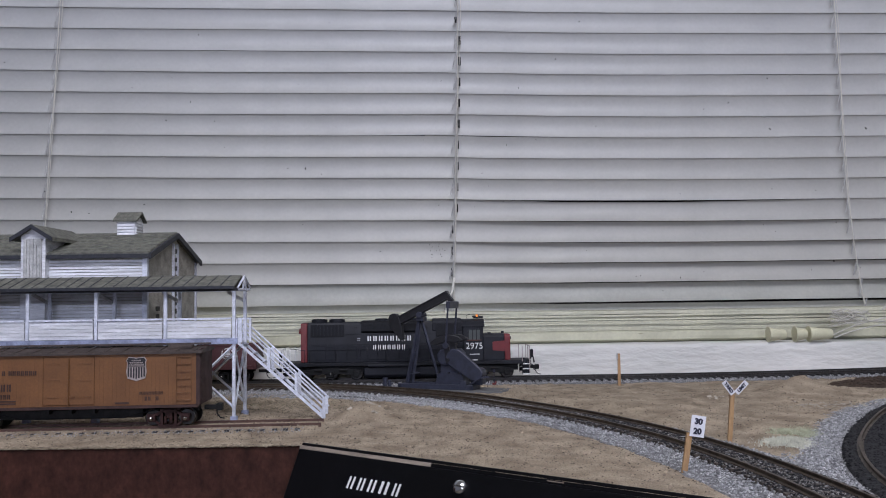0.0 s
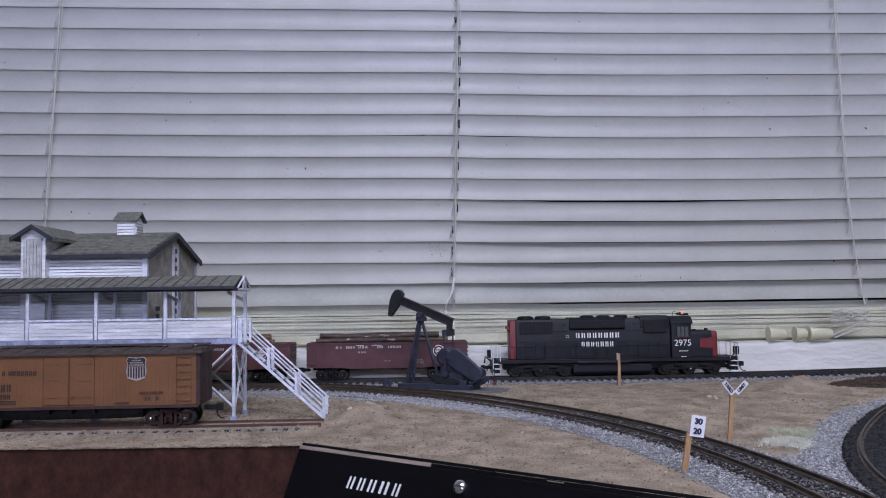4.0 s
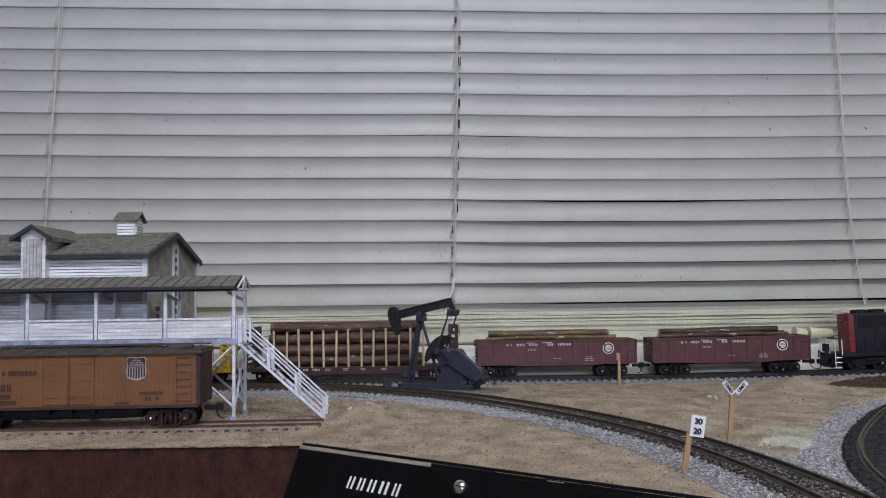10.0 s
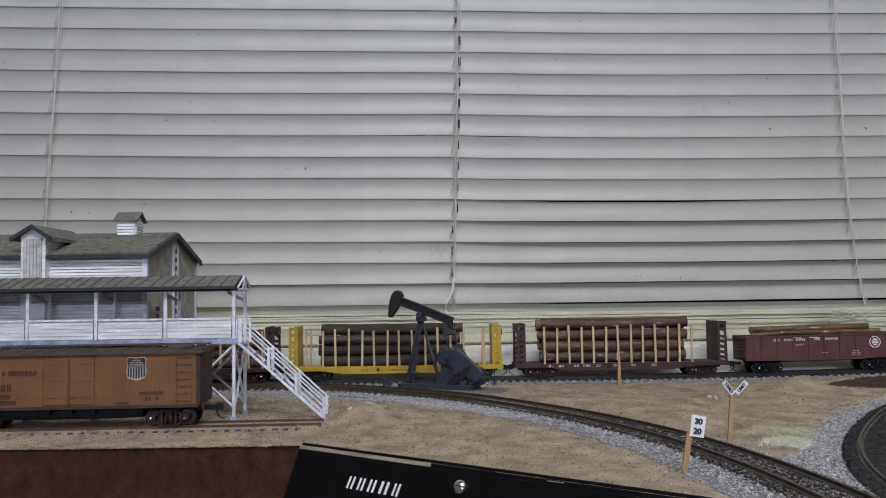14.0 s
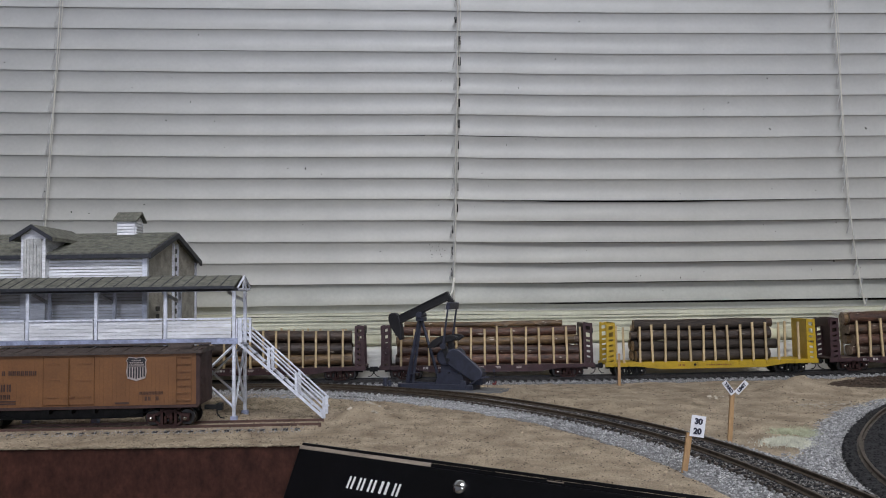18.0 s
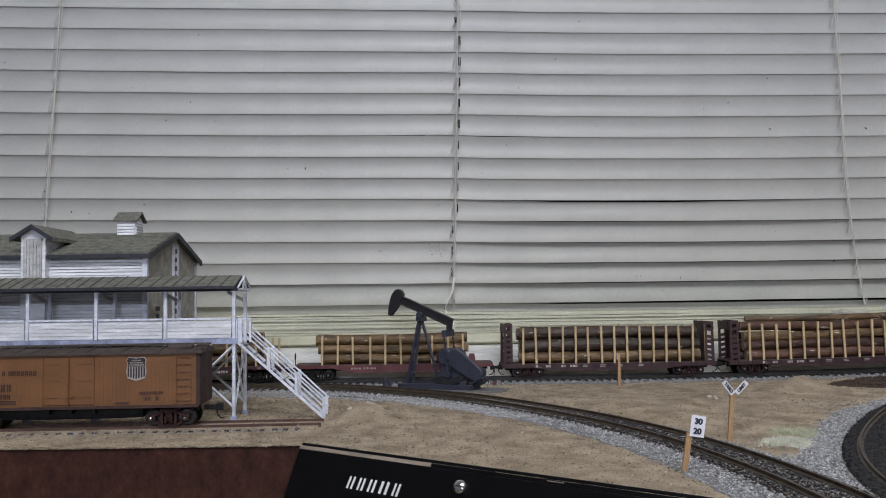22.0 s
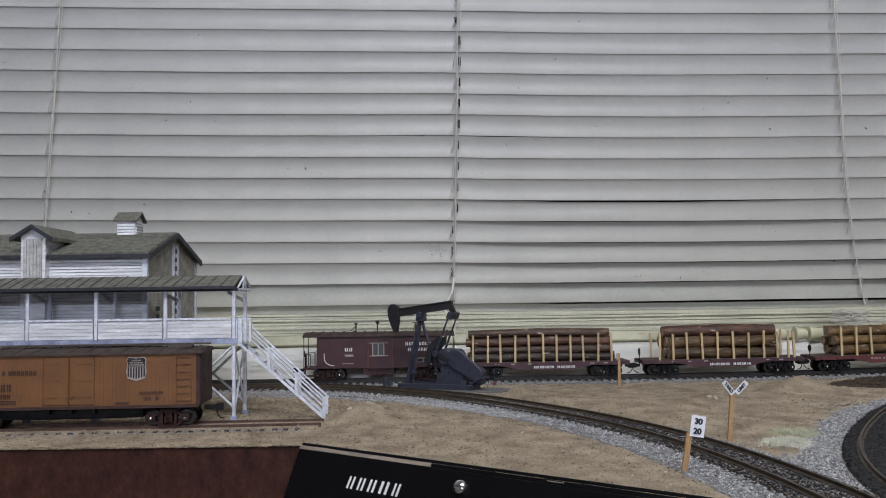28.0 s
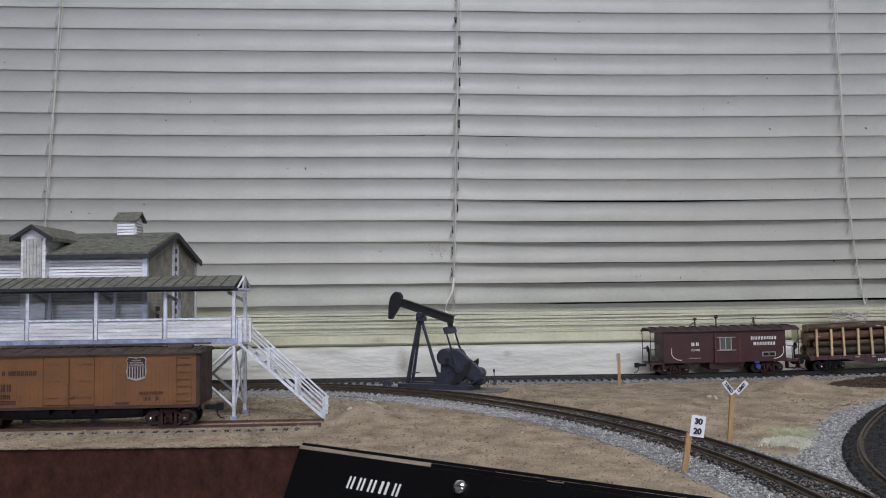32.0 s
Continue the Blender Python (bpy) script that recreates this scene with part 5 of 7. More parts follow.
    part("emblem_ring", Build().tube([(0.0458, y + 0.0002, 0.0252), (0.0458, y + 0.0001, 0.0252)], 0.0044, 28), M_GON, disc)
    part("emblem_core", Build().tube([(0.0458, y + 0.0001, 0.0252), (0.0458, y - 0.0001, 0.0252)], 0.0030, 24), M_WHITE, disc)
    b = Build()
    for i in range(3):
        b.span(0.0431, 0.0485, y - 0.0003, y, 0.0236 + i * 0.0013, 0.0241 + i * 0.0013)
    part("emblem_bars", b, M_GON, disc)
    for s in (-1, 1):
        WHEELSETS.extend(truck(w, s * (H - 0.0215), M_TRUCK))
        coupler(w, s * H, s)
    part("underframe", Build().span(-H + 0.004, H - 0.004, -0.003, 0.003, 0.0085, zb), M_TRUCK, w)
    return w


def bulkhead_flat(offset, seed, material, label, logs, dark=False, rows=4, ztop=0.049, nst=14, yellow=False, red_top=False, barks=(0, 2, 5, 0, 5, 1)):
    rng = random.Random(seed)
    w = rolling("bulkhead_flat_car", label, "flat car", offset)
    H, zd, zb = 0.0962, 0.0122, 0.0075
    part("deck", Build().span(-H, H, -0.0152, 0.0152, zd - 0.0012, zd), M_DECK if not yellow else M_YEL, w, bevel=0.0002)
    for s in (-1, 1):
        sill = part("side_sill", Build().prism([(-H, zd - 0.0004), (H, zd - 0.0004), (H, zb + 0.001), (H - 0.03, zb + 0.001), (H - 0.05, zb - 0.0018), (-H + 0.05, zb - 0.0018), (-H + 0.03, zb + 0.001), (-H, zb + 0.001)], s * 0.0153 - 0.0006, s * 0.0153 + 0.0006), material, w)
        for i in range(15):
            x = -H + 0.009 + i * (2 * H - 0.018) / 14
            part("stake_pocket", Build().box(x, s * 0.0162, zd - 0.0016, 0.0018, 0.0012, 0.0022), material, sill)
    for s in (-1, 1):
        x = s * (H - 0.0098)
        bh = part("bulkhead", Build().span(min(x, x + s * 0.0012), max(x, x + s * 0.0012), -0.0148, 0.0148, zd, 0.0480), material if yellow else M_BHD, w, "tall end bulkhead with pierced braces")
        for ys in (-0.0152, 0.0152):
            # side gusset with round-cornered holes, as a frame with rungs
            e0, e1 = x + s * 0.0012, x + s * 0.0072
            gm = material if yellow else M_BHD
            part("gusset_post", Build().span(min(x, e0 + s * 0.0009), max(x, e0 + s * 0.0009), ys - 0.0006, ys + 0.0006, zd - 0.002, 0.0480), gm, bh)
            part("gusset_post", Build().prism([(e1 - s * 0.0012, zd - 0.003), (e1 + s * 0.0014, zd - 0.003), (e1 + s * 0.0006, 0.0478), (e1 - s * 0.0014, 0.0478)], ys - 0.0006, ys + 0.0006), gm, bh)
            for z in (0.0472, 0.0415, 0.0352, 0.0308, 0.0262, 0.0214, 0.0168, 0.0125):
                tall = 0.0017 if z > 0.034 else 0.0020
                part("gusset_web", Build().prism([(e0, z - tall), (e0, z + tall * 0.5), (e1, z + tall * 0.5 - 0.0011), (e1, z - tall - 0.0011)], ys - 0.0005, ys + 0.0005), gm, bh)
        part("end_plate", Build().span(min(x + s * 0.007, x + s * 0.0085), max(x + s * 0.007, x + s * 0.0085), -0.0145, 0.0145, 0.0405, 0.0476), material if yellow else M_BHD, bh) if not yellow else None
        part("brake_wheel", Build().tube([(x + s * 0.009, -0.009, 0.041), (x + s * 0.0095, -0.009, 0.041)], 0.0028, 14), M_TRUCK, bh) if s > 0 else None
    xs = [logs[0] + 0.003 + (logs[1] - logs[0] - 0.001) * i / (nst - 1) + rng.uniform(-0.0005, 0.0005) for i in range(nst)]
    if yellow:
        xs = [-0.079] + xs + [0.079]
    stakes(w, xs, zd - 0.002, 0.0450, rng)
    log_load(w, logs[0], logs[1], zd + 0.0002, ztop, rows, rng, dark, barks=[M_BARKS[k] for k in barks])
    if red_top:
        log(w, logs[0] + 0.006, logs[1] - 0.012, 0.001, 0.0478, 0.0030, rng, M_BARKS[1])
    y = -0.0160
    if yellow:
        marks([0.0024, -0.0005, 0.0024], 0.0016, 0.0004, M_LRED, w, -0.028, y, 0.0090, label="red bars where a company name stands")
        marks([0.0016] * 11, 0.0012, 0.0005, M_LRED, w, 0.006, y, 0.0088)
        part("emblem", Build().tube([(-0.0155, y, 0.0092), (-0.0155, y - 0.0002, 0.0092)], 0.0012, 14), M_TRUCK, w)
    else:
        marks([0.0022, 0.0022, -0.003, 0.0020, 0.0020, -0.008, 0.0020, 0.0020, -0.003, 0.0018, 0.0018, 0.0018], 0.0019, 0.0005, M_WORN, w, -0.0615, y, 0.0099, label="worn pale bars where reporting marks stand")
        for x in (-0.022, -0.006, 0.010, 0.028):
            marks([0.0055], 0.0006, 0, M_GREYL, w, x, y, 0.0104)
            marks([0.0045], 0.0006, 0, M_GREYL, w, x, y, 0.0092)
    for s in (-1, 1):
        WHEELSETS.extend(truck(w, s * (H - 0.0235), M_TRUCK if yellow else M_TRUCKR))
        coupler(w, s * H, s)
    part("underframe", Build().span(-H + 0.004, H - 0.004, -0.003, 0.003, 0.006, zd - 0.001), M_TRUCK, w)
    return w


def log_flat(offset, seed, H, material, label, logs, nst, rows, ztop, zstake, style):
    rng = random.Random(seed)
    w = rolling("log_flat_car", label, "flat car", offset)
    zd, zb = 0.0140, 0.0105
    part("deck", Build().span(-H, H, -0.0152, 0.0152, zd - 0.0012, zd), M_DECK, w, bevel=0.0002)
    for s in (-1, 1):
        sill = part("side_sill", Build().prism([(-H, zd - 0.0004), (H, zd - 0.0004), (H, zb), (H - 0.034, zb), (H - 0.05, zb - 0.0038), (-H + 0.05, zb - 0.0038), (-H + 0.034, zb), (-H, zb)], s * 0.0153 - 0.0006, s * 0.0153 + 0.0006), material, w)
        for i in range(13):
            x = -H + 0.006 + i * (2 * H - 0.012) / 12
            part("stake_pocket", Build().box(x, s * 0.0162, zd - 0.0016, 0.0018, 0.0012, 0.0022), material, sill)
        part("end_sill", Build().span(min(s * H, s * (H - 0.0014)), max(s * H, s * (H - 0.0014)), -0.0152, 0.0152, zb, zd - 0.0012), material, w)
    xs = [logs[0] + 0.004 + (logs[1] - logs[0] - 0.006) * i / (nst - 1) + rng.uniform(-0.0008, 0.0008) for i in range(nst)]
    if style == "spaced":
        xs += [logs[1] + 0.007, logs[1] + 0.0125, logs[0] - 0.008]
    stakes(w, xs, zd - 0.002, zstake, rng)
    log_load(w, logs[0], logs[1], zd + 0.0002, ztop, rows, rng, style == "dark", barks=[M_BARKS[k] for k in ((1, 3, 4, 3) if style == "red" else (0, 5, 1, 5, 2))])
    y = -0.0160
    if style == "red":
        part("stake_bracket", Build().prism([(H - 0.0225, zd), (H - 0.0150, zd), (H - 0.0163, zd + 0.0082), (H - 0.0208, zd + 0.0082)], -0.0146, -0.0126), material, w, "dark red cast end bracket", bevel=0.0003)
        marks([0.0017] * 4 + [-0.001] + [0.0017] * 5, 0.0016, 0.0006, M_GREYL, w, -0.028, y, 0.0105, label="faded bars where reporting marks stand")
    else:
        marks([0.0026] + [0.0017] * 7 + [-0.002] + [0.0026] + [0.0017] * 6, 0.0022, 0.0005, M_WHITE, w, 0.004, y, 0.0092, label="white bars where a company name stands")
        for x in (-0.045, -0.031, -0.016, 0.04, 0.052):
            marks([0.0035], 0.0008, 0, M_GREYL, w, x, y, 0.0122)
    for s in (-1, 1):
        WHEELSETS.extend(truck(w, s * (H - 0.020), M_TRUCK))
        coupler(w, s * H, s)
    part("brake_wheel", Build().tube([(-H - 0.0003, -0.006, 0.021), (-H - 0.0009, -0.006, 0.021)], 0.0032, 14).tube([(-H - 0.0006, -0.006, 0.010), (-H - 0.0006, -0.006, 0.021)], 0.0004, 5), M_TRUCK, w)
    part("underframe", Build().span(-H + 0.004, H - 0.004, -0.003, 0.003, 0.0075, zd - 0.001), M_TRUCK, w)
    return w


def caboose(offset):
    w = rolling("caboose", "dark maroon bay-window caboose with end platforms", "caboose", offset)
    B0, B1 = -0.0543, 0.0560
    zs, ze, zr = 0.0106, 0.0380, 0.0422
    body = part("body", Build().prism_x([(-0.0155, zs), (-0.0155, ze), (-0.008, zr - 0.0012), (0.008, zr - 0.0012), (0.0155, ze), (0.0155, zs)], B0, B1), M_CAB, w, bevel=0.0002)
    part("roof", Build().prism_x([(-0.0172, ze + 0.0002), (-0.0172, ze + 0.0014), (-0.0085, zr), (0.0085, zr), (0.0172, ze + 0.0014), (0.0172, ze + 0.0002), (0.008, zr - 0.0014), (-0.008, zr - 0.0014)], -0.0668, 0.0685), M_CABROOF, w, bevel=0.0003)
    for i in range(14):
        x = -0.060 + i * 0.0094
        part("roof_rib", Build().prism_x([(-0.0173, ze + 0.0013), (-0.0173, ze + 0.0022), (-0.0085, zr + 0.0008), (0.0085, zr + 0.0008), (0.0173, ze + 0.0022), (0.0173, ze + 0.0013), (0.0085, zr), (-0.0085, zr)], x - 0.0005, x + 0.0005), M_CABROOF, w)
    bay = part("bay", Build().span(-0.0085, 0.0135, -0.0182, 0.0182, zs - 0.0005, ze - 0.002), M_CAB, w, bevel=0.0003)
    for x in (-0.0086, 0.0136):
        part("orange_edge", Build().span(x - 0.0006, x + 0.0006, -0.0185, -0.0178, zs, ze - 0.002), M_ORANGE, bay)
    win = part("window", Build().span(-0.0042, 0.0056, -0.0185, -0.018, 0.0222, 0.0325), M_GLASS, bay)
    fr = Build()
    for x in (-0.0044, 0.0006, 0.0056):
        fr.span(x - 0.0004, x + 0.0004, -0.0188, -0.0183, 0.0218, 0.0328)
    fr.span(-0.0048, 0.006, -0.0188, -0.0183, 0.0325, 0.0331).span(-0.0048, 0.006, -0.0188, -0.0183, 0.0216, 0.0222)
    part("frame", fr, M_GREYL, win)
    part("drip_strip", Build().span(-0.0072, 0.0095, -0.0192, -0.0182, 0.0326, 0.0332), M_GREYL, bay)
    part("drip_strip", Build().span(-0.0072, 0.0095, -0.0192, -0.0182, 0.0212, 0.0218), M_GREYL, bay)
    part("tool_box", Build().span(-0.013, 0.0145, -0.014, 0.014, 0.0045, zs), M_CAB, w, bevel=0.0003)
    y = -0.0157
    marks([0.0031, 0.0029], 0.0032, 0.0009, M_WHITE, w, -0.0260, y, 0.0272, label="white bars where initials stand")
    marks([0.0017] * 4, 0.0018, 0.0003, M_WORN, w, -0.0256, y, 0.0220)
    marks([0.0105], 0.0005, 0, M_GREYL, w, -0.0265, y, 0.0148)
    marks([0.0028] + [0.0023] * 7, 0.0029, 0.0006, M_WHITE, w, 0.0360, y, 0.0317, label="white bars where a company name stands")
    marks([0.0028] + [0.0022] * 6, 0.0029, 0.0006, M_WHITE, w, 0.0365, y, 0.0267)
    v = part("vent", Build().span(0.0345, 0.0465, y - 0.0002, y + 0.0004, 0.0152, 0.0192), M_GREYL, w)
    for i in range(2):
        part("vent_opening", Build().span(0.0352 + i * 0.0055, 0.0400 + i * 0.0055, y - 0.0005, y - 0.0002, 0.0158, 0.0186), M_DWIN, v)
    for x0, s in ((-0.0475, 1), (0.0535, -1)):
        pts = [(x0, y - 0.0006, 0.024), (x0, y - 0.0006, 0.0185), (x0 + s * 0.002, y - 0.0006, 0.0155), (x0 + s * 0.005, y - 0.0006, 0.0137), (x0 + s * 0.009, y - 0.0006, 0.0132)]
        part("grab_iron", Build().tube(pts, 0.00035, 5), M_WHITE, w, "white curved grab iron", smooth=True)
    # platforms, steps and railings at the ends
    for s, xb, xe in ((-1, B0, -0.0668), (1, B1, 0.0690)):
        x0, x1 = min(xb, xe), max(xb, xe)
        pf = part("end_platform", Build().span(x0, x1, -0.015, 0.015, 0.0098, 0.0112), M_CAB, w)
        part("step", Build().span(x0 + 0.0012, x1 - 0.0008, -0.0158, -0.009, 0.0038, 0.0046).span(x0 + 0.0012, x0 + 0.002, -0.0158, -0.009, 0.004, 0.011).span(x1 - 0.0016, x1 - 0.0008, -0.0158, -0.009, 0.004, 0.011), M_CAB, pf)
        b = Build()
        for yy in (-0.0145, 0.0145):
            b.tube([(xe - s * 0.001, yy, 0.0112), (xe - s * 0.001, yy, ze + 0.0006)], 0.0004, 5)
            b.tube([(xe - s * 0.007, yy, 0.0112), (xe - s * 0.007, yy, 0.023)], 0.0004, 5)
            b.tube([(xe - s * 0.001, yy, 0.023), (xe - s * 0.007, yy, 0.0232)], 0.0004, 5)
        b.tube([(xe - s * 0.001, -0.0145, 0.023), (xe - s * 0.001, 0.0145, 0.023)], 0.0004, 5)
        part("railing", b, M_CABROOF, pf, "thin dark end railing", smooth=True)
        part("brake_stand", Build().tube([(xe - s * 0.0015, -0.006, 0.0112), (xe - s * 0.0015, -0.006, 0.0235)], 0.0009, 6).tube([(xe, -0.006, 0.0235), (xe - s * 0.0008, -0.006, 0.0235)], 0.003, 14), M_TRUCK, pf)
        coupler(w, s * 0.0675, s)
    for x, h, t in ((-0.0205, 0.0072, 0), (-0.001, 0.0082, 1), (0.0335, 0.0078, 2)):
        b = Build().tube([(x, 0, zr), (x, 0, zr + h)], 0.0006, 6)
        if t == 0:
            b.tube([(x - 0.005, 0, zr + 0.001), (x, 0, zr + h * 0.7)], 0.0004, 5).box(x, 0, zr + h, 0.0026, 0.0026, 0.0022)
        if t == 1:
            b.tube([(x, 0, zr + h - 0.001), (x, 0, zr + h + 0.0005), (x, 0, zr + h + 0.002)], 0.002, 10, radii=[0.0011, 0.0021, 0.0012])
        if t == 2:
            b.tube([(x - 0.002, 0, zr), (x, 0, zr + h)], 0.0003, 5).tube([(x + 0.002, 0, zr), (x, 0, zr + h)], 0.0003, 5).tube([(x - 0.0025, 0, zr + h), (x + 0.0025, 0, zr + h)], 0.0004, 5)
        part(("antenna", "smoke_jack", "antenna")[t], b, M_CABROOF, w, smooth=True)
    part("generator_cap", Build().tube([(0.0305, -0.0146, 0.0062), (0.0305, -0.0162, 0.0062)], 0.0021, 20), M_BLUE, w, "blue round cap on the truck", smooth=True)
    part("valve_box", Build().span(0.0275, 0.0315, -0.0155, -0.012, 0.0092, 0.0112), M_BLUE, w)
    for x in (-0.044, 0.041):
        WHEELSETS.extend(truck(w, x, M_TRUCKR))


def locomotive(offset):
    w = rolling("locomotive", "dark grey six-axle diesel locomotive with scarlet ends", "locomotive", offset, "")
    zw = 0.0158
    R, N = -0.0945, 0.0934
    body = part("long_hood", Build().prism_x([(-0.0108, zw), (-0.0108, 0.0480), (-0.0092, 0.0512), (0.0092, 0.0512), (0.0108, 0.0480), (0.0108, zw)], R + 0.0058, 0.0508), M_LOCO, w, bevel=0.0004)
    tail = part("hood_end", Build().prism_x([(-0.0108, zw), (-0.0108, 0.0480), (-0.0092, 0.0508), (0.0092, 0.0508), (0.0108, 0.0480), (0.0108, zw)], R, R + 0.0058), M_LRED, w, "scarlet hood end", bevel=0.0006)
    part("tail_light", Build().tube([(R, 0, 0.0445), (R - 0.0026, 0, 0.0445)], 0.0016, 12).tube([(R, -0.0075, 0.043), (R - 0.0018, -0.0075, 0.043)], 0.0018, 10), M_LRED, tail, smooth=True)
    # flared radiator and dynamic brake bulges
    part("radiator_grille", Build().span(R + 0.009, R + 0.039, -0.0113, -0.0106, 0.0385, 0.0492), M_LOCOD, body)
    part("radiator_grille", Build().span(R + 0.009, R + 0.039, 0.0106, 0.0113, 0.0385, 0.0492), M_LOCOD, body)
    for s in (-1, 1):
        part("dynamic_brake", Build().prism_x([(s * 0.0104, 0.041), (s * 0.0128, 0.0432), (s * 0.0128, 0.050), (s * 0.0098, 0.0524), (s * 0.006, 0.0524)], R + 0.054, R + 0.104), M_LOCOD, body, bevel=0.0003)
        part("intake_box", Build().span(R + 0.121, R + 0.141, s * 0.0112 - 0.0012, s * 0.0112 + 0.0012, 0.0385, 0.0495), M_LOCOD, body, bevel=0.0003)
    part("blower_duct", Build().prism_x([(-0.0112, 0.0425), (-0.0112, 0.0505), (-0.0088, 0.0535), (0.0088, 0.0535), (0.0112, 0.0505), (0.0112, 0.0425)], R + 0.118, R + 0.144), M_LOCO, body, bevel=0.0005)
    for x in (0.0155, 0.0315, 0.068, 0.083, 0.099):
        fan = part("roof_fan", Build().tube([(R + x + (0 if x < 0.05 else 0.004), 0, 0.0508), (R + x + (0 if x < 0.05 else 0.004), 0, 0.0539)], 0.0072 if x < 0.05 else 0.0062, 20), M_LOCO, w, bevel=0.0004)
        part("fan_grid", Build().tube([(R + x + (0 if x < 0.05 else 0.004), 0, 0.0539), (R + x + (0 if x < 0.05 else 0.004), 0, 0.0542)], 0.0055 if x < 0.05 else 0.0047, 20), M_LOCOD, fan)
    # hood doors and latches
    for i in range(14):
        x = R + 0.0135 + i * 0.0093
        part("hood_door", Build().span(x, x + 0.0086, -0.0113, -0.0107, zw + 0.002, 0.0305), M_LOCO, body, bevel=0.0002)
        part("hood_door", Build().span(x, x + 0.0086, 0.0107, 0.0113, zw + 0.002, 0.0305), M_LOCO, body, bevel=0.0002)
    # louvres, seams and latches on the hood
    for i in range(9):
        x = R + 0.0105 + i * 0.0032
        part("grille_slat", Build().span(x, x + 0.0012, -0.0117, -0.0112, 0.0392, 0.0485), M_LOCO, body)
    part("hood_seam", Build().span(R + 0.006, 0.0505, -0.0110, -0.0107, 0.0312, 0.0316), M_LOCOD, body)
    part("hood_seam", Build().span(R + 0.040, 0.0505, -0.0110, -0.0107, 0.0404, 0.0407), M_LOCOD, body)
    for i in range(13):
        x = R + 0.0225 + i * 0.0093
        part("door_latch", Build().span(x - 0.0004, x + 0.0003, -0.0118, -0.0112, 0.0222, 0.0240), M_LOCOD, body)
        part("hinge", Build().span(x + 0.0007, x + 0.0012, -0.0117, -0.0112, 0.0268, 0.0288), M_LOCOD, body)
    for x in (R + 0.048, R + 0.07, R + 0.112):
        part("lift_ring", Build().tube([(x, -0.0112, 0.0470), (x + 0.0012, -0.0118, 0.0462), (x + 0.0024, -0.0112, 0.0470)], 0.0003, 5), M_LOCOD, body)
    # cab and nose
    c0, c1 = 0.0508, 0.0688
    cab = part("cab", Build().prism_x([(-0.0148, zw), (-0.0148, 0.0468), (-0.0122, 0.0502), (-0.006, 0.0520), (0.006, 0.0520), (0.0122, 0.0502), (0.0148, 0.0468), (0.0148, zw)], c0, c1), M_LOCO, w, bevel=0.0004)
    part("cab_roof", Build().prism_x([(-0.0156, 0.0458), (-0.0156, 0.0474), (-0.0124, 0.0510), (-0.006, 0.0528), (0.006, 0.0528), (0.0124, 0.0510), (0.0156, 0.0474), (0.0156, 0.0458)], c0 - 0.0008, c1 + 0.0012), M_LOCO, cab, bevel=0.0003)
    for s in (-1, 1):
        win = part("cab_window", Build().span(0.0556, 0.0662, s * 0.0149 - 0.0003, s * 0.0149 + 0.0003, 0.0345, 0.0436), M_GLASS, cab)
        b = Build()
        for x in (0.0556, 0.0592, 0.0627, 0.0662):
            b.span(x - 0.0004, x + 0.0004, s * 0.0151 - 0.0004, s * 0.0151 + 0.0004, 0.0342, 0.0438)
        part("window_frame", b.span(0.0552, 0.0666, s * 0.0151 - 0.0004, s * 0.0151 + 0.0004, 0.0434, 0.044), M_LOCO, win)
        part("arm_rest", Build().span(0.0545, 0.067, s * 0.0154 - 0.0006, s * 0.0154 + 0.0006, 0.0337, 0.0344), M_ORANGE, cab)
    for yy in (-0.0095, -0.0035, 0.0035, 0.0095):
        part("windscreen", Build().span(c1 - 0.0002, c1 + 0.0004, yy - 0.0024, yy + 0.0024, 0.0400, 0.0462), M_GLASS, cab)
    nose = part("nose", Build().prism_x([(-0.0112, zw), (-0.0112, 0.0365), (-0.0092, 0.0392), (0.0092, 0.0392), (0.0112, 0.0365), (0.0112, zw)], c1, N - 0.0052), M_LOCO, w, bevel=0.0005)
    nf = part("nose_front", Build().prism_x([(-0.0112, zw), (-0.0112, 0.0362), (-0.0092, 0.0390), (0.0092, 0.0390), (0.0112, 0.0362), (0.0112, zw)], N - 0.0052, N), M_LRED, w, "scarlet nose", bevel=0.0007)
    part("red_wing", Build().prism([(c1 + 0.0085, 0.0245), (N - 0.0046, 0.0235), (N - 0.0046, 0.0332), (c1 + 0.0085, 0.0322)], -0.0115, -0.0109), M_LRED, nose)
    part("red_wing", Build().prism([(c1 + 0.0042, 0.0232), (N - 0.0046, 0.0205), (N - 0.0046, 0.0345), (c1 + 0.0042, 0.0325)], 0.0109, 0.0115), M_LRED, nose)
    part("headlight", Build().box(N + 0.0006, 0, 0.035, 0.0016, 0.006, 0.0026), M_LOCOD, nf)
    part("nose_fitting", Build().box(N - 0.006, 0.002, 0.0402, 0.0025, 0.003, 0.0018).box(c1 + 0.006, -0.003, 0.0398, 0.003, 0.002, 0.0014), M_LOCOD, nose)
    # beacon and horn on the cab
    rb = part("roof_rack", Build().tube([(0.0548, -0.006, 0.0526), (0.0548, -0.006, 0.0562), (0.0575, -0.006, 0.0569)], 0.0003, 5).box(0.0655, 0, 0.0542, 0.0085, 0.0085, 0.0018), M_LOCOD, cab)
    part("beacon", Build().tube([(0.0638, -0.004, 0.0546), (0.0638, -0.004, 0.0566), (0.0638, -0.004, 0.0568)], 0.0009, 10, radii=[0.0009, 0.0009, 0.0004]), M_AMBER, cab, "lit amber roof beacon", smooth=True)
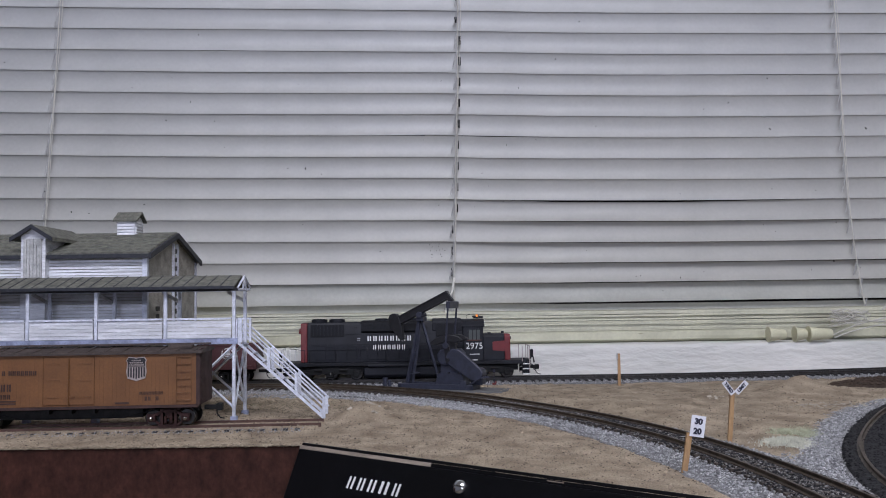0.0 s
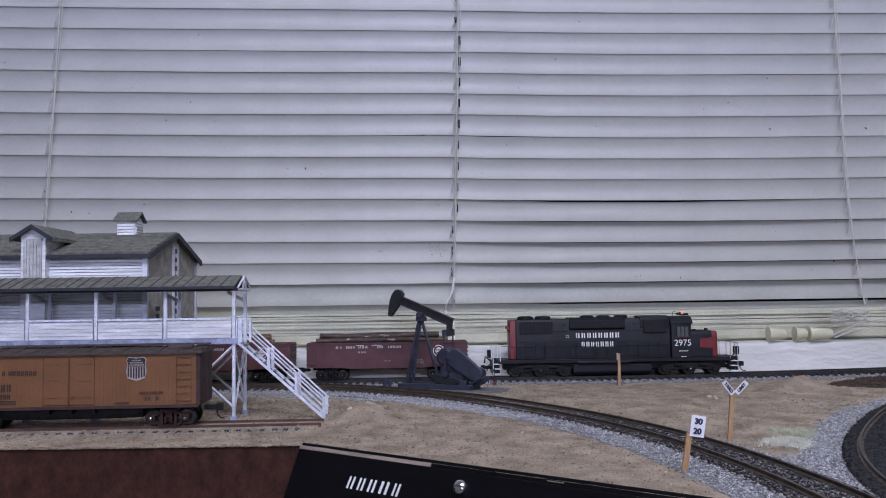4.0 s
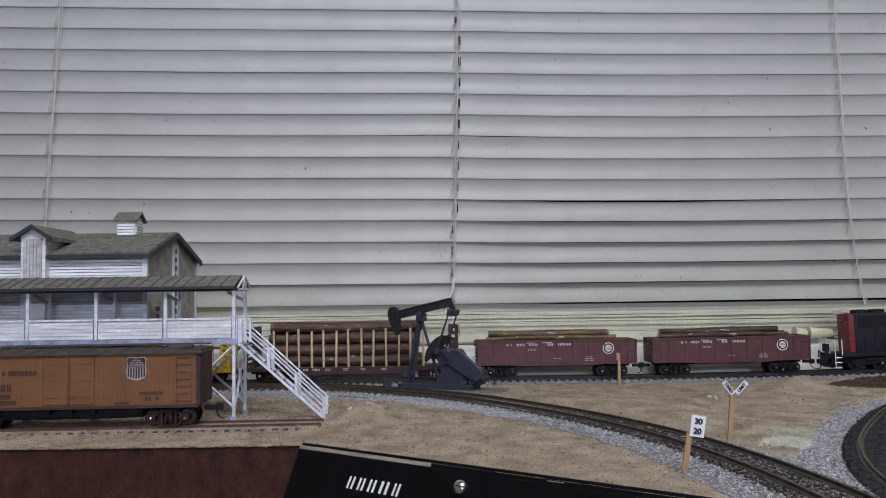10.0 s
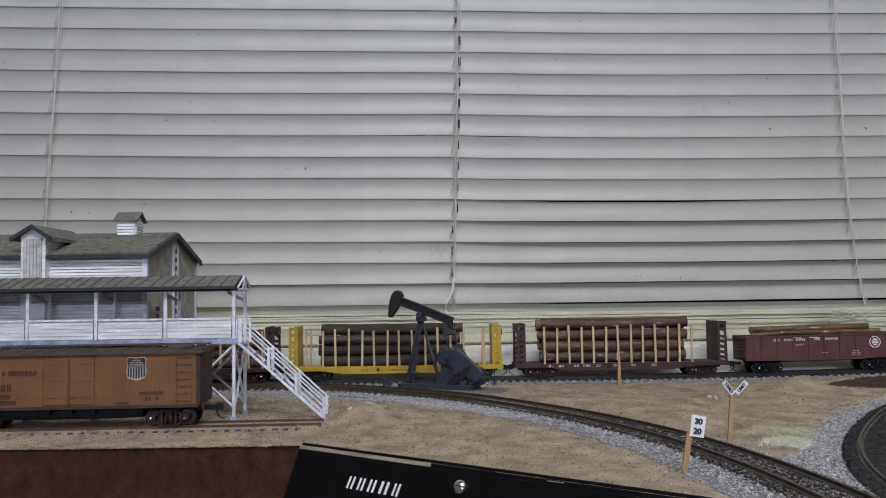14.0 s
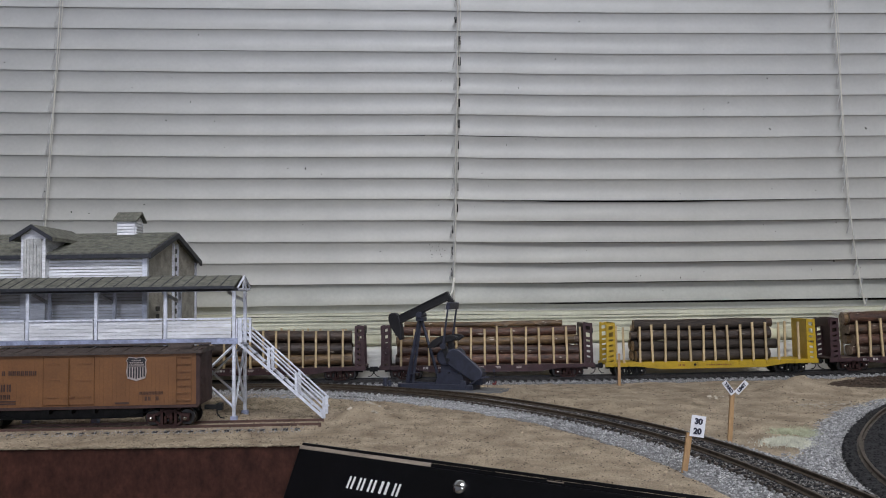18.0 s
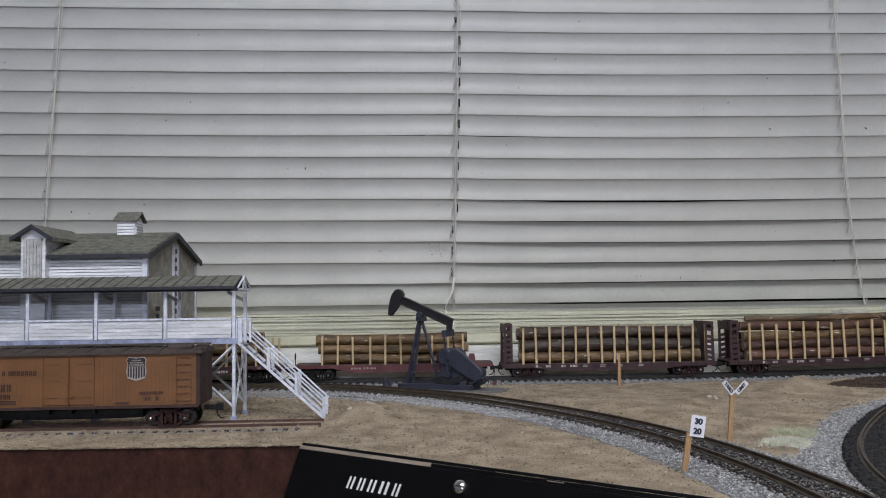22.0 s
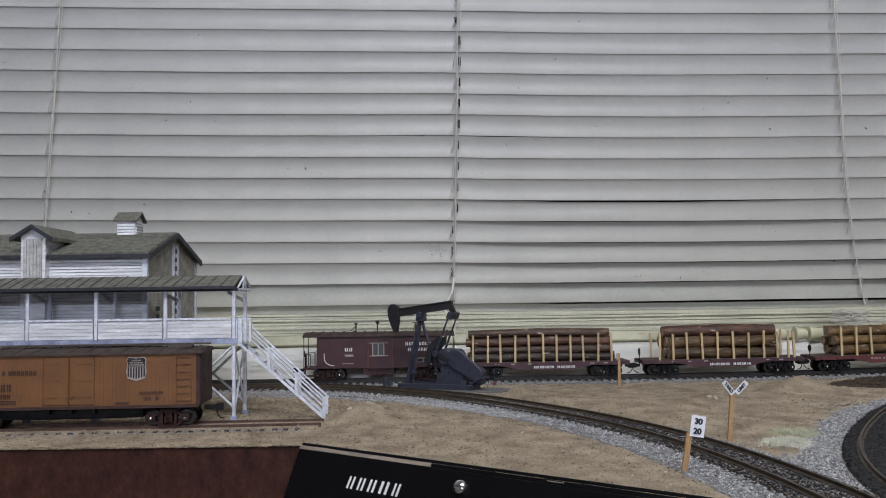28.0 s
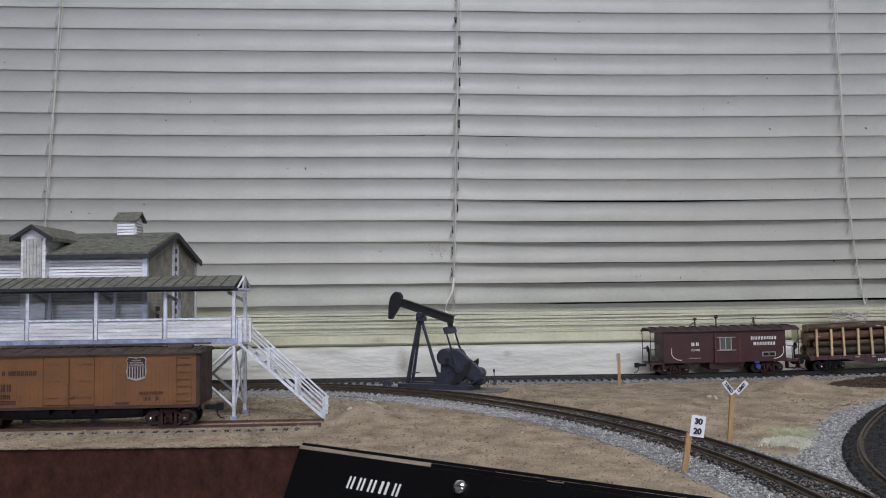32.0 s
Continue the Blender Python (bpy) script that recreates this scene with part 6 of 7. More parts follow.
    part("horn", Build().tube([(0.060, 0.003, 0.0545), (0.066, 0.003, 0.0552)], 0.0008, 8, radii=[0.0005, 0.0013]), M_LOCOD, cab, smooth=True)
    # frame, walkway, steps
    fr = part("frame", Build().span(-0.1055, 0.1055, -0.0150, 0.0150, zw - 0.0034, zw), M_LOCO, w, bevel=0.0003)
    part("walkway_edge", Build().span(-0.088, 0.088, -0.0156, -0.0150, zw - 0.003, zw - 0.0004), M_LOCOD, fr)
    part("underframe", Build().span(-0.100, 0.100, -0.0095, 0.0095, 0.0068, zw - 0.0034), M_TRUCK, w)
    tank = part("fuel_tank", Build().prism_x([(-0.0105, 0.0012), (-0.0135, 0.004), (-0.0135, 0.0115), (0.0135, 0.0115), (0.0135, 0.004), (0.0105, 0.0012)], -0.0380, 0.0330), M_LOCO, w, bevel=0.0008)
    part("air_tank", Build().tube([(-0.034, -0.0142, 0.0128), (0.012, -0.0142, 0.0128)], 0.0019, 12), M_LOCO, w, smooth=True)
    for s in (-1, 1):
        for y in (-0.0125, 0.0125):
            st = Build()
            for i in range(3):
                st.box(s * 0.1072, y, 0.0035 + i * 0.0044, 0.0062, 0.005, 0.0007)
            stair = part("step_well", Build().span(s * 0.1072 - 0.0034, s * 0.1072 + 0.0034, y - 0.0002 + 0.0022, y + 0.0028, 0.0028, zw), M_LOCO, fr)
            part("step_edge", st, M_WHITE, stair, "white-edged steps")
        x = s * 0.1110
        pl = part("pilot", Build().prism([(s * 0.1085, 0.0028), (s * 0.1102, 0.0028), (s * 0.1112, zw), (s * 0.1085, zw)], -0.0135, 0.0135), M_LOCO, fr, bevel=0.0003)
        b = Build()
        for y in (-0.0148, 0.0148):
            b.tube([(s * 0.1100, y, 0.004), (s * 0.1100, y, 0.0285)], 0.0004, 5).tube([(s * 0.1035, y, 0.0145), (s * 0.1035, y, 0.0285)], 0.0004, 5)
        b.tube([(s * 0.1108, -0.013, 0.028), (s * 0.1108, 0.013, 0.028)], 0.0004, 5).tube([(s * 0.1108, -0.006, zw), (s * 0.1108, -0.006, 0.028)], 0.0004, 5).tube([(s * 0.1108, 0.006, zw), (s * 0.1108, 0.006, 0.028)], 0.0004, 5)
        part("end_railing", b, M_WHITE if s < 0 else M_GREYL, fr, smooth=True)
        part("brake_hoses", Build().tube([(s * 0.1112, -0.006, 0.012), (s * 0.1145, -0.006, 0.010), (s * 0.115, -0.006, 0.006)], 0.0006, 6).tube([(s * 0.1112, 0.006, 0.014), (s * 0.1155, 0.006, 0.018), (s * 0.1165, 0.005, 0.012)], 0.0008, 6).box(s * 0.1128, -0.003, 0.021, 0.003, 0.008, 0.007), M_LOCOD, fr, smooth=True)
        coupler(w, s * 0.1105, s)
    b = Build()
    for y in (-0.0152, 0.0152):
        b.tube([(-0.1035, y, 0.0285), (-0.0905, y, 0.0270), (-0.0905, y, zw)], 0.0003, 5)
        b.tube([(-0.0880, y, 0.0270), (0.048, y, 0.0270)], 0.00022, 4)
        for x in np.arange(-0.086, 0.049, 0.0225):
            b.tube([(x, y, zw), (x, y, 0.0270)], 0.00022, 4)
    part("side_handrail", b, M_LOCO, fr)
    # trucks, three axles each
    for s in (-1, 1):
        xc = s * 0.0675
        t = part("truck", Build().span(xc - 0.018, xc + 0.018, -0.008, 0.008, 0.0062, 0.0108), M_TRUCK, w)
        for y in (-0.0128, 0.0128):
            sf = part("side_frame", Build().prism([(xc - 0.0275, 0.0052), (xc - 0.0265, 0.0088), (xc - 0.012, 0.0108), (xc + 0.012, 0.0108), (xc + 0.0265, 0.0088), (xc + 0.0275, 0.0052), (xc + 0.022, 0.0042), (xc + 0.008, 0.0055), (xc - 0.008, 0.0055), (xc - 0.022, 0.0042)], y - 0.0009, y + 0.0009), M_TRUCK, t, bevel=0.0003)
            for k in (-1, 0, 1):
                part("axle_box", Build().box(xc + k * 0.0225, y + (0.0012 if y > 0 else -0.0012), 0.0054, 0.0052, 0.0016, 0.0048), M_TRUCK, t, bevel=0.0003)
            for k in (-0.5, 0.5):
                part("brake_cylinder", Build().tube([(xc + k * 0.0225 - 0.0035, y + (0.0015 if y > 0 else -0.0015), 0.0092), (xc + k * 0.0225 + 0.0035, y + (0.0015 if y > 0 else -0.0015), 0.0092)], 0.0015, 10), M_TRUCK, t, smooth=True)
        for k in (-1, 0, 1):
            WHEELSETS.append(wheelset(w, xc + k * 0.0225, 0.0057, 0.0057, shiny=k == 0))
    # lettering
    y = -0.0116
    marks([0.0038] * 8, 0.0045, 0.0013, M_WHITE, w, -0.0153, y, 0.0366, label="white bars where a company name stands")
    marks([0.0032] * 7, 0.0045, 0.0011, M_WHITE, w, -0.0155, y, 0.0286)
    marks([0.0030], 0.0005, 0, M_WHITE, w, -0.0425, y, 0.0366)
    marks([0.0030], 0.0005, 0, M_WHITE, w, -0.0425, y, 0.0350)
    marks([0.0085], 0.0006, 0, M_WHITE, w, 0.0612, -0.0151, 0.0216)
    marks([0.0045], 0.0006, 0, M_WHITE, w, 0.0612, -0.0151, 0.0165)
    letters("2975", 0.0078, M_WHITE, w, pose(0.0608, -0.0150, 0.0287) @ FRONT, "number", label="white engine number 2975")
    part("number_board", Build().box(0.0698, -0.0085, 0.0498, 0.001, 0.0055, 0.0022), M_WHITE, cab)
    return w


def reefer():
    ang = 0.0487
    cx, cy = -0.1425 - 0.0735 * math.cos(ang) - 0.0157 * math.sin(ang), 0.494 - 0.0735 * math.sin(ang) + 0.0157 * math.cos(ang)
    w = thing("refrigerator_car", pose(cx, cy, 0, 0, 0, math.degrees(ang)), "weathered orange wooden refrigerator car on the spur", "boxcar")
    H, zs, ze = 0.0735, 0.0122, 0.0432
    body = part("body", Build().span(-H, H, -0.0152, 0.0152, zs, ze), M_REEF, w)
    n = 60
    for i in range(n):
        x = -H + 2 * H * i / n
        if abs(x + H / n) < 0.0145:
            continue
        part("siding_board", Build().span(x + 0.00002, x + 2 * H / n - 0.00002, -0.0157, -0.0151, zs + 0.0006, ze - 0.001), M_REEF, body)
    for s in (-1, 1):
        d = part("door", Build().span(min(0, s * 0.0142), max(0, s * 0.0142), -0.0158, -0.0150, zs + 0.0014, ze - 0.0022), M_REEF, w, bevel=0.0002)
        for z in (0.018, 0.0275, 0.037):
            part("hinge", Build().span(min(s * 0.0055, s * 0.0125), max(s * 0.0055, s * 0.0125), -0.0162, -0.0158, z - 0.0003, z + 0.0003), M_REEF, d)
    part("door_bar", Build().tube([(0.0, -0.0168, zs + 0.001), (0.0, -0.0168, ze - 0.003)], 0.0004, 6).box(0.001, -0.0168, 0.0185, 0.0052, 0.0006, 0.0008), M_REEF, w)
    for s in (-1, 1):
        e = part("end", Build().span(min(s * H, s * (H + 0.0006)), max(s * H, s * (H + 0.0006)), -0.0154, 0.0154, zs, ze + 0.001), M_BOXBR, w)
        for i in range(9):
            y = -0.015 + i * 0.0034
            part("end_board", Build().span(s * (H + 0.0006) - 0.0002, s * (H + 0.0006) + 0.0003, y, y + 0.0031, zs + 0.0004, ze + 0.0015), M_BOXBR, e)
        for i in range(8):
            z = zs + 0.003 + i * 0.0042
            part("grab_iron", Build().tube([(s * (H + 0.0014), -0.0142, z), (s * (H + 0.0014), -0.0075, z)], 0.0003, 5), M_BOXBR, e)
        ladder(w, s * (H - 0.0085), -0.0158, zs + 0.003, ze - 0.003, 0.0088, M_REEF, 7)
        part("corner_strap", Build().span(s * (H - 0.0008) - 0.0006, s * (H - 0.0008) + 0.0014, -0.0158, -0.0152, zs, ze), M_BOXBR, w)
    roof = part("roof", Build().prism_x([(-0.0168, ze - 0.0008), (-0.0168, ze + 0.0004), (0, ze + 0.0024), (0.0168, ze + 0.0004), (0.0168, ze - 0.0008)], -H - 0.0022, H + 0.0022), M_RROOF, w)
    part("eave_board", Build().span(-H - 0.002, H + 0.002, -0.0172, -0.0164, ze - 0.0012, ze + 0.0002), M_RROOF, w)
    for i in range(15):
        x = -H + 0.002 + i * (2 * H - 0.004) / 14
        part("roof_seam", Build().prism_x([(-0.0169, ze + 0.0003), (-0.0169, ze + 0.0008), (0, ze + 0.0029), (0, ze + 0.0024)], x - 0.0005, x + 0.0005), M_RROOF, roof)
    for y in (-0.0022, 0.0, 0.0022):
        part("running_board", Build().span(-H - 0.003, H + 0.003, y - 0.0009, y + 0.0009, ze + 0.0033, ze + 0.0041), M_RROOF, roof)
    part("ice_hatch", Build().box(H - 0.012, -0.0075, ze + 0.0025, 0.0135, 0.0075, 0.0018, Euler((0.13, 0, 0)).to_matrix()), M_RROOF, roof, bevel=0.0003)
    part("ice_hatch", Build().box(-H + 0.012, -0.0075, ze + 0.0025, 0.0135, 0.0075, 0.0018, Euler((0.13, 0, 0)).to_matrix()), M_RROOF, roof, bevel=0.0003)
    part("side_sill", Build().span(-H, H, -0.0158, -0.0148, zs - 0.0012, zs + 0.0004), M_BOXBR, w)
    part("underframe", Build().span(-H + 0.003, H - 0.003, -0.003, 0.003, 0.0075, zs), M_TRUCK, w)
    part("underbody", Build().span(-0.042, 0.040, -0.0085, 0.0085, 0.0048, zs), M_TRUCK, w, bevel=0.0004)
    part("truss_rod", Build().tube([(-0.055, -0.009, 0.0112), (-0.03, -0.009, 0.005), (0.03, -0.009, 0.005), (0.055, -0.009, 0.0112)], 0.0004, 5), M_TRUCK, w)
    for x in (-0.047, -0.013, 0.013, 0.0):
        part("needle_beam", Build().box(x, -0.002, 0.0098, 0.0022, 0.024, 0.0028), M_TRUCK, w)
    y = -0.0160
    # shield: dark top, pale and dark stripes below
    sx, sz = 0.0382, 0.0338
    sh = part("shield", Build().prism([(sx - 0.0058, sz - 0.002), (sx - 0.005, sz - 0.0056), (sx, sz - 0.0072), (sx + 0.005, sz - 0.0056), (sx + 0.0058, sz - 0.002), (sx + 0.0052, sz + 0.003), (sx + 0.0058, sz + 0.0048), (sx + 0.0045, sz + 0.0068), (sx, sz + 0.0062), (sx - 0.0045, sz + 0.0068), (sx - 0.0058, sz + 0.0048), (sx - 0.0052, sz + 0.003)], y - 0.0002, y + 0.0006), M_GREYL, w, "striped shield emblem")
    part("shield_top", Build().prism([(sx - 0.0050, sz + 0.0012), (sx + 0.0050, sz + 0.0012), (sx + 0.0048, sz + 0.003), (sx + 0.0053, sz + 0.0048), (sx + 0.0042, sz + 0.0063), (sx, sz + 0.0057), (sx - 0.0042, sz + 0.0063), (sx - 0.0053, sz + 0.0048), (sx - 0.0048, sz + 0.003)], y - 0.0005, y - 0.0001), M_SHIELD, sh)
    for dz, n in ((0.0047, 5), (0.0034, 7), (0.0021, 8)):
        marks([0.0009] * n, 0.0008, 0.0002, M_GREYL, sh, sx, y - 0.0006, sz + dz)
    for i in range(7):
        x = sx - 0.0045 + i * 0.0015
        part("stripe", Build().span(x - 0.0004, x + 0.0004, y - 0.0005, y - 0.0001, sz - 0.0058 + 0.0004 * abs(i - 3), sz + 0.0008), M_SHIELD, sh)
    marks([0.0018, -0.001] + [0.0019] * 7, 0.0026, 0.0004, M_BOXBR, w, -0.029, y, 0.0322, label="dark bars where a company name stands")
    marks([0.0026, 0.0026, 0.0026], 0.0042, 0.0007, M_BOXBR, w, -0.037, y, 0.0238)
    marks([0.0018] * 4, 0.0026, 0.0004, M_BOXBR, w, -0.037, y, 0.0188)
    for z in (0.0162, 0.0148):
        marks([0.0115], 0.0007, 0, M_BOXBR, w, -0.0355, y, z)
    marks([0.0013] * 8, 0.0018, 0.0004, M_BOXBR, w, 0.0465, y, 0.0196)
    marks([0.0015, 0.0015, -0.002, 0.0018], 0.0022, 0.0004, M_BOXBR, w, 0.0448, y, 0.0165)
    marks([0.008], 0.0009, 0, M_BOXBR, w, 0.030, y, 0.0142)
    for s in (-1, 1):
        truck(w, s * (H - 0.0178), M_TRUCKR, r=0.0048)
        coupler(w, s * (H + 0.001), s, 0.0092)


# ---- pumpjack ----
PIVOT, CRANK, PIN, ROD = Vector((-0.0141, 0, 0.0603)), Vector((0.0130, 0, 0.0212)), 0.0118, 0.0345
TAIL, TAIL_DROP = 0.0292, radians(9)


class Pump(Build):
    """Solids of the pumpjack, whose lengths are given along the track."""

    def mesh(self, name, material, smooth=False):
        self.v = [((x + 0.006) * 1.08, y, z) for x, y, z in self.v]
        return Build.mesh(self, name, material, smooth)


def pumpjack():
    w = thing("pumpjack", pose(-0.006, 0.712, 0, 0, 0, -22), "dark blue-black oil well pumpjack nodding beside the track", "pumpjack")
    part("pad", Pump().prism([(-0.041, -0.0046), (0.05, -0.0046), (0.05, -0.0030), (-0.041, -0.0030)], -0.014, 0.016), M_PAD, w, "thin grey base plate")
    skid = part("skid", Pump().span(-0.036, 0.026, -0.0095, -0.0065, -0.003, 0.0012).span(-0.036, 0.026, 0.0065, 0.0095, -0.003, 0.0012).span(-0.036, -0.033, -0.0095, 0.0095, -0.003, 0.0006).span(0.023, 0.026, -0.0095, 0.0095, -0.003, 0.0006), M_PUMP, w, bevel=0.0003)
    for s in (-1, 1):
        part("post_leg", Pump().tube([(-0.0295, s * 0.0052, 0.0), (-0.0201, s * 0.0022, PIVOT.z - 0.0055)], 0.0014, 4, radii=[0.0018, 0.0012]), M_PUMP, w)
        part("post_rung", Pump().tube([(-0.0262, s * 0.008, 0.009), (-0.0245, -s * 0.008, 0.009)], 0.0005, 5), M_PUMP, w)
    part("rear_leg", Pump().tube([(-0.0035, 0, 0.0), (-0.0172, 0, PIVOT.z - 0.012), (-0.0186, 0, PIVOT.z - 0.0055)], 0.0013, 4, radii=[0.0014, 0.0012, 0.0012]), M_PUMP, w)
    part("saddle", Pump().box(-0.0191, 0, PIVOT.z - 0.0058, 0.0062, 0.0085, 0.0035).tube([(-0.0191, -0.0055, PIVOT.z - 0.0022), (-0.0191, 0.0055, PIVOT.z - 0.0022)], 0.0026, 12), M_PUMP, w, bevel=0.0003)
    # gearbox on its pedestal, belt guard and motor
    part("pedestal", Pump().prism([(-0.006, 0.0), (-0.003, 0.0105), (0.016, 0.0105), (0.019, 0.0)], -0.0065, 0.0065), M_PUMP, w, bevel=0.0004)
    part("gearbox", Pump().prism([(-0.0018, 0.009), (-0.0014, 0.026), (0.002, 0.0295), (0.013, 0.0300), (0.0165, 0.026), (0.017, 0.009)], -0.0052, 0.0052), M_PUMP, w, bevel=0.0009)
    b = Pump()
    pts = []
    for k in range(24):
        a = 2 * math.pi * k / 24
        ca, sa = math.cos(a), math.sin(a)
        r0 = Vector((0.0120, 0.0225)) if math.cos(a - 2.47) > 0 else Vector((0.0272, 0.0105))
        rr = 0.0078 if math.cos(a - 2.47) > 0 else 0.0062
        pts.append((r0.x + rr * ca, r0.y + rr * sa))
    part("belt_guard", b.prism(pts, -0.0088, -0.0056), M_PUMP, w, "rounded sloping belt guard", bevel=0.0008)
    part("gearbox_cover", Pump().tube([(0.0030, -0.0075, 0.0232), (0.0030, -0.0062, 0.0232), (0.0030, 0.0062, 0.0232), (0.0030, 0.0075, 0.0232)], 0.0072, 20, radii=[0.0058, 0.0072, 0.0072, 0.0058]), M_PUMP, w, "round gearbox end cover", smooth=True)
    for fx in (-0.0025, 0.0060, 0.0145):
        part("hold_down_bolt", Pump().tube([(fx, -0.0062, 0.0105), (fx, -0.0085, 0.0105)], 0.0007, 6), M_PUMPB, w)
    part("motor", Pump().tube([(0.0268, -0.005, 0.0098), (0.0268, 0.008, 0.0098)], 0.0048, 16).box(0.0268, 0.002, 0.004, 0.009, 0.009, 0.006), M_PUMP, w, bevel=0.0004)
    part("control_rod", Pump().tube([(0.0215, -0.0085, 0.0), (0.030, -0.0085, 0.0062), (0.0375, -0.0085, 0.0085)], 0.0007, 6).box(0.0368, -0.0085, 0.0082, 0.004, 0.0018, 0.0014), M_PUMP, w)
    part("bracket", Pump().span(0.0155, 0.0205, -0.0100, -0.0062, -0.003, 0.0045), M_PUMP, w, bevel=0.0003)
    # moving parts
    beam = part("walking_beam", Build().prism([(-0.0250, -0.0002), (-0.0250, 0.0058), (0.0292, 0.0052), (0.0292, 0.0), (0.025, -0.0014)], -0.0016, 0.0016).prism([(-0.0250, 0.0052), (-0.0250, 0.0062), (0.0292, 0.0056), (0.0292, 0.0046)], -0.0026, 0.0026).prism([(-0.0250, -0.0006), (-0.0250, 0.0002), (0.027, -0.0004), (0.027, -0.0014)], -0.0026, 0.0026), M_PUMPB, w, bevel=0.0002)
    poly = [(-0.0272, -0.0135), (-0.0292, -0.0060), (-0.0303, 0.0), (-0.0302, 0.0050), (-0.0290, 0.0085), (-0.0268, 0.0105), (-0.0235, 0.0105),
            (-0.0208, 0.0085), (-0.0200, 0.0055), (-0.0205, 0.0), (-0.0222, -0.0065), (-0.0245, -0.0135)]
    part("horse_head", Build().prism(poly, -0.0026, 0.0026), M_PUMPB, beam, bevel=0.0004)
    ex, ez = TAIL * math.cos(TAIL_DROP), -TAIL * math.sin(TAIL_DROP)
    part("tail_bearing", Build().prism([(0.025, 0.0), (0.0292, 0.003), (ex + 0.0018, ez + 0.0005), (ex - 0.0016, ez - 0.001)], -0.0018, 0.0018), M_PUMPB, beam, bevel=0.0003)
    eq = part("equalizer", Build().box(0, 0, -0.001, 0.0036, 0.0205, 0.0056), M_PUMP, w, bevel=0.0004)
    rods = []
    for s in (-1, 1):
        r = part("pitman_rod", Build().tube([(0, 0, 0), (0, 0, ROD)], 0.0008, 6, radii=[0.0011, 0.0007]).tube([(0, -0.001, 0), (0, 0.001, 0)], 0.0024, 12), M_PUMP, w, smooth=True)
        rods.append((r, s * 0.0098))
    cr = part("crank_shaft", Build().tube([(0, -0.0105, 0), (0, 0.0105, 0)], 0.0016, 10), M_PUMPB, w)
    for s in (-1, 1):
        part("crank_arm", Build().span(-0.0024, 0.0024, min(s * 0.0066, s * 0.0084), max(s * 0.0066, s * 0.0084), -0.003, 0.0165), M_PUMPB, cr, bevel=0.0003)
        poly = []
        for k in range(13):
            a = radians(25 + 130 * k / 12)
            poly.append((0.0158 * math.cos(a), 0.0118 + 0.0098 * math.sin(a) - 0.0012))
        poly += [(-0.008, 0.0132), (-0.0025, 0.0148), (0.0025, 0.0148), (0.008, 0.0132)]
        part("counterweight", Build().prism(poly, s * 0.0075 - 0.0017, s * 0.0075 + 0.0017), M_PUMPB, cr, "black crescent counterweight", bevel=0.0003)
    return w, beam, eq, rods, cr


def well_head():
    w = thing("well_head", pose(-0.0495, 0.732, -0.004), "small dark valve head in the ballast", "valve")
    part("valve_body", Build().tube([(-0.0016, 0, 0), (-0.0016, 0, 0.0075)], 0.0018, 10).tube([(0.0022, 0, 0), (0.0022, 0, 0.0062)], 0.0016, 10), M_PUMP, w, smooth=True)
    part("valve_cap", Build().tube([(-0.0016, 0, 0.0068), (-0.0016, 0, 0.0085)], 0.0024, 10).tube([(-0.004, 0, 0.0036), (0.005, 0, 0.0036)], 0.0011, 8), M_PUMP, w, smooth=True)


def switch_stand():
    w = thing("switch_stand", pose(0.0425, 0.735, -0.0035), "tiny black switch stand with red foot", "switch stand")
    part("rod", Build().tube([(0, 0, 0), (0, 0, 0.0135)], 0.0004, 6).box(0, 0, 0.0125, 0.0016, 0.0006, 0.003), M_INK, w)
    part("foot", Build().box(0, 0, 0.0012, 0.0034, 0.002, 0.0018).box(0.0014, 0, 0.0025, 0.0012, 0.0014, 0.0016), M_REDP, w, bevel=0.0003)


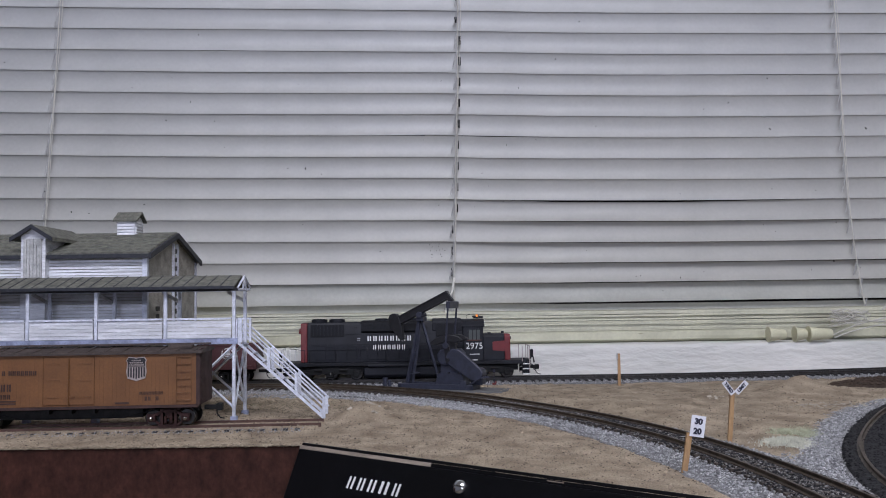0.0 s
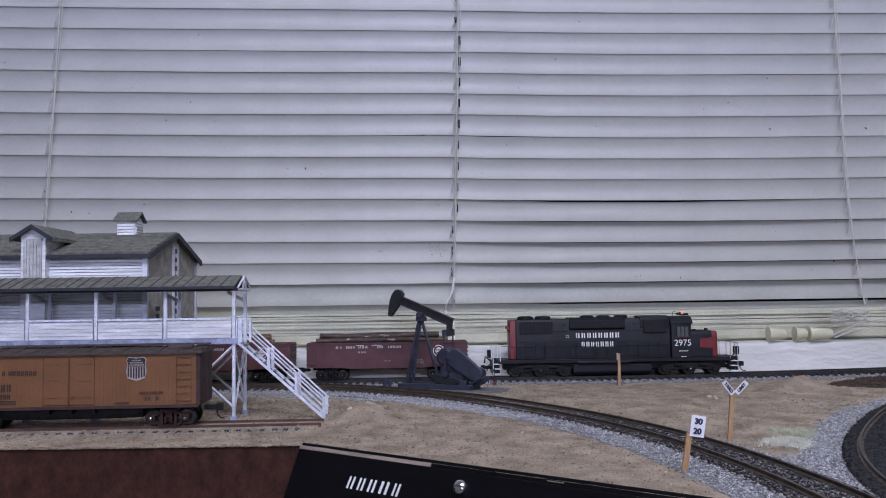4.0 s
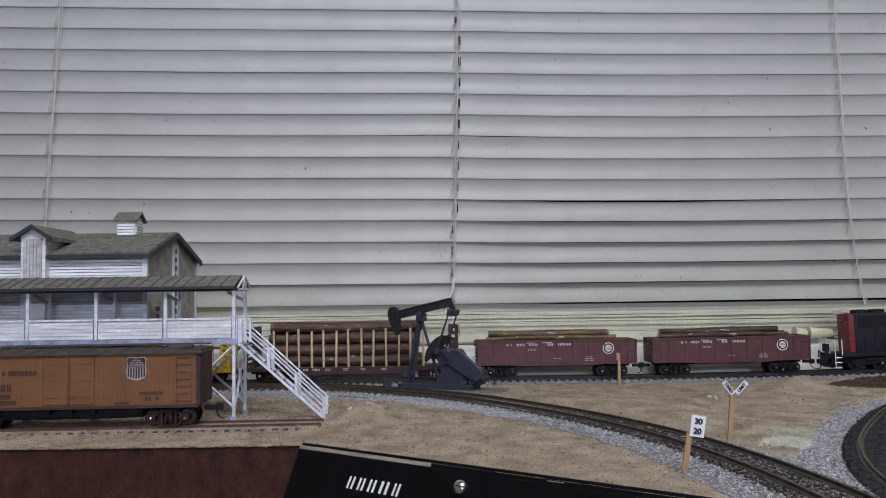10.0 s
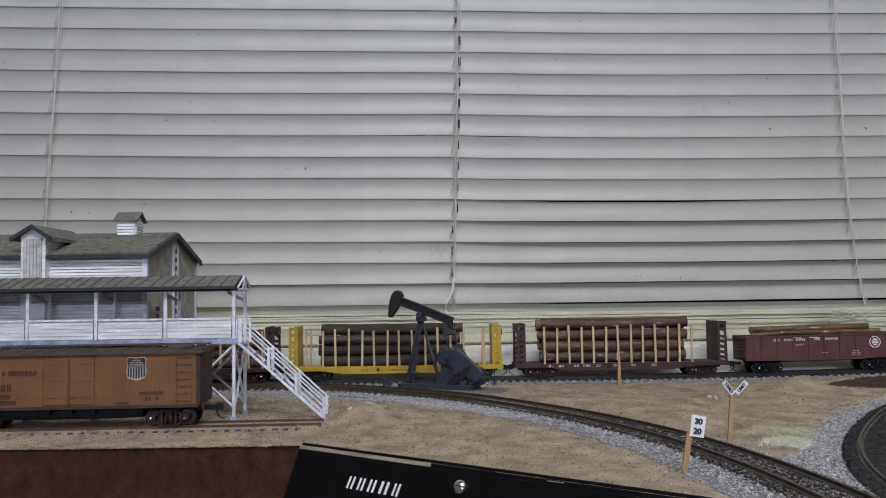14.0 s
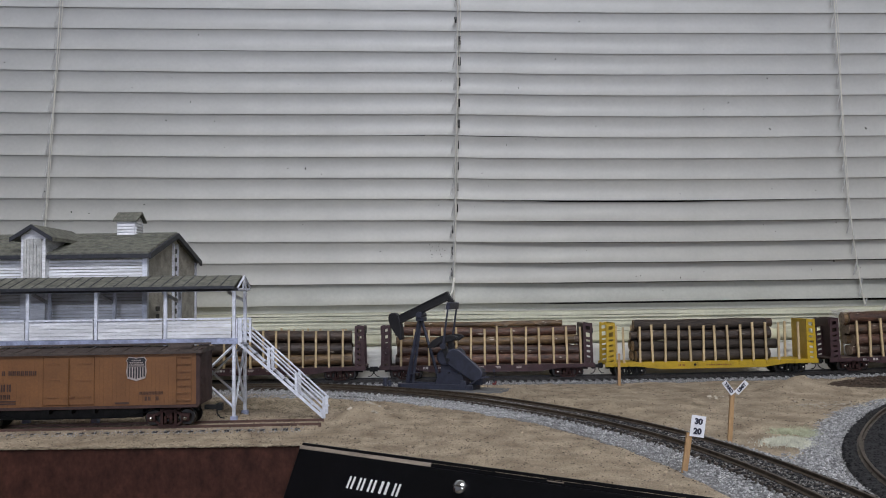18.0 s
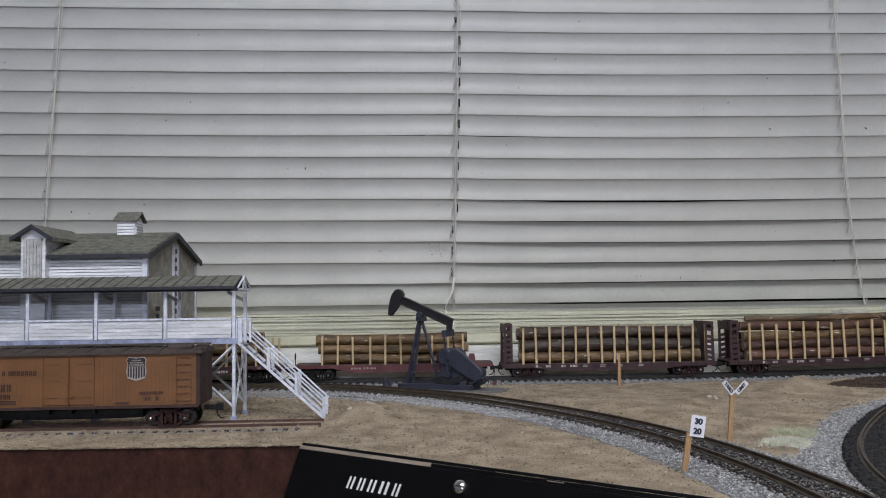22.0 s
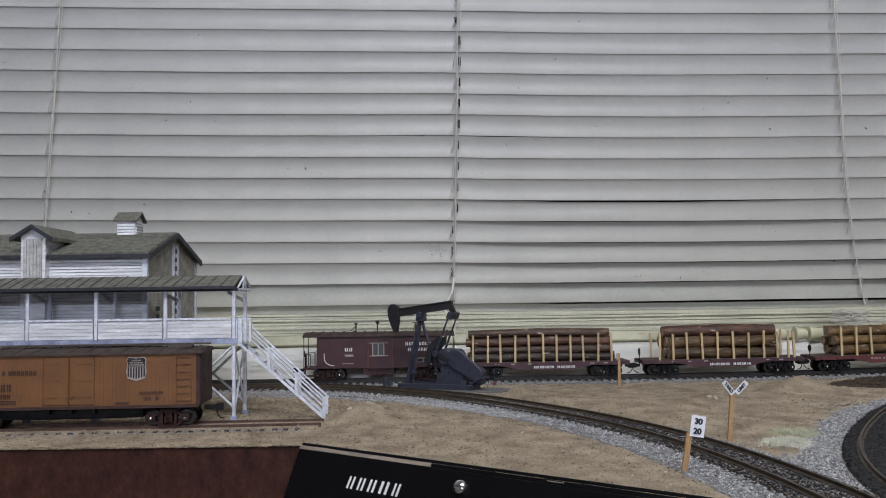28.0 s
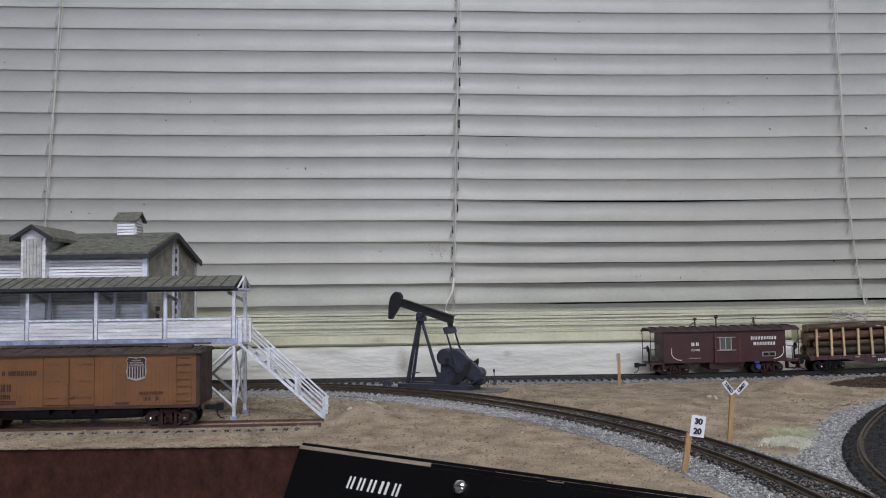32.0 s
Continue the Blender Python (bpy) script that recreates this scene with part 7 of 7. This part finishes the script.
def signs():
    # speed sign
    x, y = 0.1033, 0.3735
    w = thing("speed_sign", pose(x, y, -0.006), "small white speed sign on a leaning wooden stick", "sign")
    lean = 0.16
    part("stick", Build().prism([(-0.0011, 0), (0.0013, 0), (0.0013 + lean * 0.018, 0.018), (-0.0011 + lean * 0.018, 0.018)], -0.0008, 0.0008), M_PSTAKE, w)
    m = pose(0.0064, -0.0012, 0.0209, 0, 9, 0)
    c = part("card", Build().box(0, 0, 0, 0.0062, 0.0005, 0.0092), M_SIGN, w, at=m)
    letters("30", 0.0034, M_INK, c, pose(0, -0.0004, 0.0020) @ FRONT, "speed_number", bold=0.00018)
    letters("20", 0.0034, M_INK, c, pose(0, -0.0004, -0.0022) @ FRONT, "speed_number", bold=0.00018)
    # yard limit sign
    x, y = 0.1482, 0.4477
    w = thing("yard_limit_sign", pose(x, y, -0.006), "white V-shaped yard limit sign on a wooden stick", "sign")
    part("stick", Build().prism([(-0.0011, 0), (0.0011, 0), (0.0011 + 0.0022, 0.0255), (-0.0011 + 0.0022, 0.0255)], -0.0008, 0.0008), M_PSTAKE, w)
    for word, s, px in (("YARD", 1, 0.0000), ("LIMIT", -1, 0.0068)):
        c = part("card", Build().box(0, 0, 0, 0.0080, 0.0005, 0.0028), M_SIGN, w, at=pose(px, -0.0012, 0.0292, 0, 54 if s > 0 else -45, 0))
        letters(word, 0.0023, M_INK, c, pose(0, -0.0004, 0) @ FRONT, "sign_word", bold=0.00012)
    # whistle post
    w = thing("marker_post", pose(0.1493, 0.7306, -0.006), "short weathered wooden marker post by the back track", "marker post")
    part("stick", Build().prism([(-0.0012, 0), (0.0012, 0), (0.0011, 0.0285), (-0.0009, 0.0285)], -0.001, 0.001), M_PSTAKE, w)
    part("white_tip", Build().box(-0.0016, -0.0012, 0.026, 0.0009, 0.0006, 0.006), M_PGREY, w)


# ---- motion of the train and the pumpjack ----
RUN = [(0, 0.0000), (0.5, 0.0233), (1, 0.0469), (1.5, 0.0703), (2, 0.0937), (2.5, 0.1172), (3, 0.1407), (3.5, 0.1639), (4.5, 0.2108), (5.5, 0.2578),
       (6, 0.2818), (6.5, 0.3074), (7, 0.3344), (7.5, 0.3616), (8, 0.3883), (8.5, 0.4156), (9, 0.4430), (9.5, 0.4698), (10, 0.4961), (10.5, 0.5231),
       (11, 0.5508), (11.5, 0.5789), (12, 0.6082), (12.5, 0.6396), (13, 0.6719), (13.5, 0.7043), (14, 0.7372), (14.5, 0.7704), (15.5, 0.8385), (16.5, 0.9066),
       (17, 0.9433), (17.5, 0.9817), (18, 1.0207), (18.5, 1.0596), (19, 1.0991), (19.5, 1.1387), (20, 1.1780), (20.5, 1.2171), (21, 1.2563), (22, 1.3341),
       (22.5, 1.3728), (23, 1.4116), (23.5, 1.4505), (24, 1.4900), (24.5, 1.5291), (25, 1.5682), (25.5, 1.6071), (26.5, 1.6845), (27.5, 1.7619), (28, 1.8009),
       (28.5, 1.8391), (29, 1.8776), (29.5, 1.9164), (30, 1.9552), (30.5, 1.9941), (31, 2.0331), (31.5, 2.0720), (32, 2.1112)]


def run_at(t):
    return float(np.interp(t, [r[0] for r in RUN], [r[1] for r in RUN]))


def car_pose(x):
    slope = (main_z(x + 0.06) - main_z(x - 0.06)) / 0.12
    return pose(x, main_y(x), (main_z(x + 0.06) + main_z(x - 0.06)) / 2, 0, -math.degrees(math.atan(slope)), math.degrees(math.atan((main_y(x + 0.06) - main_y(x - 0.06)) / 0.12)))


def motions():
    for car, off in TRAIN:
        walk(car, [(t, car_pose(s + off)) for t, s in RUN])
    times = [i / 15 for i in range(481)]
    dist = [run_at(t) for t in times]
    for ws in WHEELSETS:
        p = ws.location.copy()
        walk(ws, [(t, pose(p.x, 0, p.z, 0, math.degrees(d / p.z) % 360, 0)) for t, d in zip(times, dist)])
    w, beam, eq, rods, cr = PUMP
    rows = {k: [] for k in range(5)}
    for i in range(321):
        t = i / 10
        a = 2 * math.pi * (t - 0.05) / 2.5833
        pin = CRANK + Vector((math.sin(a), 0, math.cos(a))) * PIN
        dv = pin - PIVOT
        dd = dv.length
        k = (TAIL ** 2 + dd ** 2 - ROD ** 2) / (2 * dd)
        h = math.sqrt(max(0, TAIL ** 2 - k * k))
        u = dv / dd
        e = PIVOT + u * k + Vector((-u.z, 0, u.x)) * h
        ang = math.atan2(e.z - PIVOT.z, e.x - PIVOT.x) + TAIL_DROP + radians(3.2)
        rows[0].append((t, pose(PIVOT.x, 0, PIVOT.z, 0, -math.degrees(ang), 0)))
        rr = e - pin
        ra = math.degrees(math.atan2(rr.x, rr.z))
        rows[1].append((t, pose(e.x, 0, e.z, 0, ra, 0)))
        rows[2].append((t, pose(pin.x, rods[0][1], pin.z, 0, ra, 0)))
        rows[3].append((t, pose(pin.x, rods[1][1], pin.z, 0, ra, 0)))
        rows[4].append((t, pose(CRANK.x, 0, CRANK.z, 0, math.degrees(a) % 360, 0)))
    for ob, k in ((beam, 0), (eq, 1), (rods[0][0], 2), (rods[1][0], 3), (cr, 4)):
        walk(ob, rows[k])


# ---- build ----
room()
ledge()
blind()
specks()
cord_tangle()
layout()
control_panel()
building()
platform()
reefer()
PUMP = pumpjack()
well_head()
switch_stand()
signs()
locomotive(-0.0342)
gondola(-0.2385, 21)
gondola(-0.3955, 22)
bulkhead_flat(-0.5784, 31, M_BHD, "dark maroon bulkhead flat car stacked with logs", (-0.072, 0.061), ztop=0.0515, nst=13, barks=(5, 1, 5, 0, 3))
bulkhead_flat(-0.7812, 32, M_YEL, "yellow bulkhead flat car stacked with dark logs", (-0.067, 0.0585), dark=True, ztop=0.0492, nst=12, yellow=True)
bulkhead_flat(-0.9828, 33, M_BHD, "dark maroon bulkhead flat car stacked with rough logs", (-0.080, 0.082), ztop=0.0455, nst=14, red_top=True)
bulkhead_flat(-1.1870, 34, M_BHD, "dark maroon bulkhead flat car with three rows of logs", (-0.080, 0.085), rows=3, ztop=0.0440, nst=15)
log_flat(-1.3795, 41, 0.0882, M_RFLAT, "red flat car with short logs between stakes", (-0.0675, 0.0640), 10, 3, 0.0392, 0.0395, "red")
log_flat(-1.5510, 42, 0.0727, M_PFLAT, "maroon flat car with thick logs between stakes", (-0.0490, 0.0520), 8, 3, 0.0435, 0.0380, "spaced")
log_flat(-1.7092, 43, 0.0738, M_PFLAT, "maroon flat car with thin logs between stakes", (-0.0700, 0.0600), 11, 4, 0.0425, 0.0380, "thin")
caboose(-1.8605)
track("back_track", [(-2.75, main_y(-2.75)), (-0.2, main_y(-0.2)), (2.75, main_y(2.75))], M_RAILD, M_TIED, "black-tied back track along the ledge", main_z, (-0.5, 0.52))
track("siding_track", SIDING, M_RAIL, M_TIE, "curving siding track with rusty rails", None, (-0.4, 0.3), 0.0, 0.0030)
track("curve_track", CURVE, M_RAIL, M_TIED, "sharply curved track with dark ties", None, (0.1, 0.6))
track("spur_track", SPUR, M_RAILR, M_TIED, "spur track with rust-red rails ending in the sand", None, (-0.6, -0.078), 0.0001)
ballast()
grass()
motions()
